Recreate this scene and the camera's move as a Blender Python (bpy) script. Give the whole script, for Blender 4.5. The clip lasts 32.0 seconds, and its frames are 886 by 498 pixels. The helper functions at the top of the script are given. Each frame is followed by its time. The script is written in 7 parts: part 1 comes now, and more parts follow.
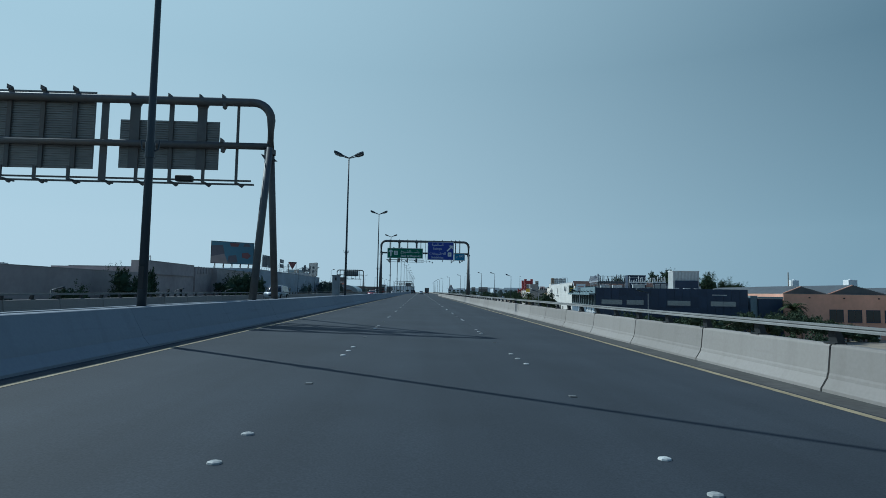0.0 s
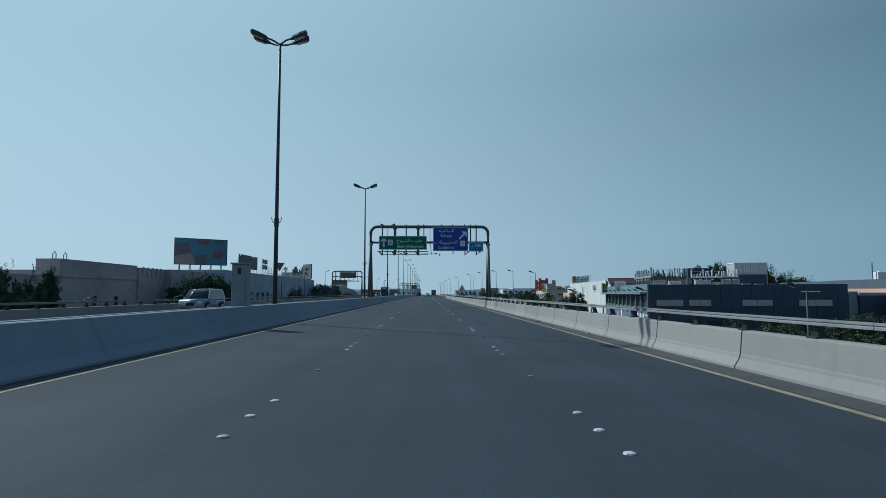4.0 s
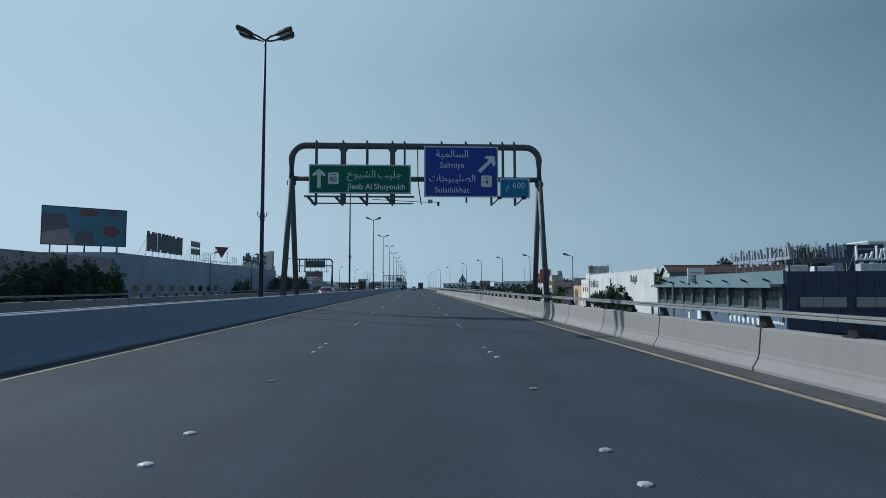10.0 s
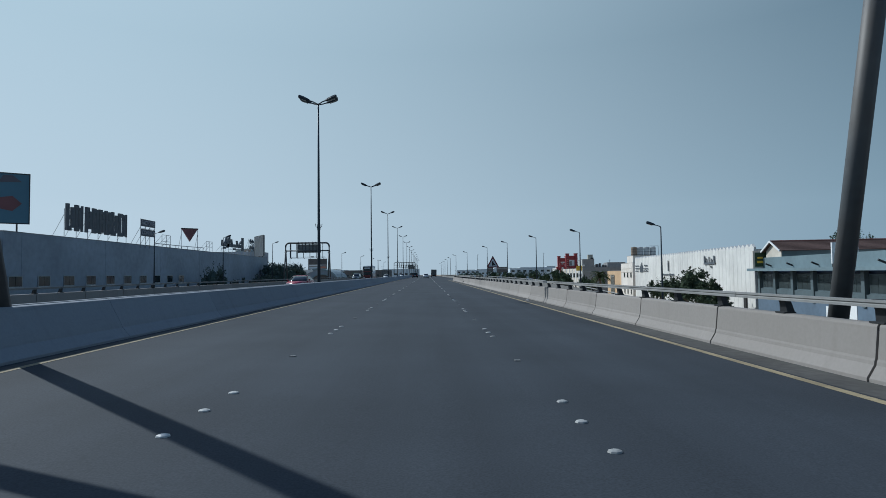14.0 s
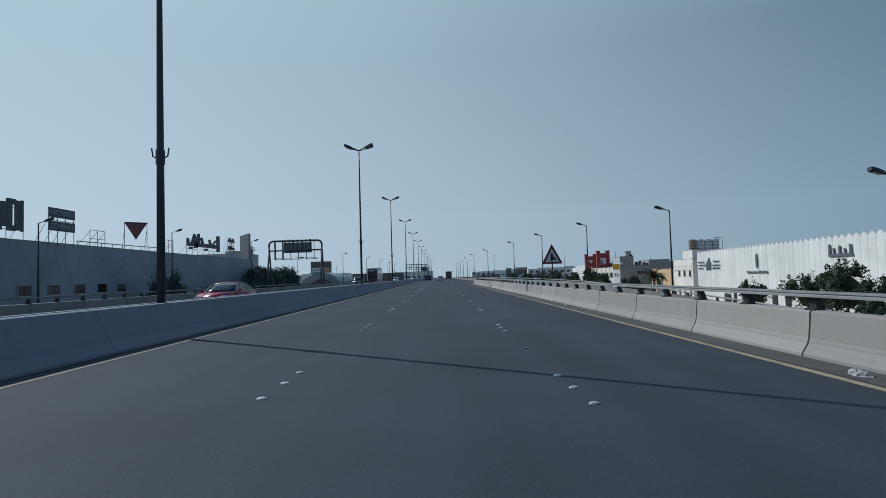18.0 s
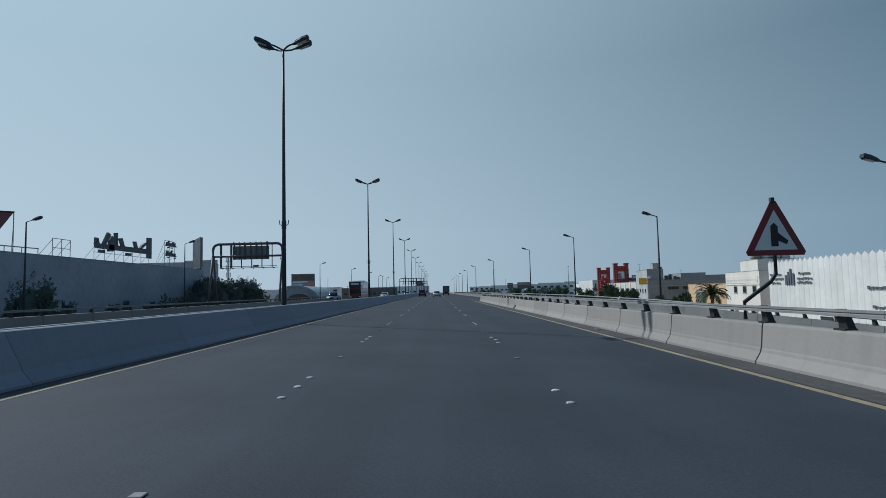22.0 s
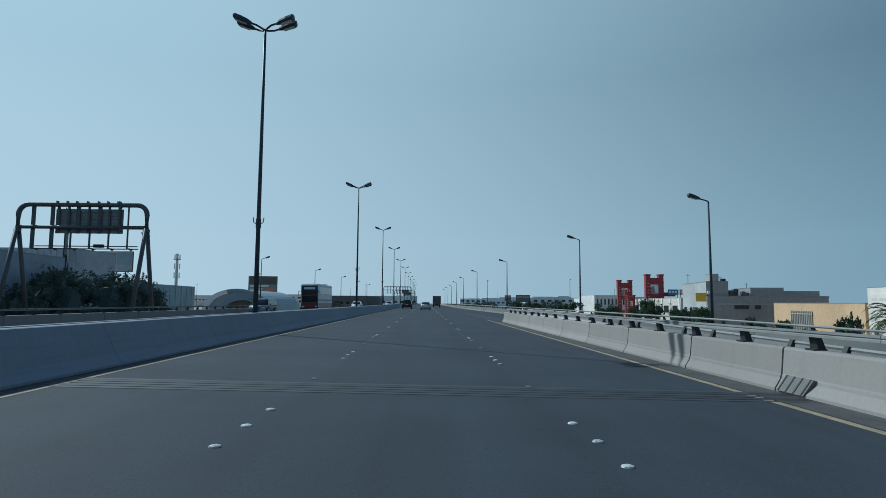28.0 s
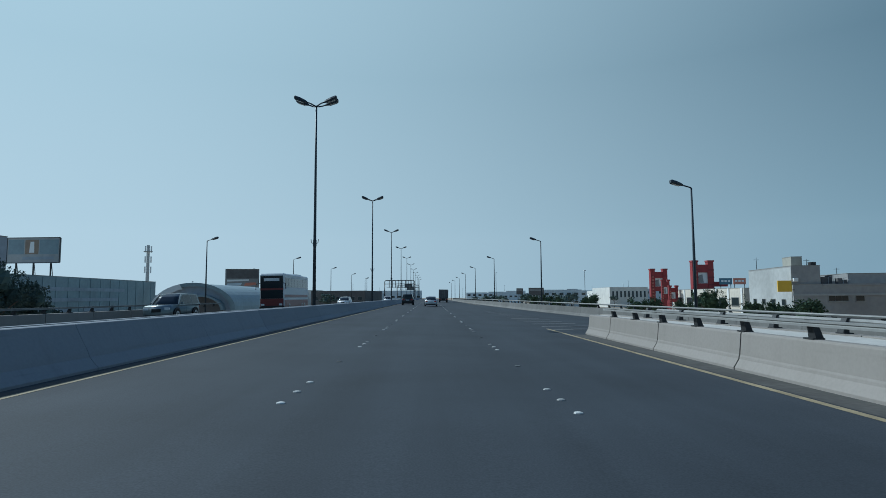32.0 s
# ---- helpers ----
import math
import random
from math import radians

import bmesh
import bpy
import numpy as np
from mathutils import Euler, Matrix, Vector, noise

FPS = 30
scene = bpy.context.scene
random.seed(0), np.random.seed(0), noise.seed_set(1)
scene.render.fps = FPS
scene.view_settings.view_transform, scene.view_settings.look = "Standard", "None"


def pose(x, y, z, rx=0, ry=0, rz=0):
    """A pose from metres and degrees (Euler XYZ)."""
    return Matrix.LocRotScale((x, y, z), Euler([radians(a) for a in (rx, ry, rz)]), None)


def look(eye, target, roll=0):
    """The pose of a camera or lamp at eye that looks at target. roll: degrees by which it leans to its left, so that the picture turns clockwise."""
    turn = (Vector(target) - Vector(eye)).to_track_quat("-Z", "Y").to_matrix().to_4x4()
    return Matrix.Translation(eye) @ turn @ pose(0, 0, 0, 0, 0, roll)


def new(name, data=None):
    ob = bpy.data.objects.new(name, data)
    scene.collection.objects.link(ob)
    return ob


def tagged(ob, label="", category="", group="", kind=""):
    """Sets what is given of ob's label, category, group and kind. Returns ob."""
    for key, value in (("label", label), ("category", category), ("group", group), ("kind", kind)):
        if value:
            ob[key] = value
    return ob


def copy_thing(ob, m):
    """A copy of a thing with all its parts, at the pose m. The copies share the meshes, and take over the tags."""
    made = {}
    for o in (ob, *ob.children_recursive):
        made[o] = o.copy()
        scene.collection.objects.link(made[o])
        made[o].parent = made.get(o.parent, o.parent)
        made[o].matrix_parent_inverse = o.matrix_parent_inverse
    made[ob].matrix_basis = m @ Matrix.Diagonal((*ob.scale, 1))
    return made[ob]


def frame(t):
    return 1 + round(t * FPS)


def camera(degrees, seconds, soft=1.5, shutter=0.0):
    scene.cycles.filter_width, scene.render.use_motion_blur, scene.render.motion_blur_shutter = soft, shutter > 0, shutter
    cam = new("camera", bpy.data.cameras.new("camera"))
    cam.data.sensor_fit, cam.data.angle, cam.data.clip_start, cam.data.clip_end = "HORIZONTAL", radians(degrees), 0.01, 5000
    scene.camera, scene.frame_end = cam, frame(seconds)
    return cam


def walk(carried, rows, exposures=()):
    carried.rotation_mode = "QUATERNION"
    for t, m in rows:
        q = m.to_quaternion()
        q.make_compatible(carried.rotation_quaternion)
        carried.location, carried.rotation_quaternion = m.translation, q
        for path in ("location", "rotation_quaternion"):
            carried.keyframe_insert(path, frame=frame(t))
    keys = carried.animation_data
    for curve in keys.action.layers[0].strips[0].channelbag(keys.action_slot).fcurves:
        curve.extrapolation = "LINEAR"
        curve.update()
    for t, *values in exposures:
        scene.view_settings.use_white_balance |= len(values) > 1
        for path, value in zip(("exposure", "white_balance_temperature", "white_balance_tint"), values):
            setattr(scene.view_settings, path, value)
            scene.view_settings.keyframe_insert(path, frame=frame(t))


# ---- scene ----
PATH = [
    (0, -0.382, -0.217, 1.363, 94.215, -0.960, -2.265),
    (0.5, -0.347, 2.796, 1.363, 94.287, -1.200, -2.303),
    (1, -0.257, 5.805, 1.363, 94.332, -1.070, -2.162),
    (1.5, -0.104, 8.800, 1.363, 94.241, -0.600, -1.874),
    (2, -0.020, 11.761, 1.363, 94.119, -0.160, -1.516),
    (2.5, 0.106, 14.655, 1.363, 94.014, -0.250, -1.503),
    (4.5, -0.053, 25.382, 1.363, 94.470, 0.189, -1.589),
    (5, -0.002, 28.287, 1.363, 94.104, 0.275, -1.527),
    (5.5, 0.070, 31.246, 1.363, 94.757, 0.344, -1.230),
    (6, 0.122, 34.211, 1.363, 94.840, 0.315, -1.156),
    (6.5, 0.110, 37.137, 1.363, 93.608, 0.120, -2.073),
    (7, 0.065, 40.042, 1.363, 93.272, -0.125, -2.523),
    (7.5, 0.021, 42.948, 1.363, 93.267, -0.311, -3.191),
    (8, 0.007, 45.874, 1.363, 93.259, -0.330, -3.314),
    (8.5, 0.015, 48.807, 1.363, 93.123, -0.242, -3.373),
    (9, 0.036, 51.735, 1.363, 93.202, -0.111, -3.277),
    (9.5, 0.059, 54.645, 1.363, 93.630, 0.000, -3.025),
    (10, 0.082, 57.545, 1.363, 93.722, 0.125, -2.924),
    (10.5, 0.100, 60.443, 1.363, 93.783, 0.292, -2.723),
    (11, 0.123, 63.349, 1.363, 93.832, 0.685, -2.452),
    (11.5, 0.126, 66.275, 1.363, 93.596, 0.792, -2.318),
    (12, 0.132, 69.222, 1.363, 93.489, 0.711, -2.114),
    (12.5, 0.160, 72.192, 1.363, 93.461, 0.535, -2.006),
    (13, 0.218, 75.166, 1.363, 93.045, 0.498, -1.745),
    (13.5, 0.314, 78.126, 1.363, 92.465, 0.835, -1.737),
    (15.5, 0.147, 89.443, 1.363, 92.465, 0.294, -1.155),
    (16, 0.153, 92.328, 1.363, 92.476, 1.028, -0.752),
    (16.5, 0.233, 95.226, 1.363, 92.385, 1.467, -0.511),
    (17, 0.207, 98.173, 1.363, 92.621, 1.281, -0.298),
    (17.5, 0.165, 101.119, 1.363, 92.676, 1.492, -0.282),
    (18, 0.142, 104.072, 1.363, 92.707, 1.685, -0.264),
    (18.5, 0.137, 107.036, 1.363, 92.878, 1.807, -0.417),
    (19, 0.145, 110.012, 1.363, 93.183, 1.795, -0.516),
    (19.5, 0.158, 113.002, 1.363, 93.536, 1.568, -0.648),
    (20, 0.166, 115.994, 1.363, 93.843, 1.316, -0.851),
    (20.5, 0.160, 118.975, 1.363, 94.157, 1.332, -0.955),
    (21, 0.149, 121.945, 1.363, 94.189, 1.570, -0.847),
    (21.5, 0.138, 124.911, 1.363, 94.212, 1.464, -0.735),
    (22, 0.118, 127.877, 1.363, 94.183, 1.370, -0.624),
    (22.5, 0.057, 130.851, 1.363, 94.252, 0.945, -0.577),
    (23, -0.004, 133.832, 1.363, 94.159, 0.523, -0.734),
    (23.5, -0.034, 136.814, 1.363, 94.118, 0.217, -2.087),
    (24, -0.038, 139.818, 1.363, 93.711, -0.163, -2.580),
    (24.5, -0.022, 142.861, 1.363, 93.525, 0.088, -2.832),
    (25, 0.005, 145.915, 1.363, 93.425, 0.187, -2.700),
    (25.5, 0.027, 148.952, 1.363, 93.377, 0.151, -2.374),
    (27.5, 0.042, 160.102, 1.363, 94.440, -0.593, -1.962),
    (28, -0.024, 162.976, 1.363, 95.288, -0.342, -1.783),
    (28.5, 0.017, 165.857, 1.363, 95.502, -0.688, -1.635),
    (29, 0.049, 168.729, 1.363, 95.558, -0.780, -1.469),
    (29.5, 0.031, 171.578, 1.363, 95.571, -0.641, -1.341),
    (30, -0.019, 174.399, 1.363, 96.110, -0.748, -1.034),
    (30.5, -0.053, 177.208, 1.363, 96.246, -0.712, -0.684),
    (31, -0.034, 180.057, 1.363, 95.794, -0.721, -0.838),
    (31.5, -0.073, 182.920, 1.363, 94.915, -0.073, -1.150),
    (32, -0.039, 185.777, 1.363, 94.746, 0.340, -1.300),
]
cam = camera(75.0, 32.0, soft=0.8)
walk(cam, [(r[0], pose(*r[1:])) for r in PATH],
     exposures=[(0.0, -0.2, 5040, -4), (5.0, -0.24, 5030, -4), (6.0, -0.34, 5010, -4), (6.6, -0.2, 5110, -1), (7.0, -0.15, 5120, -1), (8.5, -0.2, 5210, 2), (10.0, -0.2, 5200, 2), (13.0, -0.13, 5390, 5), (15.5, -0.24, 5390, 5),
                (17.0, -0.3, 5390, 5), (18.5, -0.22, 5390, 5), (21.0, -0.26, 5380, 5), (23.0, -0.29, 5360, 4), (25.0, -0.22, 5390, 5), (25.5, -0.22, 5380, 5), (27.4, -0.2, 5070, -4), (29.0, -0.21, 5070, -3), (30.0, -0.28, 5050, -4), (32.0, -0.18, 5130, -2)])

# ---- light: clear morning sky, sun from ahead on the left ----
SUN_AZ = math.atan2(-0.8115, 0.5843)      # clockwise from +y
SUN_EL = radians(39.7)
world = bpy.data.worlds.new("world")
scene.world = world
world.use_nodes = True
wn = world.node_tree.nodes
sky = wn.new("ShaderNodeTexSky")
sky.sky_type = "NISHITA"
sky.sun_disc = False
sky.sun_elevation = SUN_EL
sky.sun_rotation = SUN_AZ
sky.air_density, sky.dust_density, sky.ozone_density = 1.15, 0.7, 4.0
sky.altitude = 200
wn["Background"].inputs["Strength"].default_value = 0.095
to_sun = Vector((math.sin(SUN_AZ) * math.cos(SUN_EL), math.cos(SUN_AZ) * math.cos(SUN_EL), math.sin(SUN_EL)))
# desert haze over the clear sky: thick and pale low down, brighter towards the sun, thinning overhead
HAZE_RIM = ((3.35, 4.15, 4.50), (8.00, 8.35, 8.20))
HAZE_LOW = ((2.95, 3.78, 4.12), (7.50, 8.05, 8.00))      # away from the sun, towards the sun
HAZE_HIGH = ((0.95, 1.55, 1.98), (6.30, 7.20, 7.30))
wl = world.node_tree.links
way = wn.new("ShaderNodeTexCoord").outputs["Generated"]
split = wn.new("ShaderNodeSeparateXYZ")
wl.new(way, split.inputs[0])
near_sun = wn.new("ShaderNodeVectorMath")
near_sun.operation = "DOT_PRODUCT"
near_sun.inputs[1].default_value = to_sun
wl.new(way, near_sun.inputs[0])


def sky_blend(fac, a, b):
    mix = wn.new("ShaderNodeMix")
    mix.data_type = "RGBA"
    wl.new(fac, mix.inputs["Factor"])
    for key, value in (("A", a), ("B", b)):
        if isinstance(value, tuple):
            mix.inputs[key].default_value = (*value, 1)
        else:
            wl.new(value, mix.inputs[key])
    return mix.outputs["Result"]


def sky_range(value, a, b, smooth=False):
    r = wn.new("ShaderNodeMapRange")
    r.interpolation_type = "SMOOTHSTEP" if smooth else "LINEAR"
    r.inputs["From Min"].default_value, r.inputs["From Max"].default_value = a, b
    wl.new(value, r.inputs["Value"])
    return r.outputs[0]


sunward = sky_range(near_sun.outputs["Value"], 0.0, 1.0)
low_haze = sky_blend(sky_range(split.outputs["Z"], 0.0, 0.12), sky_blend(sunward, *HAZE_RIM), sky_blend(sunward, *HAZE_LOW))
haze = sky_blend(sky_range(split.outputs["Z"], 0.10, 0.36), low_haze, sky_blend(sunward, *HAZE_HIGH))
thin = sky_range(split.outputs["Z"], 0.46, 0.70, True)
wl.new(sky_blend(thin, haze, sky.outputs[0]), wn["Background"].inputs["Color"])
sun = new("sun", bpy.data.lights.new("sun", "SUN"))
sun.data.energy, sun.data.angle, sun.data.color = 3.6, radians(0.48), (1.0, 0.92, 0.80)
sun.matrix_world = look(to_sun * 300, (0, 0, 0))

CROSS = 0.02                            # the carriageway falls outwards
MED = -6.60                             # middle of the median


def road_z(x):
    return -CROSS * x if x > MED else -CROSS * (2 * MED - x)


# ---- materials ----
def mat(name, color, rough=0.7, metal=0.0, grain=0.0, scale=6.0, stain=0.0, stain_scale=0.6, bump=0.0,
        each=0.0, spec=0.5, tint=None):
    m = bpy.data.materials.new(name)
    m.use_nodes = True
    nt = m.node_tree
    b = nt.nodes["Principled BSDF"]
    b.inputs["Roughness"].default_value = rough
    b.inputs["Metallic"].default_value = metal
    b.inputs["Specular IOR Level"].default_value = spec
    b.inputs["Base Color"].default_value = (*color, 1)
    if not (grain or stain or bump or each):
        return m
    geo = nt.nodes.new("ShaderNodeNewGeometry")
    out = nt.nodes.new("ShaderNodeRGB")
    out.outputs[0].default_value = (*color, 1)
    sock = out.outputs[0]

    def darken(fac, amount, other=None):
        nonlocal sock
        mix = nt.nodes.new("ShaderNodeMix")
        mix.data_type = "RGBA"
        mr = nt.nodes.new("ShaderNodeMapRange")
        mr.inputs["From Min"].default_value, mr.inputs["From Max"].default_value = 0.35, 0.7
        mr.inputs["To Min"].default_value, mr.inputs["To Max"].default_value = 0.0, amount
        nt.links.new(fac, mr.inputs["Value"])
        nt.links.new(mr.outputs[0], mix.inputs["Factor"])
        nt.links.new(sock, mix.inputs["A"])
        c = other or tuple(v * 0.35 for v in color)
        mix.inputs["B"].default_value = (*c, 1)
        sock = mix.outputs["Result"]

    if grain:
        n = nt.nodes.new("ShaderNodeTexNoise")
        n.inputs["Scale"].default_value, n.inputs["Detail"].default_value = scale, 5
        nt.links.new(geo.outputs["Position"], n.inputs["Vector"])
        darken(n.outputs[0], grain)
    if stain:
        n2 = nt.nodes.new("ShaderNodeTexNoise")
        n2.inputs["Scale"].default_value, n2.inputs["Detail"].default_value = stain_scale, 4
        n2.inputs["Distortion"].default_value = 0.4
        nt.links.new(geo.outputs["Position"], n2.inputs["Vector"])
        darken(n2.outputs[0], stain, tint)
    if each:
        info = nt.nodes.new("ShaderNodeObjectInfo")
        hsv = nt.nodes.new("ShaderNodeHueSaturation")
        mr = nt.nodes.new("ShaderNodeMapRange")
        mr.inputs["To Min"].default_value, mr.inputs["To Max"].default_value = 1 - each, 1 + each
        nt.links.new(info.outputs["Random"], mr.inputs["Value"])
        nt.links.new(mr.outputs[0], hsv.inputs["Value"])
        nt.links.new(sock, hsv.inputs["Color"])
        sock = hsv.outputs[0]
    nt.links.new(sock, b.inputs["Base Color"])
    if bump:
        bn = nt.nodes.new("ShaderNodeTexNoise")
        bn.inputs["Scale"].default_value, bn.inputs["Detail"].default_value = scale * 6, 3
        nt.links.new(geo.outputs["Position"], bn.inputs["Vector"])
        bp = nt.nodes.new("ShaderNodeBump")
        bp.inputs["Strength"].default_value, bp.inputs["Distance"].default_value = bump, 0.01
        nt.links.new(bn.outputs[0], bp.inputs["Height"])
        nt.links.new(bp.outputs[0], b.inputs["Normal"])
    return m


def road_material(name, base):
    """Asphalt: fine aggregate, wheel tracks worn along the lanes, darker oil bands and long patches."""
    m = bpy.data.materials.new(name)
    m.use_nodes = True
    nt, N, L = m.node_tree, m.node_tree.nodes, m.node_tree.links
    b = N["Principled BSDF"]
    b.inputs["Roughness"].default_value = 0.82
    b.inputs["Specular IOR Level"].default_value = 0.2
    geo = N.new("ShaderNodeNewGeometry")
    fine = N.new("ShaderNodeTexNoise")
    fine.inputs["Scale"].default_value, fine.inputs["Detail"].default_value = 55, 3
    L.new(geo.outputs["Position"], fine.inputs["Vector"])
    long = N.new("ShaderNodeTexNoise")
    mp = N.new("ShaderNodeMapping")
    mp.inputs["Scale"].default_value = (1.1, 0.035, 1)
    L.new(geo.outputs["Position"], mp.inputs["Vector"])
    L.new(mp.outputs[0], long.inputs["Vector"])
    long.inputs["Scale"].default_value, long.inputs["Detail"].default_value = 1.0, 4
    patch = N.new("ShaderNodeTexNoise")
    patch.inputs["Scale"].default_value, patch.inputs["Detail"].default_value = 0.35, 6
    L.new(geo.outputs["Position"], patch.inputs["Vector"])
    ramp = N.new("ShaderNodeValToRGB")
    ramp.color_ramp.elements[0].position, ramp.color_ramp.elements[1].position = 0.3, 0.72
    ramp.color_ramp.elements[0].color = (*[v * 0.86 for v in base], 1)
    ramp.color_ramp.elements[1].color = (*[v * 1.12 for v in base], 1)
    L.new(long.outputs[0], ramp.inputs[0])
    mix = N.new("ShaderNodeMix")
    mix.data_type, mix.blend_type = "RGBA", "OVERLAY"
    mix.inputs["Factor"].default_value = 0.35
    L.new(ramp.outputs[0], mix.inputs["A"])
    L.new(patch.outputs[0], mix.inputs["B"])
    mix2 = N.new("ShaderNodeMix")
    mix2.data_type, mix2.blend_type = "RGBA", "OVERLAY"
    mix2.inputs["Factor"].default_value = 0.5
    L.new(mix.outputs["Result"], mix2.inputs["A"])
    L.new(fine.outputs[0], mix2.inputs["B"])
    L.new(mix2.outputs["Result"], b.inputs["Base Color"])
    bp = N.new("ShaderNodeBump")
    bp.inputs["Strength"].default_value, bp.inputs["Distance"].default_value = 0.35, 0.004
    L.new(fine.outputs[0], bp.inputs["Height"])
    L.new(bp.outputs[0], b.inputs["Normal"])
    return m


ASPHALT = road_material("asphalt", (0.045, 0.053, 0.064))
ASPHALT_OLD = road_material("asphalt_worn", (0.07, 0.072, 0.075))
SAND = mat("sandy_ground", (0.414, 0.345, 0.262), 0.95, grain=0.4, scale=0.4, stain=0.5, stain_scale=0.03)


def weather(m, amount, across, scuff):
    """Rain streaks down the face and long tyre scuffs along it, over the base colour of m."""
    nt, N, L = m.node_tree, m.node_tree.nodes, m.node_tree.links
    b = N["Principled BSDF"]
    sock = b.inputs["Base Color"].links[0].from_socket
    geo = N.new("ShaderNodeNewGeometry")
    for scale, lo, hi, amt in ((across, 0.52, 0.8, amount), ((0.6, 0.5, 9.0), 0.6, 0.78, scuff)):
        mp = N.new("ShaderNodeMapping")
        mp.inputs["Scale"].default_value = scale
        n = N.new("ShaderNodeTexNoise")
        n.inputs["Scale"].default_value, n.inputs["Detail"].default_value = 1.0, 4
        mr = N.new("ShaderNodeMapRange")
        mr.inputs["From Min"].default_value, mr.inputs["From Max"].default_value = lo, hi
        mr.inputs["To Max"].default_value = amt
        mix = N.new("ShaderNodeMix")
        mix.data_type, mix.blend_type = "RGBA", "MULTIPLY"
        mix.inputs["B"].default_value = (0.45, 0.43, 0.40, 1)
        L.new(geo.outputs["Position"], mp.inputs["Vector"])
        L.new(mp.outputs[0], n.inputs["Vector"])
        L.new(n.outputs[0], mr.inputs["Value"])
        L.new(mr.outputs[0], mix.inputs["Factor"])
        L.new(sock, mix.inputs["A"])
        sock = mix.outputs["Result"]
    L.new(sock, b.inputs["Base Color"])
    return m


CONCRETE = weather(mat("pale_concrete", (0.325, 0.299, 0.276), 0.9, grain=0.12, scale=16, stain=0.30, stain_scale=0.5, bump=0.08, each=0.09,
                       tint=(0.258, 0.235, 0.206)), 0.18, (1.0, 3.2, 0.5), 0.12)
# median concrete: the blue cast of its shaded side is mixed into the base colour
CONCRETE_SHADE_BLUE = weather(mat("shade_blue_concrete", (0.275, 0.297, 0.328), 0.9, grain=0.12, scale=16, stain=0.25, stain_scale=0.5, bump=0.08, each=0.06,
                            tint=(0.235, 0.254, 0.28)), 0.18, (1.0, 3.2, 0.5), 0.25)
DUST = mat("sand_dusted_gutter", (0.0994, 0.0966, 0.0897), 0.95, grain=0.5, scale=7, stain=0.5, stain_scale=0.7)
CONCRETE_DARK = mat("grey_concrete", (0.359, 0.359, 0.345), 0.9, grain=0.3, scale=4, stain=0.4, bump=0.2)
CONCRETE_GREY = mat("weathered_parapet_concrete", (0.2, 0.197, 0.189), 0.9, grain=0.2, scale=9, stain=0.4, stain_scale=0.6, bump=0.1, each=0.08)
FILL = mat("pale_screed", (0.607, 0.58, 0.531), 0.9, grain=0.2, scale=5, stain=0.25)
GAP = mat("joint_gap", (0.03, 0.03, 0.03), 0.95)
DULL_STEEL = mat("dull_joint_steel", (0.0552, 0.0621, 0.069), 0.65, 0.2, grain=0.4, scale=3)
YELLOW = mat("yellow_line_paint", (0.46, 0.375, 0.22), 0.8, grain=0.55, scale=14, stain=0.6, stain_scale=1.5)
WHITE_PAINT = mat("worn_white_paint", (0.235, 0.241, 0.241), 0.8, grain=0.6, scale=9, stain=0.5, stain_scale=1.2)
STUD = mat("white_stud", (0.552, 0.552, 0.524), 0.5, grain=0.35, scale=30, each=0.35)
REFLECTOR = mat("worn_reflector", (0.179, 0.179, 0.172), 0.5, grain=0.4, scale=25, each=0.4)
GALV = mat("galvanised_steel", (0.455, 0.469, 0.476), 0.58, 0.4, grain=0.3, scale=5, stain=0.3, bump=0.1)
RAIL = mat("weathered_rail_steel", (0.324, 0.324, 0.315), 0.75, 0.15, grain=0.3, scale=4, stain=0.35, bump=0.1)
POST = mat("dark_steel_post", (0.035, 0.037, 0.04), 0.6, 0.2, grain=0.3, scale=8)
POLE = mat("grey_pole_steel", (0.055, 0.072, 0.09), 0.55, 0.3, grain=0.12, scale=1.2, stain=0.3)
GANTRY = mat("gantry_steel", (0.118, 0.127, 0.135), 0.6, 0.2, grain=0.3, scale=4, stain=0.35, tint=(0.17, 0.125, 0.085))
ALU = mat("sign_back_aluminium", (0.27, 0.28, 0.28), 0.55, 0.3, grain=0.25, scale=2, stain=0.25)
GREEN = mat("sign_green", (0, 0.138, 0.0759), 0.45, grain=0.15, scale=3)
BLUE = mat("sign_blue", (0.0166, 0.0483, 0.359), 0.45, grain=0.15, scale=3)
CYAN = mat("sign_light_blue", (0.0276, 0.207, 0.414), 0.45, grain=0.15, scale=3)
SIGN_WHITE = mat("sign_white", (0.773, 0.8, 0.787), 0.5, grain=0.12, scale=6)
RED = mat("sign_red", (0.193, 0.0248, 0.0359), 0.5, grain=0.2, scale=5)
BLACK = mat("black_paint", (0.02, 0.02, 0.022), 0.6)
LENS = mat("lamp_lens", (0.55, 0.55, 0.5), 0.2)
GLASS = mat("window_glass", (0.03, 0.04, 0.045), 0.1, spec=0.45)


# ---- mesh helpers ----
def box(bm, x0, y0, z0, x1, y1, z1, m=None):
    vs = [bm.verts.new(v) for v in ((x0, y0, z0), (x1, y0, z0), (x1, y1, z0), (x0, y1, z0),
                                    (x0, y0, z1), (x1, y0, z1), (x1, y1, z1), (x0, y1, z1))]
    if m is not None:
        for v in vs:
            v.co = m @ v.co
    for f in ((3, 2, 1, 0), (4, 5, 6, 7), (0, 1, 5, 4), (1, 2, 6, 5), (2, 3, 7, 6), (3, 0, 4, 7)):
        bm.faces.new([vs[i] for i in f])
    return bm


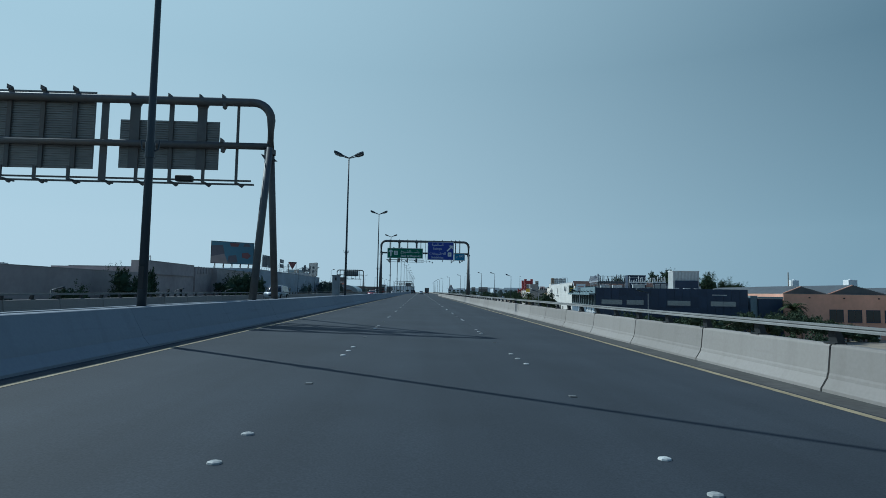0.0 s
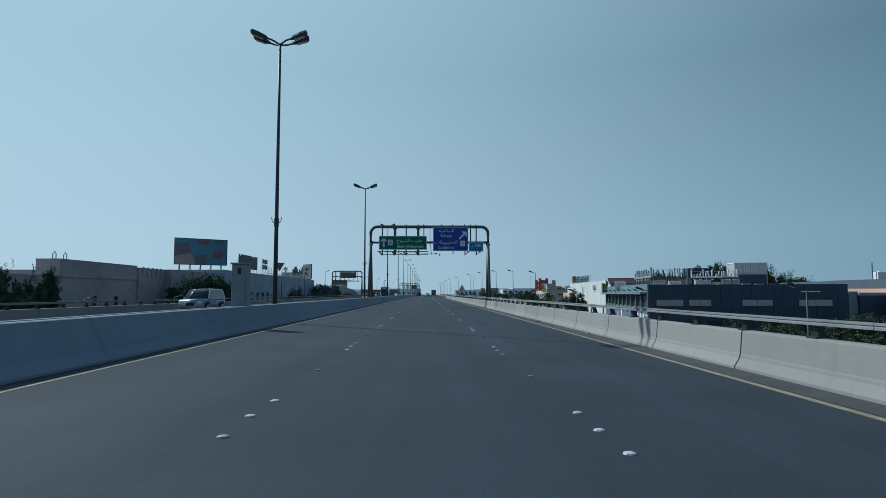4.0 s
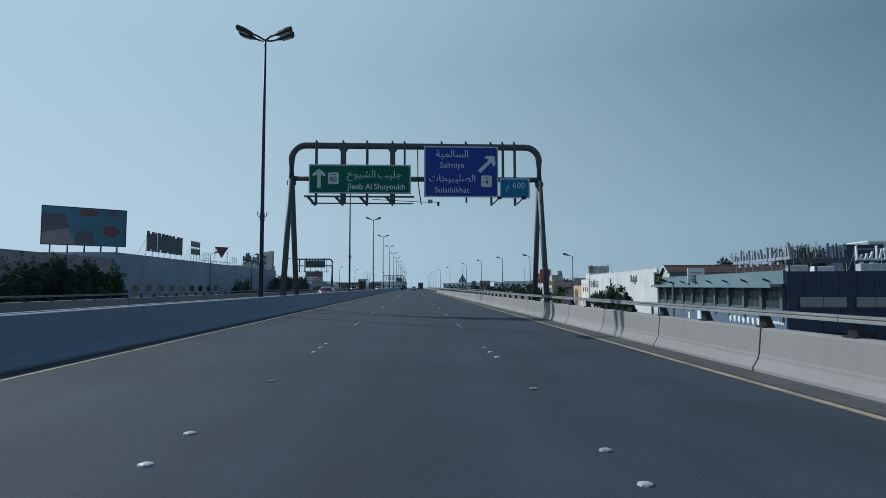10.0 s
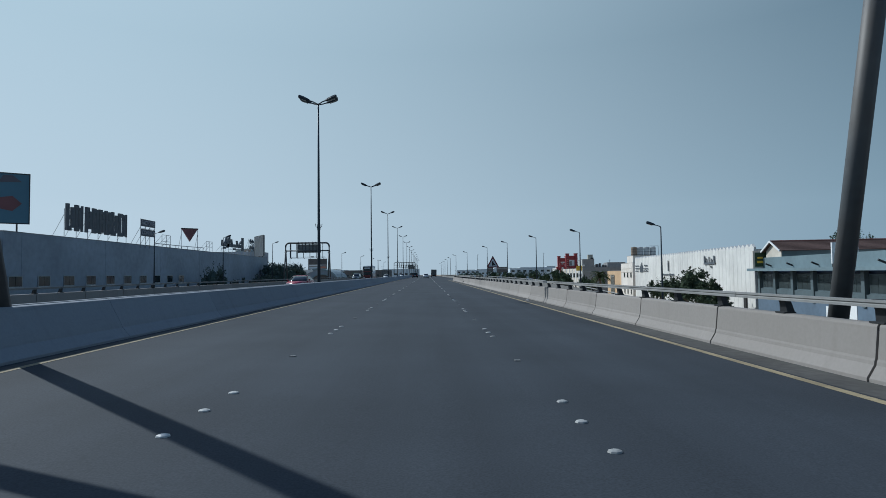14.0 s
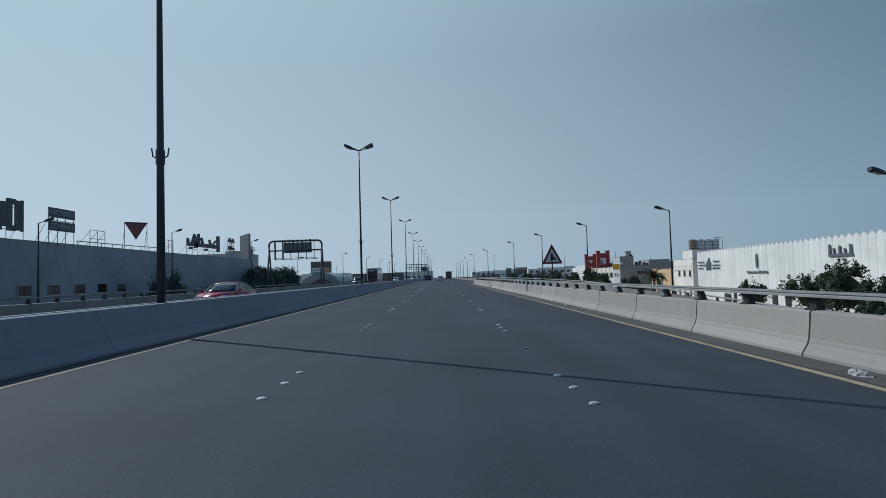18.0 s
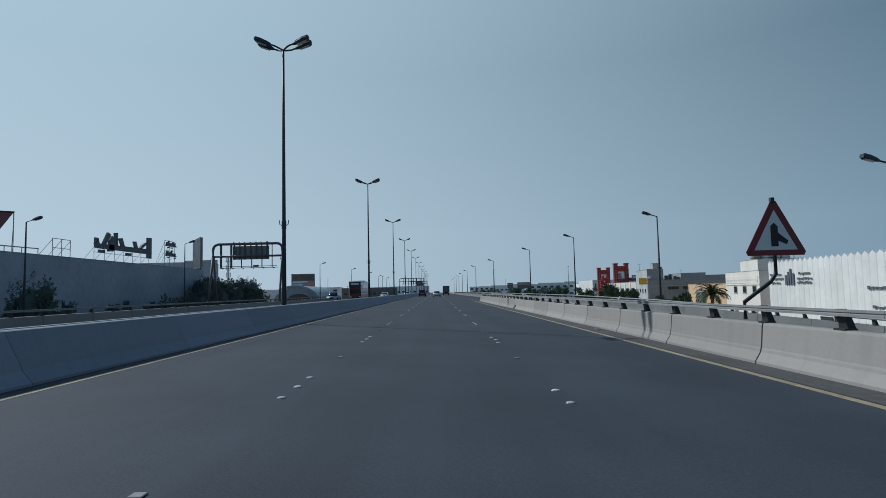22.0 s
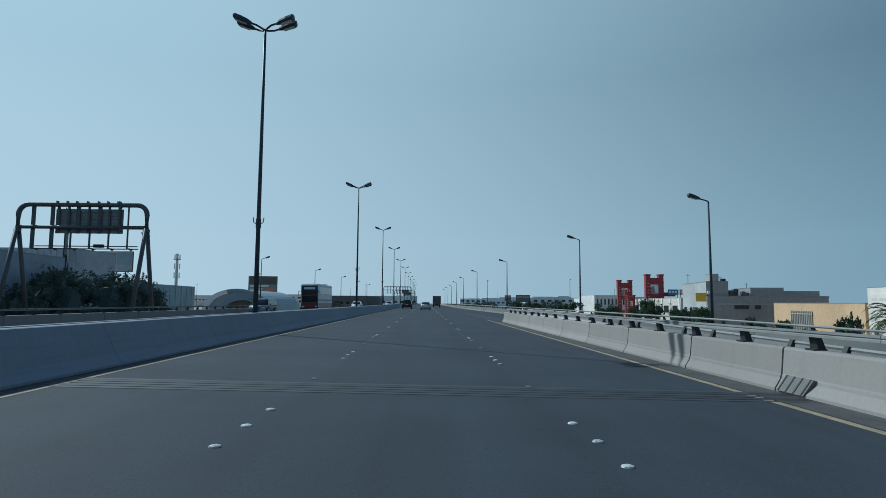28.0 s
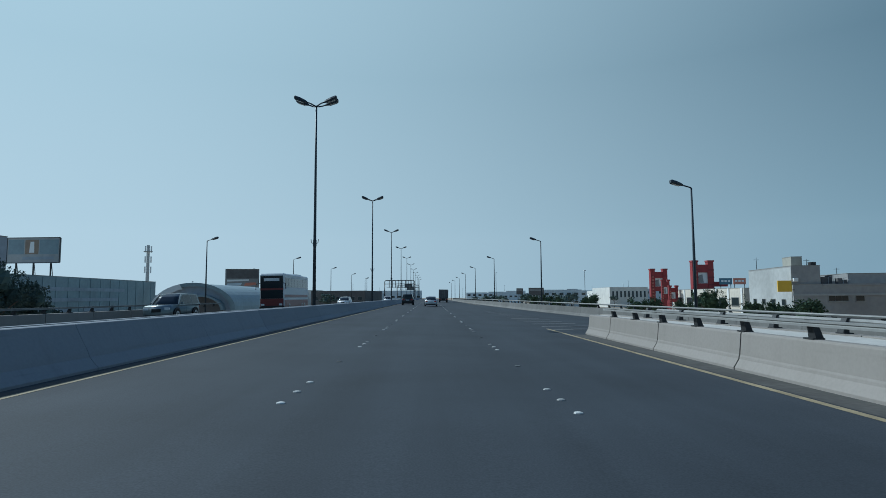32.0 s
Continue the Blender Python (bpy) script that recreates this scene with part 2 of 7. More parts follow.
def B(*boxes, bevel=0.0):
    bm = bmesh.new()
    for b in boxes:
        box(bm, *b)
    if bevel:
        bmesh.ops.bevel(bm, geom=bm.edges[:], offset=bevel, segments=1, affect="EDGES")
    return bm


def tube(bm, pts, r, n=10, r1=None, cap=True):
    """A round tube along pts, tapering from r to r1."""
    pts = [Vector(p) for p in pts]
    rings = []
    for i, p in enumerate(pts):
        a = pts[min(i + 1, len(pts) - 1)] - pts[max(i - 1, 0)]
        q = a.to_track_quat("Z", "Y")
        rr = r if r1 is None else r + (r1 - r) * i / (len(pts) - 1)
        rings.append([bm.verts.new(p + q @ Vector((rr * math.cos(2 * math.pi * k / n), rr * math.sin(2 * math.pi * k / n), 0)))
                      for k in range(n)])
    for a, b in zip(rings, rings[1:]):
        for k in range(n):
            bm.faces.new((a[k], a[(k + 1) % n], b[(k + 1) % n], b[k]))
    if cap:
        bm.faces.new(rings[0][::-1])
        bm.faces.new(rings[-1])
    return bm


def T(pts, r, n=10, r1=None):
    return tube(bmesh.new(), pts, r, n, r1)


def extrude(profile, y0, y1, close=True):
    """A profile of (x, z) drawn from y0 to y1."""
    bm = bmesh.new()
    a = [bm.verts.new((x, y0, z)) for x, z in profile]
    b = [bm.verts.new((x, y1, z)) for x, z in profile]
    n = len(profile)
    for k in range(n if close else n - 1):
        bm.faces.new((a[k], a[(k + 1) % n], b[(k + 1) % n], b[k]))
    if close:
        bm.faces.new(a[::-1])
        bm.faces.new(b)
    bmesh.ops.recalc_face_normals(bm, faces=bm.faces)
    return bm


def prism(poly, z0, z1):
    """A flat outline of (x, y) raised from z0 to z1."""
    bm = bmesh.new()
    a = [bm.verts.new((x, y, z0)) for x, y in poly]
    b = [bm.verts.new((x, y, z1)) for x, y in poly]
    n = len(poly)
    for k in range(n):
        bm.faces.new((a[k], a[(k + 1) % n], b[(k + 1) % n], b[k]))
    bm.faces.new(a[::-1])
    bm.faces.new(b)
    bmesh.ops.recalc_face_normals(bm, faces=bm.faces)
    return bm


def mesh_of(name, bm, material, smooth=False):
    me = bpy.data.meshes.new(name)
    bmesh.ops.recalc_face_normals(bm, faces=bm.faces)
    bm.to_mesh(me)
    bm.free()
    if smooth:
        me.polygons.foreach_set("use_smooth", [True] * len(me.polygons))
    me.materials.append(material)
    return me


def part(name, bm, material, parent, label="", smooth=False, m=None):
    me = bm if isinstance(bm, bpy.types.Mesh) else mesh_of(name, bm, material, smooth)
    ob = new(name, me)
    ob.parent = parent
    if m is not None:
        ob.matrix_basis = m
    if label:
        tagged(ob, label)
    return ob


def thing(name, label, category, m=None, group="", kind=""):
    ob = new(name)
    ob.empty_display_size = 0.2
    if m is not None:
        ob.matrix_basis = m
    return tagged(ob, label, category, group, kind)


def solid(name, bm, material, label, category, kind="", group="", smooth=False, m=None):
    ob = new(name, mesh_of(name, bm, material, smooth))
    if m is not None:
        ob.matrix_basis = m
    return tagged(ob, label, category, group, kind)

# ---- ground, road and barriers ----
Y0, Y1 = -40.0, 640.0
solid("ground", B((-2500, -400, -6.4, 2500, 4500, -6.0)), SAND, "flat sandy ground below the flyover", "ground", "structure")


def ramp_x(y):
    """Outer edge of the slip road on the right, and its height."""
    ys = (20, 60, 128.6, 151.5, 174.3, 195.8, 217.7, 248.8, 280.3, 340, 640)
    return float(np.interp(y, ys, (21, 20.6, 19.5, 18.8, 17.7, 16.0, 14.3, 11.8, 10.1, 9.4, 9.4)))


def ramp_z(y):
    ys = (20, 60, 128.6, 151.5, 174.3, 195.8, 208, 217.7, 248.8, 280.3, 640)
    return float(np.interp(y, ys, (-5.95, -4.9, -2.3, -1.35, -0.82, -0.55, -0.48, -0.42, -0.30, -0.2, -0.19)))


def merge_z(x, y):
    """The carriageway, and past the nose the way down to the slip road."""
    if y < 205 or x < 6.2:
        return road_z(x)
    f = (x - 6.2) / (ramp_x(y) + 0.3 - 6.2)
    return road_z(6.2) * (1 - f) + ramp_z(y) * f


def deck(name, xs, y0, y1, zf, thick, material, label, step=8.0, edge=None):
    bm = bmesh.new()
    n = max(1, round((y1 - y0) / step))
    rows = []
    for i in range(n + 1):
        y = y0 + (y1 - y0) * i / n
        px = xs(y)
        rows.append(([bm.verts.new((x, y, zf(x, y))) for x in px], [bm.verts.new((x, y, zf(x, y) - thick)) for x in (px[0], px[-1])]))
    for (a, c), (b, d) in zip(rows, rows[1:]):
        for k in range(len(a) - 1):
            bm.faces.new((a[k], a[k + 1], b[k + 1], b[k]))
        bm.faces.new((a[0], b[0], d[0], c[0]))
        bm.faces.new((a[-1], c[1], d[1], b[-1]))
        bm.faces.new((c[0], d[0], d[1], c[1]))
    return solid(name, bm, material, label, "road", "structure")


road = deck("road", lambda y: (MED, -3, 0, 3, 6.2, 7.1 if y < 207 else ramp_x(y) + 0.3), Y0, Y1, merge_z, 0.9, ASPHALT,
            "grey three lane asphalt carriageway on a flyover", 3.0)
road_2 = deck("road_opposite", lambda y: (2 * MED - 6.75, -16, -12, -9, MED), Y0, Y1, lambda x, y: road_z(x), 0.9, ASPHALT_OLD,
              "worn asphalt carriageway of the opposite direction", 8.0)
deck("slip_road", lambda y: (7.12, 10, ramp_x(y) + 0.35), 20, 207, lambda x, y: ramp_z(y) - 0.012 * (x - 7), 0.6, ASPHALT_OLD,
            "slip road climbing beside the flyover to merge", 4.0)
left_x = lambda y: float(np.interp(y, (60, 173, 200, 248, 280, 350), (-32.5, -31.3, -30.8, -23.8, -21.9, -21.2)))
deck("slip_road_opposite", lambda y: (left_x(y) - 0.3, -26 if y < 215 else -20.6, 2 * MED - 6.77), 40, 350,
              lambda x, y: float(np.interp(y, (40, 130, 205, 270), (-4.5, -1.6, -0.35, -0.25))) - 0.002, 0.6, ASPHALT_OLD,
              "slip road beside the opposite carriageway", 6.0)


def strip(name, x, w, y0, y1, material, parent, lift=0.004, dash=None):
    bm = bmesh.new()
    n = max(1, round((y1 - y0) / 20))
    for i in range(n):
        a, b = y0 + (y1 - y0) * i / n, y0 + (y1 - y0) * (i + 1) / n
        vs = [bm.verts.new((px, py, road_z(px) + lift)) for px, py in ((x - w / 2, a), (x + w / 2, a), (x + w / 2, b), (x - w / 2, b))]
        bm.faces.new(vs)
    return part(name, bm, material, parent)


strip("yellow_edge_line", -5.49, 0.12, Y0, Y1, YELLOW, road)
strip("yellow_edge_line", 5.26, 0.15, Y0, 212, YELLOW, road)
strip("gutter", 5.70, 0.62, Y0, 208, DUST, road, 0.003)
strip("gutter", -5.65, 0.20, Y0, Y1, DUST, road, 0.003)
strip("yellow_edge_line", 9.0, 0.15, 290, Y1, YELLOW, road)
strip("yellow_edge_line", 2 * MED + 5.49, 0.15, Y0, Y1, YELLOW, road_2)
strip("yellow_edge_line", 2 * MED - 5.27, 0.15, Y0, Y1, YELLOW, road_2)
# hatched nose where the slip road joins
bm = bmesh.new()
for i in range(14):
    y = 211 + i * 2.6
    w = max(0.35, 3.2 - i * 0.21)
    x = 5.35
    vs = [bm.verts.new((px, py, merge_z(px, py) + 0.02)) for px, py in ((x, y), (x + w, y + w * 0.7), (x + w, y + w * 0.7 + 0.35), (x, y + 0.35))]
    bm.faces.new(vs)
part("hatching", bm, WHITE_PAINT, road, "white hatched nose marking")


def stud_mesh():
    bm = bmesh.new()
    rings = []
    for rr, z in ((0.062, 0.0), (0.055, 0.012), (0.03, 0.02)):
        rings.append([bm.verts.new((rr * math.cos(k * math.pi / 4), rr * 0.9 * math.sin(k * math.pi / 4), z)) for k in range(8)])
    for a, b in zip(rings, rings[1:]):
        for k in range(8):
            bm.faces.new((a[k], a[(k + 1) % 8], b[(k + 1) % 8], b[k]))
    bm.faces.new(rings[-1])
    return mesh_of("stud", bm, STUD)


def barrier_profile(base, top, z0, z1, face):
    """A jersey shape; face is +1 when the sloped side looks to +x."""
    s = face
    d = abs(top - base)
    w = 0.2
    brk = z0 + 0.38 * (z1 - z0)            # the sloped toe meets the steep upper face here
    lean = min(0.045, 0.25 * d) if d < 0.3 else 0.55 * d
    toe = [(base, z0), (base, z0 + 0.05)]
    for k in range(1, 5):
        toe.append((base - s * (d - lean) * (k / 5 + 0.02), z0 + 0.05 + (brk - 0.03 - z0 - 0.05) * k / 5))
    toe += [(top + s * (lean + 0.014), brk - 0.022), (top + s * lean, brk + 0.012), (top + s * lean * 0.9, brk + 0.06),
            (top + s * lean * 0.45, (brk + z1) / 2), (top, z1 - 0.04)]
    return toe + [(top - s * 0.012, z1 - 0.012), (top - s * 0.04, z1), (top - s * w, z1), (top - s * w, z0)]


def swept_panel(profile, length, material):
    """A barrier panel: soft shading on the swept face, crisp ends and back."""
    bm = extrude(profile, 0, length)
    crisp = [e for e in bm.edges if any(abs(f.normal.y) > 0.5 for f in e.link_faces)
             or (len(e.link_faces) == 2 and e.link_faces[0].normal.dot(e.link_faces[1].normal) < 0.985)]
    bmesh.ops.split_edges(bm, edges=crisp)
    return mesh_of("panel", bm, material, True)


def barrier(name, label, base, top, z0, z1, face, joints, material=None):
    b = thing(name, label, "barrier", kind="structure")
    made = {}
    for a, c in zip(joints, joints[1:]):
        length = round(c - a - (0.045 if material is None else 0.012), 3)
        if length not in made:
            made[length] = swept_panel(barrier_profile(base, top, z0, z1, face), length, material or CONCRETE)
        part("panel", made[length], CONCRETE, b, m=pose(0, a + (c - a - length) / 2, 0))
    xs = sorted((top - face * 0.17, top - face * 0.02))
    part("joint_filler", B((xs[0], joints[0], z0, xs[1], joints[-1], z1 - 0.05)), GAP, b, "dark open joint between panels")
    return b


J = [8.87 + 4.188 * n for n in range(-8, 48)]
J[47] = 172.93                          # the open movement joint of the bridge
barrier("barrier_right", "pale concrete jersey barrier with dark open joints", 6.03, 6.20, -0.12, 0.63, -1, J + [208.4])
JL = [39.0 + 5.42 * n for n in range(-14, 111)]
barrier("barrier_median", "concrete median barrier, its near side in shade", -5.86, -6.28, 0.11, 0.93, 1, JL, CONCRETE_SHADE_BLUE)
barrier("barrier_median_opposite", "concrete median barrier of the opposite carriageway", 2 * MED + 6.06, 2 * MED + 6.28, 0.11, 0.93, -1, JL, CONCRETE_SHADE_BLUE)
part("median_fill", B((-6.72, Y0, 0.1, -6.48, Y1, 0.86)), CONCRETE_DARK, road)
JO = [Y0 + 4.188 * n for n in range(66)]
barrier("barrier_far", "concrete jersey barrier beyond the opposite carriageway", 2 * MED - 6.03, 2 * MED - 6.20, -0.12, 0.63, 1, JO)


def post_mesh():
    """A raked steel bracket with a foot plate and a spacer block."""
    bm = bmesh.new()
    box(bm, -0.10, -0.13, 0.0, 0.10, 0.13, 0.025)
    vs = []
    for z, x0, x1, w in ((0.02, -0.03, 0.10, 0.10), (0.17, -0.05, 0.06, 0.08), (0.32, -0.10, -0.01, 0.08)):
        vs.append([bm.verts.new(p) for p in ((x0, -w, z), (x1, -w, z), (x1, w, z), (x0, w, z))])
    for a, b in zip(vs, vs[1:]):
        for k in range(4):
            bm.faces.new((a[k], a[(k + 1) % 4], b[(k + 1) % 4], b[k]))
    bm.faces.new(vs[-1])
    return mesh_of("post", bm, POST)


def rail_profile(x, z, s):
    """Box beam with a shallow waist."""
    return [(x - s * 0.05, z), (x - s * 0.05, z + 0.035), (x - s * 0.03, z + 0.05), (x - s * 0.05, z + 0.065), (x - s * 0.05, z + 0.1),
            (x + s * 0.05, z + 0.1), (x + s * 0.05, z)]


def guard_rail(name, label, x, z, s, y0, y1, step, phase):
    g = thing(name, label, "guard rail", kind="structure")
    pm = post_mesh()
    y = phase
    while y < y1:
        if y >= y0:
            part("post", pm, POST, g, m=pose(x, y, z) @ Matrix.Scale(s, 4, (1, 0, 0)))
        y += step
    y = y0
    while y < y1:
        e = min(y + 8.76, y1)
        part("rail", extrude(rail_profile(x - s * 0.1, z + 0.215, s), y, e - 0.012), RAIL, g)
        y = e
    return g


guard_rail("guard_rail_right", "galvanised steel rail on raked posts along the barrier top", 6.32, 0.63, 1, -22, 206.5, 2.094, 149.22 - 2.094 * 82)
guard_rail("guard_rail_far", "steel rail on posts along the far barrier", 2 * MED - 6.32, 0.63, -1, -20, 240, 2.094, -19)


def ramp_barrier():
    b = thing("barrier_slip_road", "concrete parapet with steel rail along the climbing slip road", "barrier", kind="structure")
    pm, y = post_mesh(), 60.0
    while y < 420:
        e = y + 4.38
        bm = bmesh.new()
        rows = []
        for yy in (y, e - 0.03):
            x, z = ramp_x(yy), ramp_z(yy) - 0.05
            rows.append([bm.verts.new((px, yy, pz)) for px, pz in ((x - 0.2, z), (x - 0.2, z + 0.1), (x - 0.05, z + 0.32), (x, z + 0.84), (x + 0.2, z + 0.84), (x + 0.2, z - 0.6))])
        for k in range(6):
            bm.faces.new((rows[0][k], rows[0][(k + 1) % 6], rows[1][(k + 1) % 6], rows[1][k]))
        bm.faces.new(rows[0])
        bm.faces.new(rows[1])
        part("panel", bm, CONCRETE_GREY, b)
        for yy in (y + 0.6, y + 2.79):
            part("post", pm, POST, b, m=pose(ramp_x(yy) + 0.1, yy, ramp_z(yy) + 0.79))
        part("rail", T([(ramp_x(y), y, ramp_z(y) + 1.08), (ramp_x(e), e, ramp_z(e) + 1.08)], 0.06, 6), RAIL, b)
        y = e


ramp_barrier()


def gore():
    """The slip road's own barrier, running back from the nose, and the pale fill between the two."""
    b = thing("barrier_gore", "pale concrete barrier and fill behind the nose of the slip road", "barrier", kind="structure")
    ys = (170, 185, 197, 208.4)
    gx = lambda y: float(np.interp(y, ys, (10.4, 9.5, 8.5, 6.72)))
    gz = lambda y: float(np.interp(y, ys, (-0.1, 0.24, 0.56, 0.66)))
    pm, y = post_mesh(), 170.4
    while y < 208:
        e = min(y + 3.8, 208.38)
        bm = bmesh.new()
        rows = [[bm.verts.new((gx(yy) + dx, yy, gz(yy) + dz)) for dx, dz in ((-0.1, -1.1), (0.45, -1.1), (0.4, -0.85), (0.22, -0.5), (0.15, 0.0), (-0.1, 0.0))] for yy in (y, e - 0.03)]
        for k in range(6):
            bm.faces.new((rows[0][k], rows[0][(k + 1) % 6], rows[1][(k + 1) % 6], rows[1][k]))
        bm.faces.new(rows[0])
        bm.faces.new(rows[1])
        part("panel", bm, CONCRETE, b)
        if y > 184:
            bm = bmesh.new()
            rows = [[bm.verts.new(p) for p in ((6.42, yy, gz(yy) - 0.35), (gx(yy) - 0.11, yy, gz(yy) - 0.35), (gx(yy) - 0.11, yy, gz(yy) - 0.03), (6.42, yy, gz(yy) - 0.03))] for yy in (y, e)]
            for k in range(4):
                bm.faces.new((rows[0][k], rows[0][(k + 1) % 4], rows[1][(k + 1) % 4], rows[1][k]))
            bm.faces.new(rows[0])
            bm.faces.new(rows[1])
            part("fill", bm, FILL, b, "pale screed between the barriers")
        for yy in (y + 0.5, y + 2.4):
            if yy < 206:
                part("post", pm, POST, b, m=pose(gx(yy) + 0.02, yy, gz(yy)) @ Matrix.Scale(-1, 4, (1, 0, 0)))
        if e < 207:
            part("rail", T([(gx(y) + 0.1, y, gz(y) + 0.26), (gx(e) + 0.1, e, gz(e) + 0.26)], 0.055, 6), RAIL, b)
        y = e


gore()

# ---- median lamps ----
POLE_Y = (12.88, 47.64, 83.07, 117.94, 153.24, 185.79, 218.47, 251.31, 283.8, 317, 350, 384, 418, 452, 486, 520, 554)


def lamp_head(bm, lens, at, way, tilt=0.16):
    """A cobra head lying from at along way, widening to its lamp end."""
    way = Vector(way).normalized()
    side = Vector((0, 0, 1)).cross(way).normalized()
    rows = []
    for d, w, up, dn in ((0, 0.05, 0.05, -0.04), (0.12, 0.10, 0.09, -0.06), (0.4, 0.17, 0.12, -0.10), (0.66, 0.18, 0.12, -0.10), (0.73, 0.15, 0.08, -0.07)):
        c = Vector(at) + way * d + Vector((0, 0, d * tilt))
        rows.append([bm.verts.new(c + side * a + Vector((0, 0, h))) for a, h in ((-w, 0), (-w * 0.6, up), (w * 0.6, up), (w, 0), (w * 0.7, dn), (-w * 0.7, dn))])
    for a, b in zip(rows, rows[1:]):
        for k in range(6):
            bm.faces.new((a[k], a[(k + 1) % 6], b[(k + 1) % 6], b[k]))
    bm.faces.new(rows[0][::-1])
    bm.faces.new(rows[-1])
    lr = []
    for d, w in ((0.22, 0.10), (0.64, 0.12)):
        c = Vector(at) + way * d + Vector((0, 0, d * tilt - 0.112))
        lr += [lens.verts.new(c - side * w), lens.verts.new(c + side * w)]
    lens.faces.new((lr[0], lr[1], lr[3], lr[2]))


def median_lamp():
    lamp = thing("street_lamp", "tall tapered steel lamp pole with paired twin heads on the median", "street lamp", group="lamps along the median")
    H = 11.55
    part("pole", T([(0, 0, 0), (0, 0, H * 0.33), (0, 0, H * 0.66), (0, 0, H)], 0.10, 12, 0.05), POLE, lamp, smooth=True)
    part("base_plate", B((-0.22, -0.22, -0.0, 0.22, 0.22, 0.03)), POLE, lamp)
    part("service_door", B((-0.055, -0.115, 0.45, 0.055, -0.085, 0.95)), POST, lamp)
    part("sleeve", T([(0, 0, 3.4), (0, 0, 3.75)], 0.105, 12), POLE, lamp)
    for s in (-1, 1):
        part("flag_bracket", T([(s * 0.08, 0, 3.55), (s * 0.18, 0, 3.6), (s * 0.21, 0, 3.8)], 0.018, 6), POLE, lamp)
    for s in (-1, 1):
        for dy in (-0.24, 0.24):
            arm = T([(0, 0, H - 0.06), (s * 0.12, dy * 0.5, H - 0.02), (s * 0.3, dy, H + 0.05), (s * 0.52, dy, H + 0.13)], 0.04, 7)
            part("arm", arm, POLE, lamp)
            hb, lb = bmesh.new(), bmesh.new()
            lamp_head(hb, lb, (s * 0.48, dy, H + 0.12), (s, dy * 0.15, 0), 0.36)
            head = part("lamp_head", hb, POLE, lamp)
            part("lens", lb, LENS, head)
    return lamp


first = median_lamp()
first.matrix_basis = pose(-6.54, POLE_Y[0], 0.86)
for y in POLE_Y[1:]:
    copy_thing(first, pose(-6.62 if 180 < y < 190 else -6.54, y, 0.86, 0, 0, random.uniform(-3, 3)))


def side_lamp(height=8.0):
    lamp = thing("street_lamp", "slim single-arm lamp post beside the slip road", "street lamp", group="lamps beside the slip roads")
    part("pole", T([(0, 0, 0), (0, 0, height * 0.5), (0, 0, height)], 0.10, 10, 0.05), POLE, lamp, smooth=True)
    part("base_plate", B((-0.18, -0.18, 0, 0.18, 0.18, 0.03)), POLE, lamp)
    part("arm", T([(0, 0, height - 0.02), (-0.08, 0, height + 0.04), (-0.5, 0, height + 0.16)], 0.04, 7), POLE, lamp)
    hb, lb = bmesh.new(), bmesh.new()
    lamp_head(hb, lb, (-0.46, 0, height + 0.15), (-1, 0, 0), 0.30)
    head = part("lamp_head", hb, POLE, lamp)
    part("lens", lb, LENS, head)
    return lamp


RIGHT_LAMPS = ((19.92, 128.65, 5.06), (19.19, 151.46, 6.21), (18.15, 174.3, 6.99), (16.46, 195.8, 7.32), (14.76, 217.7, 7.42), (12.18, 248.8, 7.4),
               (10.54, 280.3, 7.55), (10.0, 313, 7.6), (9.9, 346, 7.6), (9.9, 380, 7.6), (9.9, 414, 7.6), (9.9, 450, 7.6))
LEFT_LAMPS = ((-31.9, 150.3, 6.55), (-31.7, 172.9, 7.5), (-31.1, 199.9, 8.0), (-24.1, 248.5, 7.55), (-22.3, 280.6, 7.6), (-21.7, 313, 7.6), (-21.7, 346, 7.6), (-21.7, 380, 7.6))
one = side_lamp()
one.matrix_basis = pose(RIGHT_LAMPS[0][0], RIGHT_LAMPS[0][1], RIGHT_LAMPS[0][2] - 8.0)
for x, y, z in RIGHT_LAMPS[1:]:
    copy_thing(one, pose(x, y, z - 8.0))
for x, y, z in LEFT_LAMPS:
    copy_thing(one, pose(x, y, z - 8.0, 0, 0, 180))


# ---- what carries the decks ----
def pier(x0, x1, y, under):
    p = thing("bridge_pier", "plain grey concrete bridge pier with a crosshead", "bridge pier", pose((x0 + x1) / 2, y, -6.0), group="piers below the flyover", kind="structure")
    h, H = (x1 - x0) / 2, under + 6.0
    part("crosshead", prism([(-h, -0.8), (h, -0.8), (h, 0.8), (-h, 0.8)], H - 1.1, H), CONCRETE_DARK, p)
    for s in (-0.55, 0.55):
        part("column", T([(s * h, 0, 0), (s * h, 0, H - 1.1)], 0.7, 16), CONCRETE_DARK, p, smooth=True)


for k in range(22):
    pier(-19.6, 6.6, Y0 + 15 + 30 * k, -1.28)


def retaining(name, label, xf, zf, y0, y1, step):
    """A plain wall below the edge of a slip road."""
    b = thing(name, label, "retaining wall", kind="structure")
    y = y0
    while y < y1:
        e = min(y + step, y1)
        bm = bmesh.new()
        rows = [[bm.verts.new((xf(yy) + dx, yy, z)) for dx, z in ((-0.3, -6.0), (0.0, -6.0), (0.0, zf(yy)), (-0.3, zf(yy)))] for yy in (y, e)]
        for k in range(4):
            bm.faces.new((rows[0][k], rows[0][(k + 1) % 4], rows[1][(k + 1) % 4], rows[1][k]))
        bm.faces.new(rows[0])
        bm.faces.new(rows[1])
        part("wall_panel", bm, CONCRETE_DARK, b)
        y = e


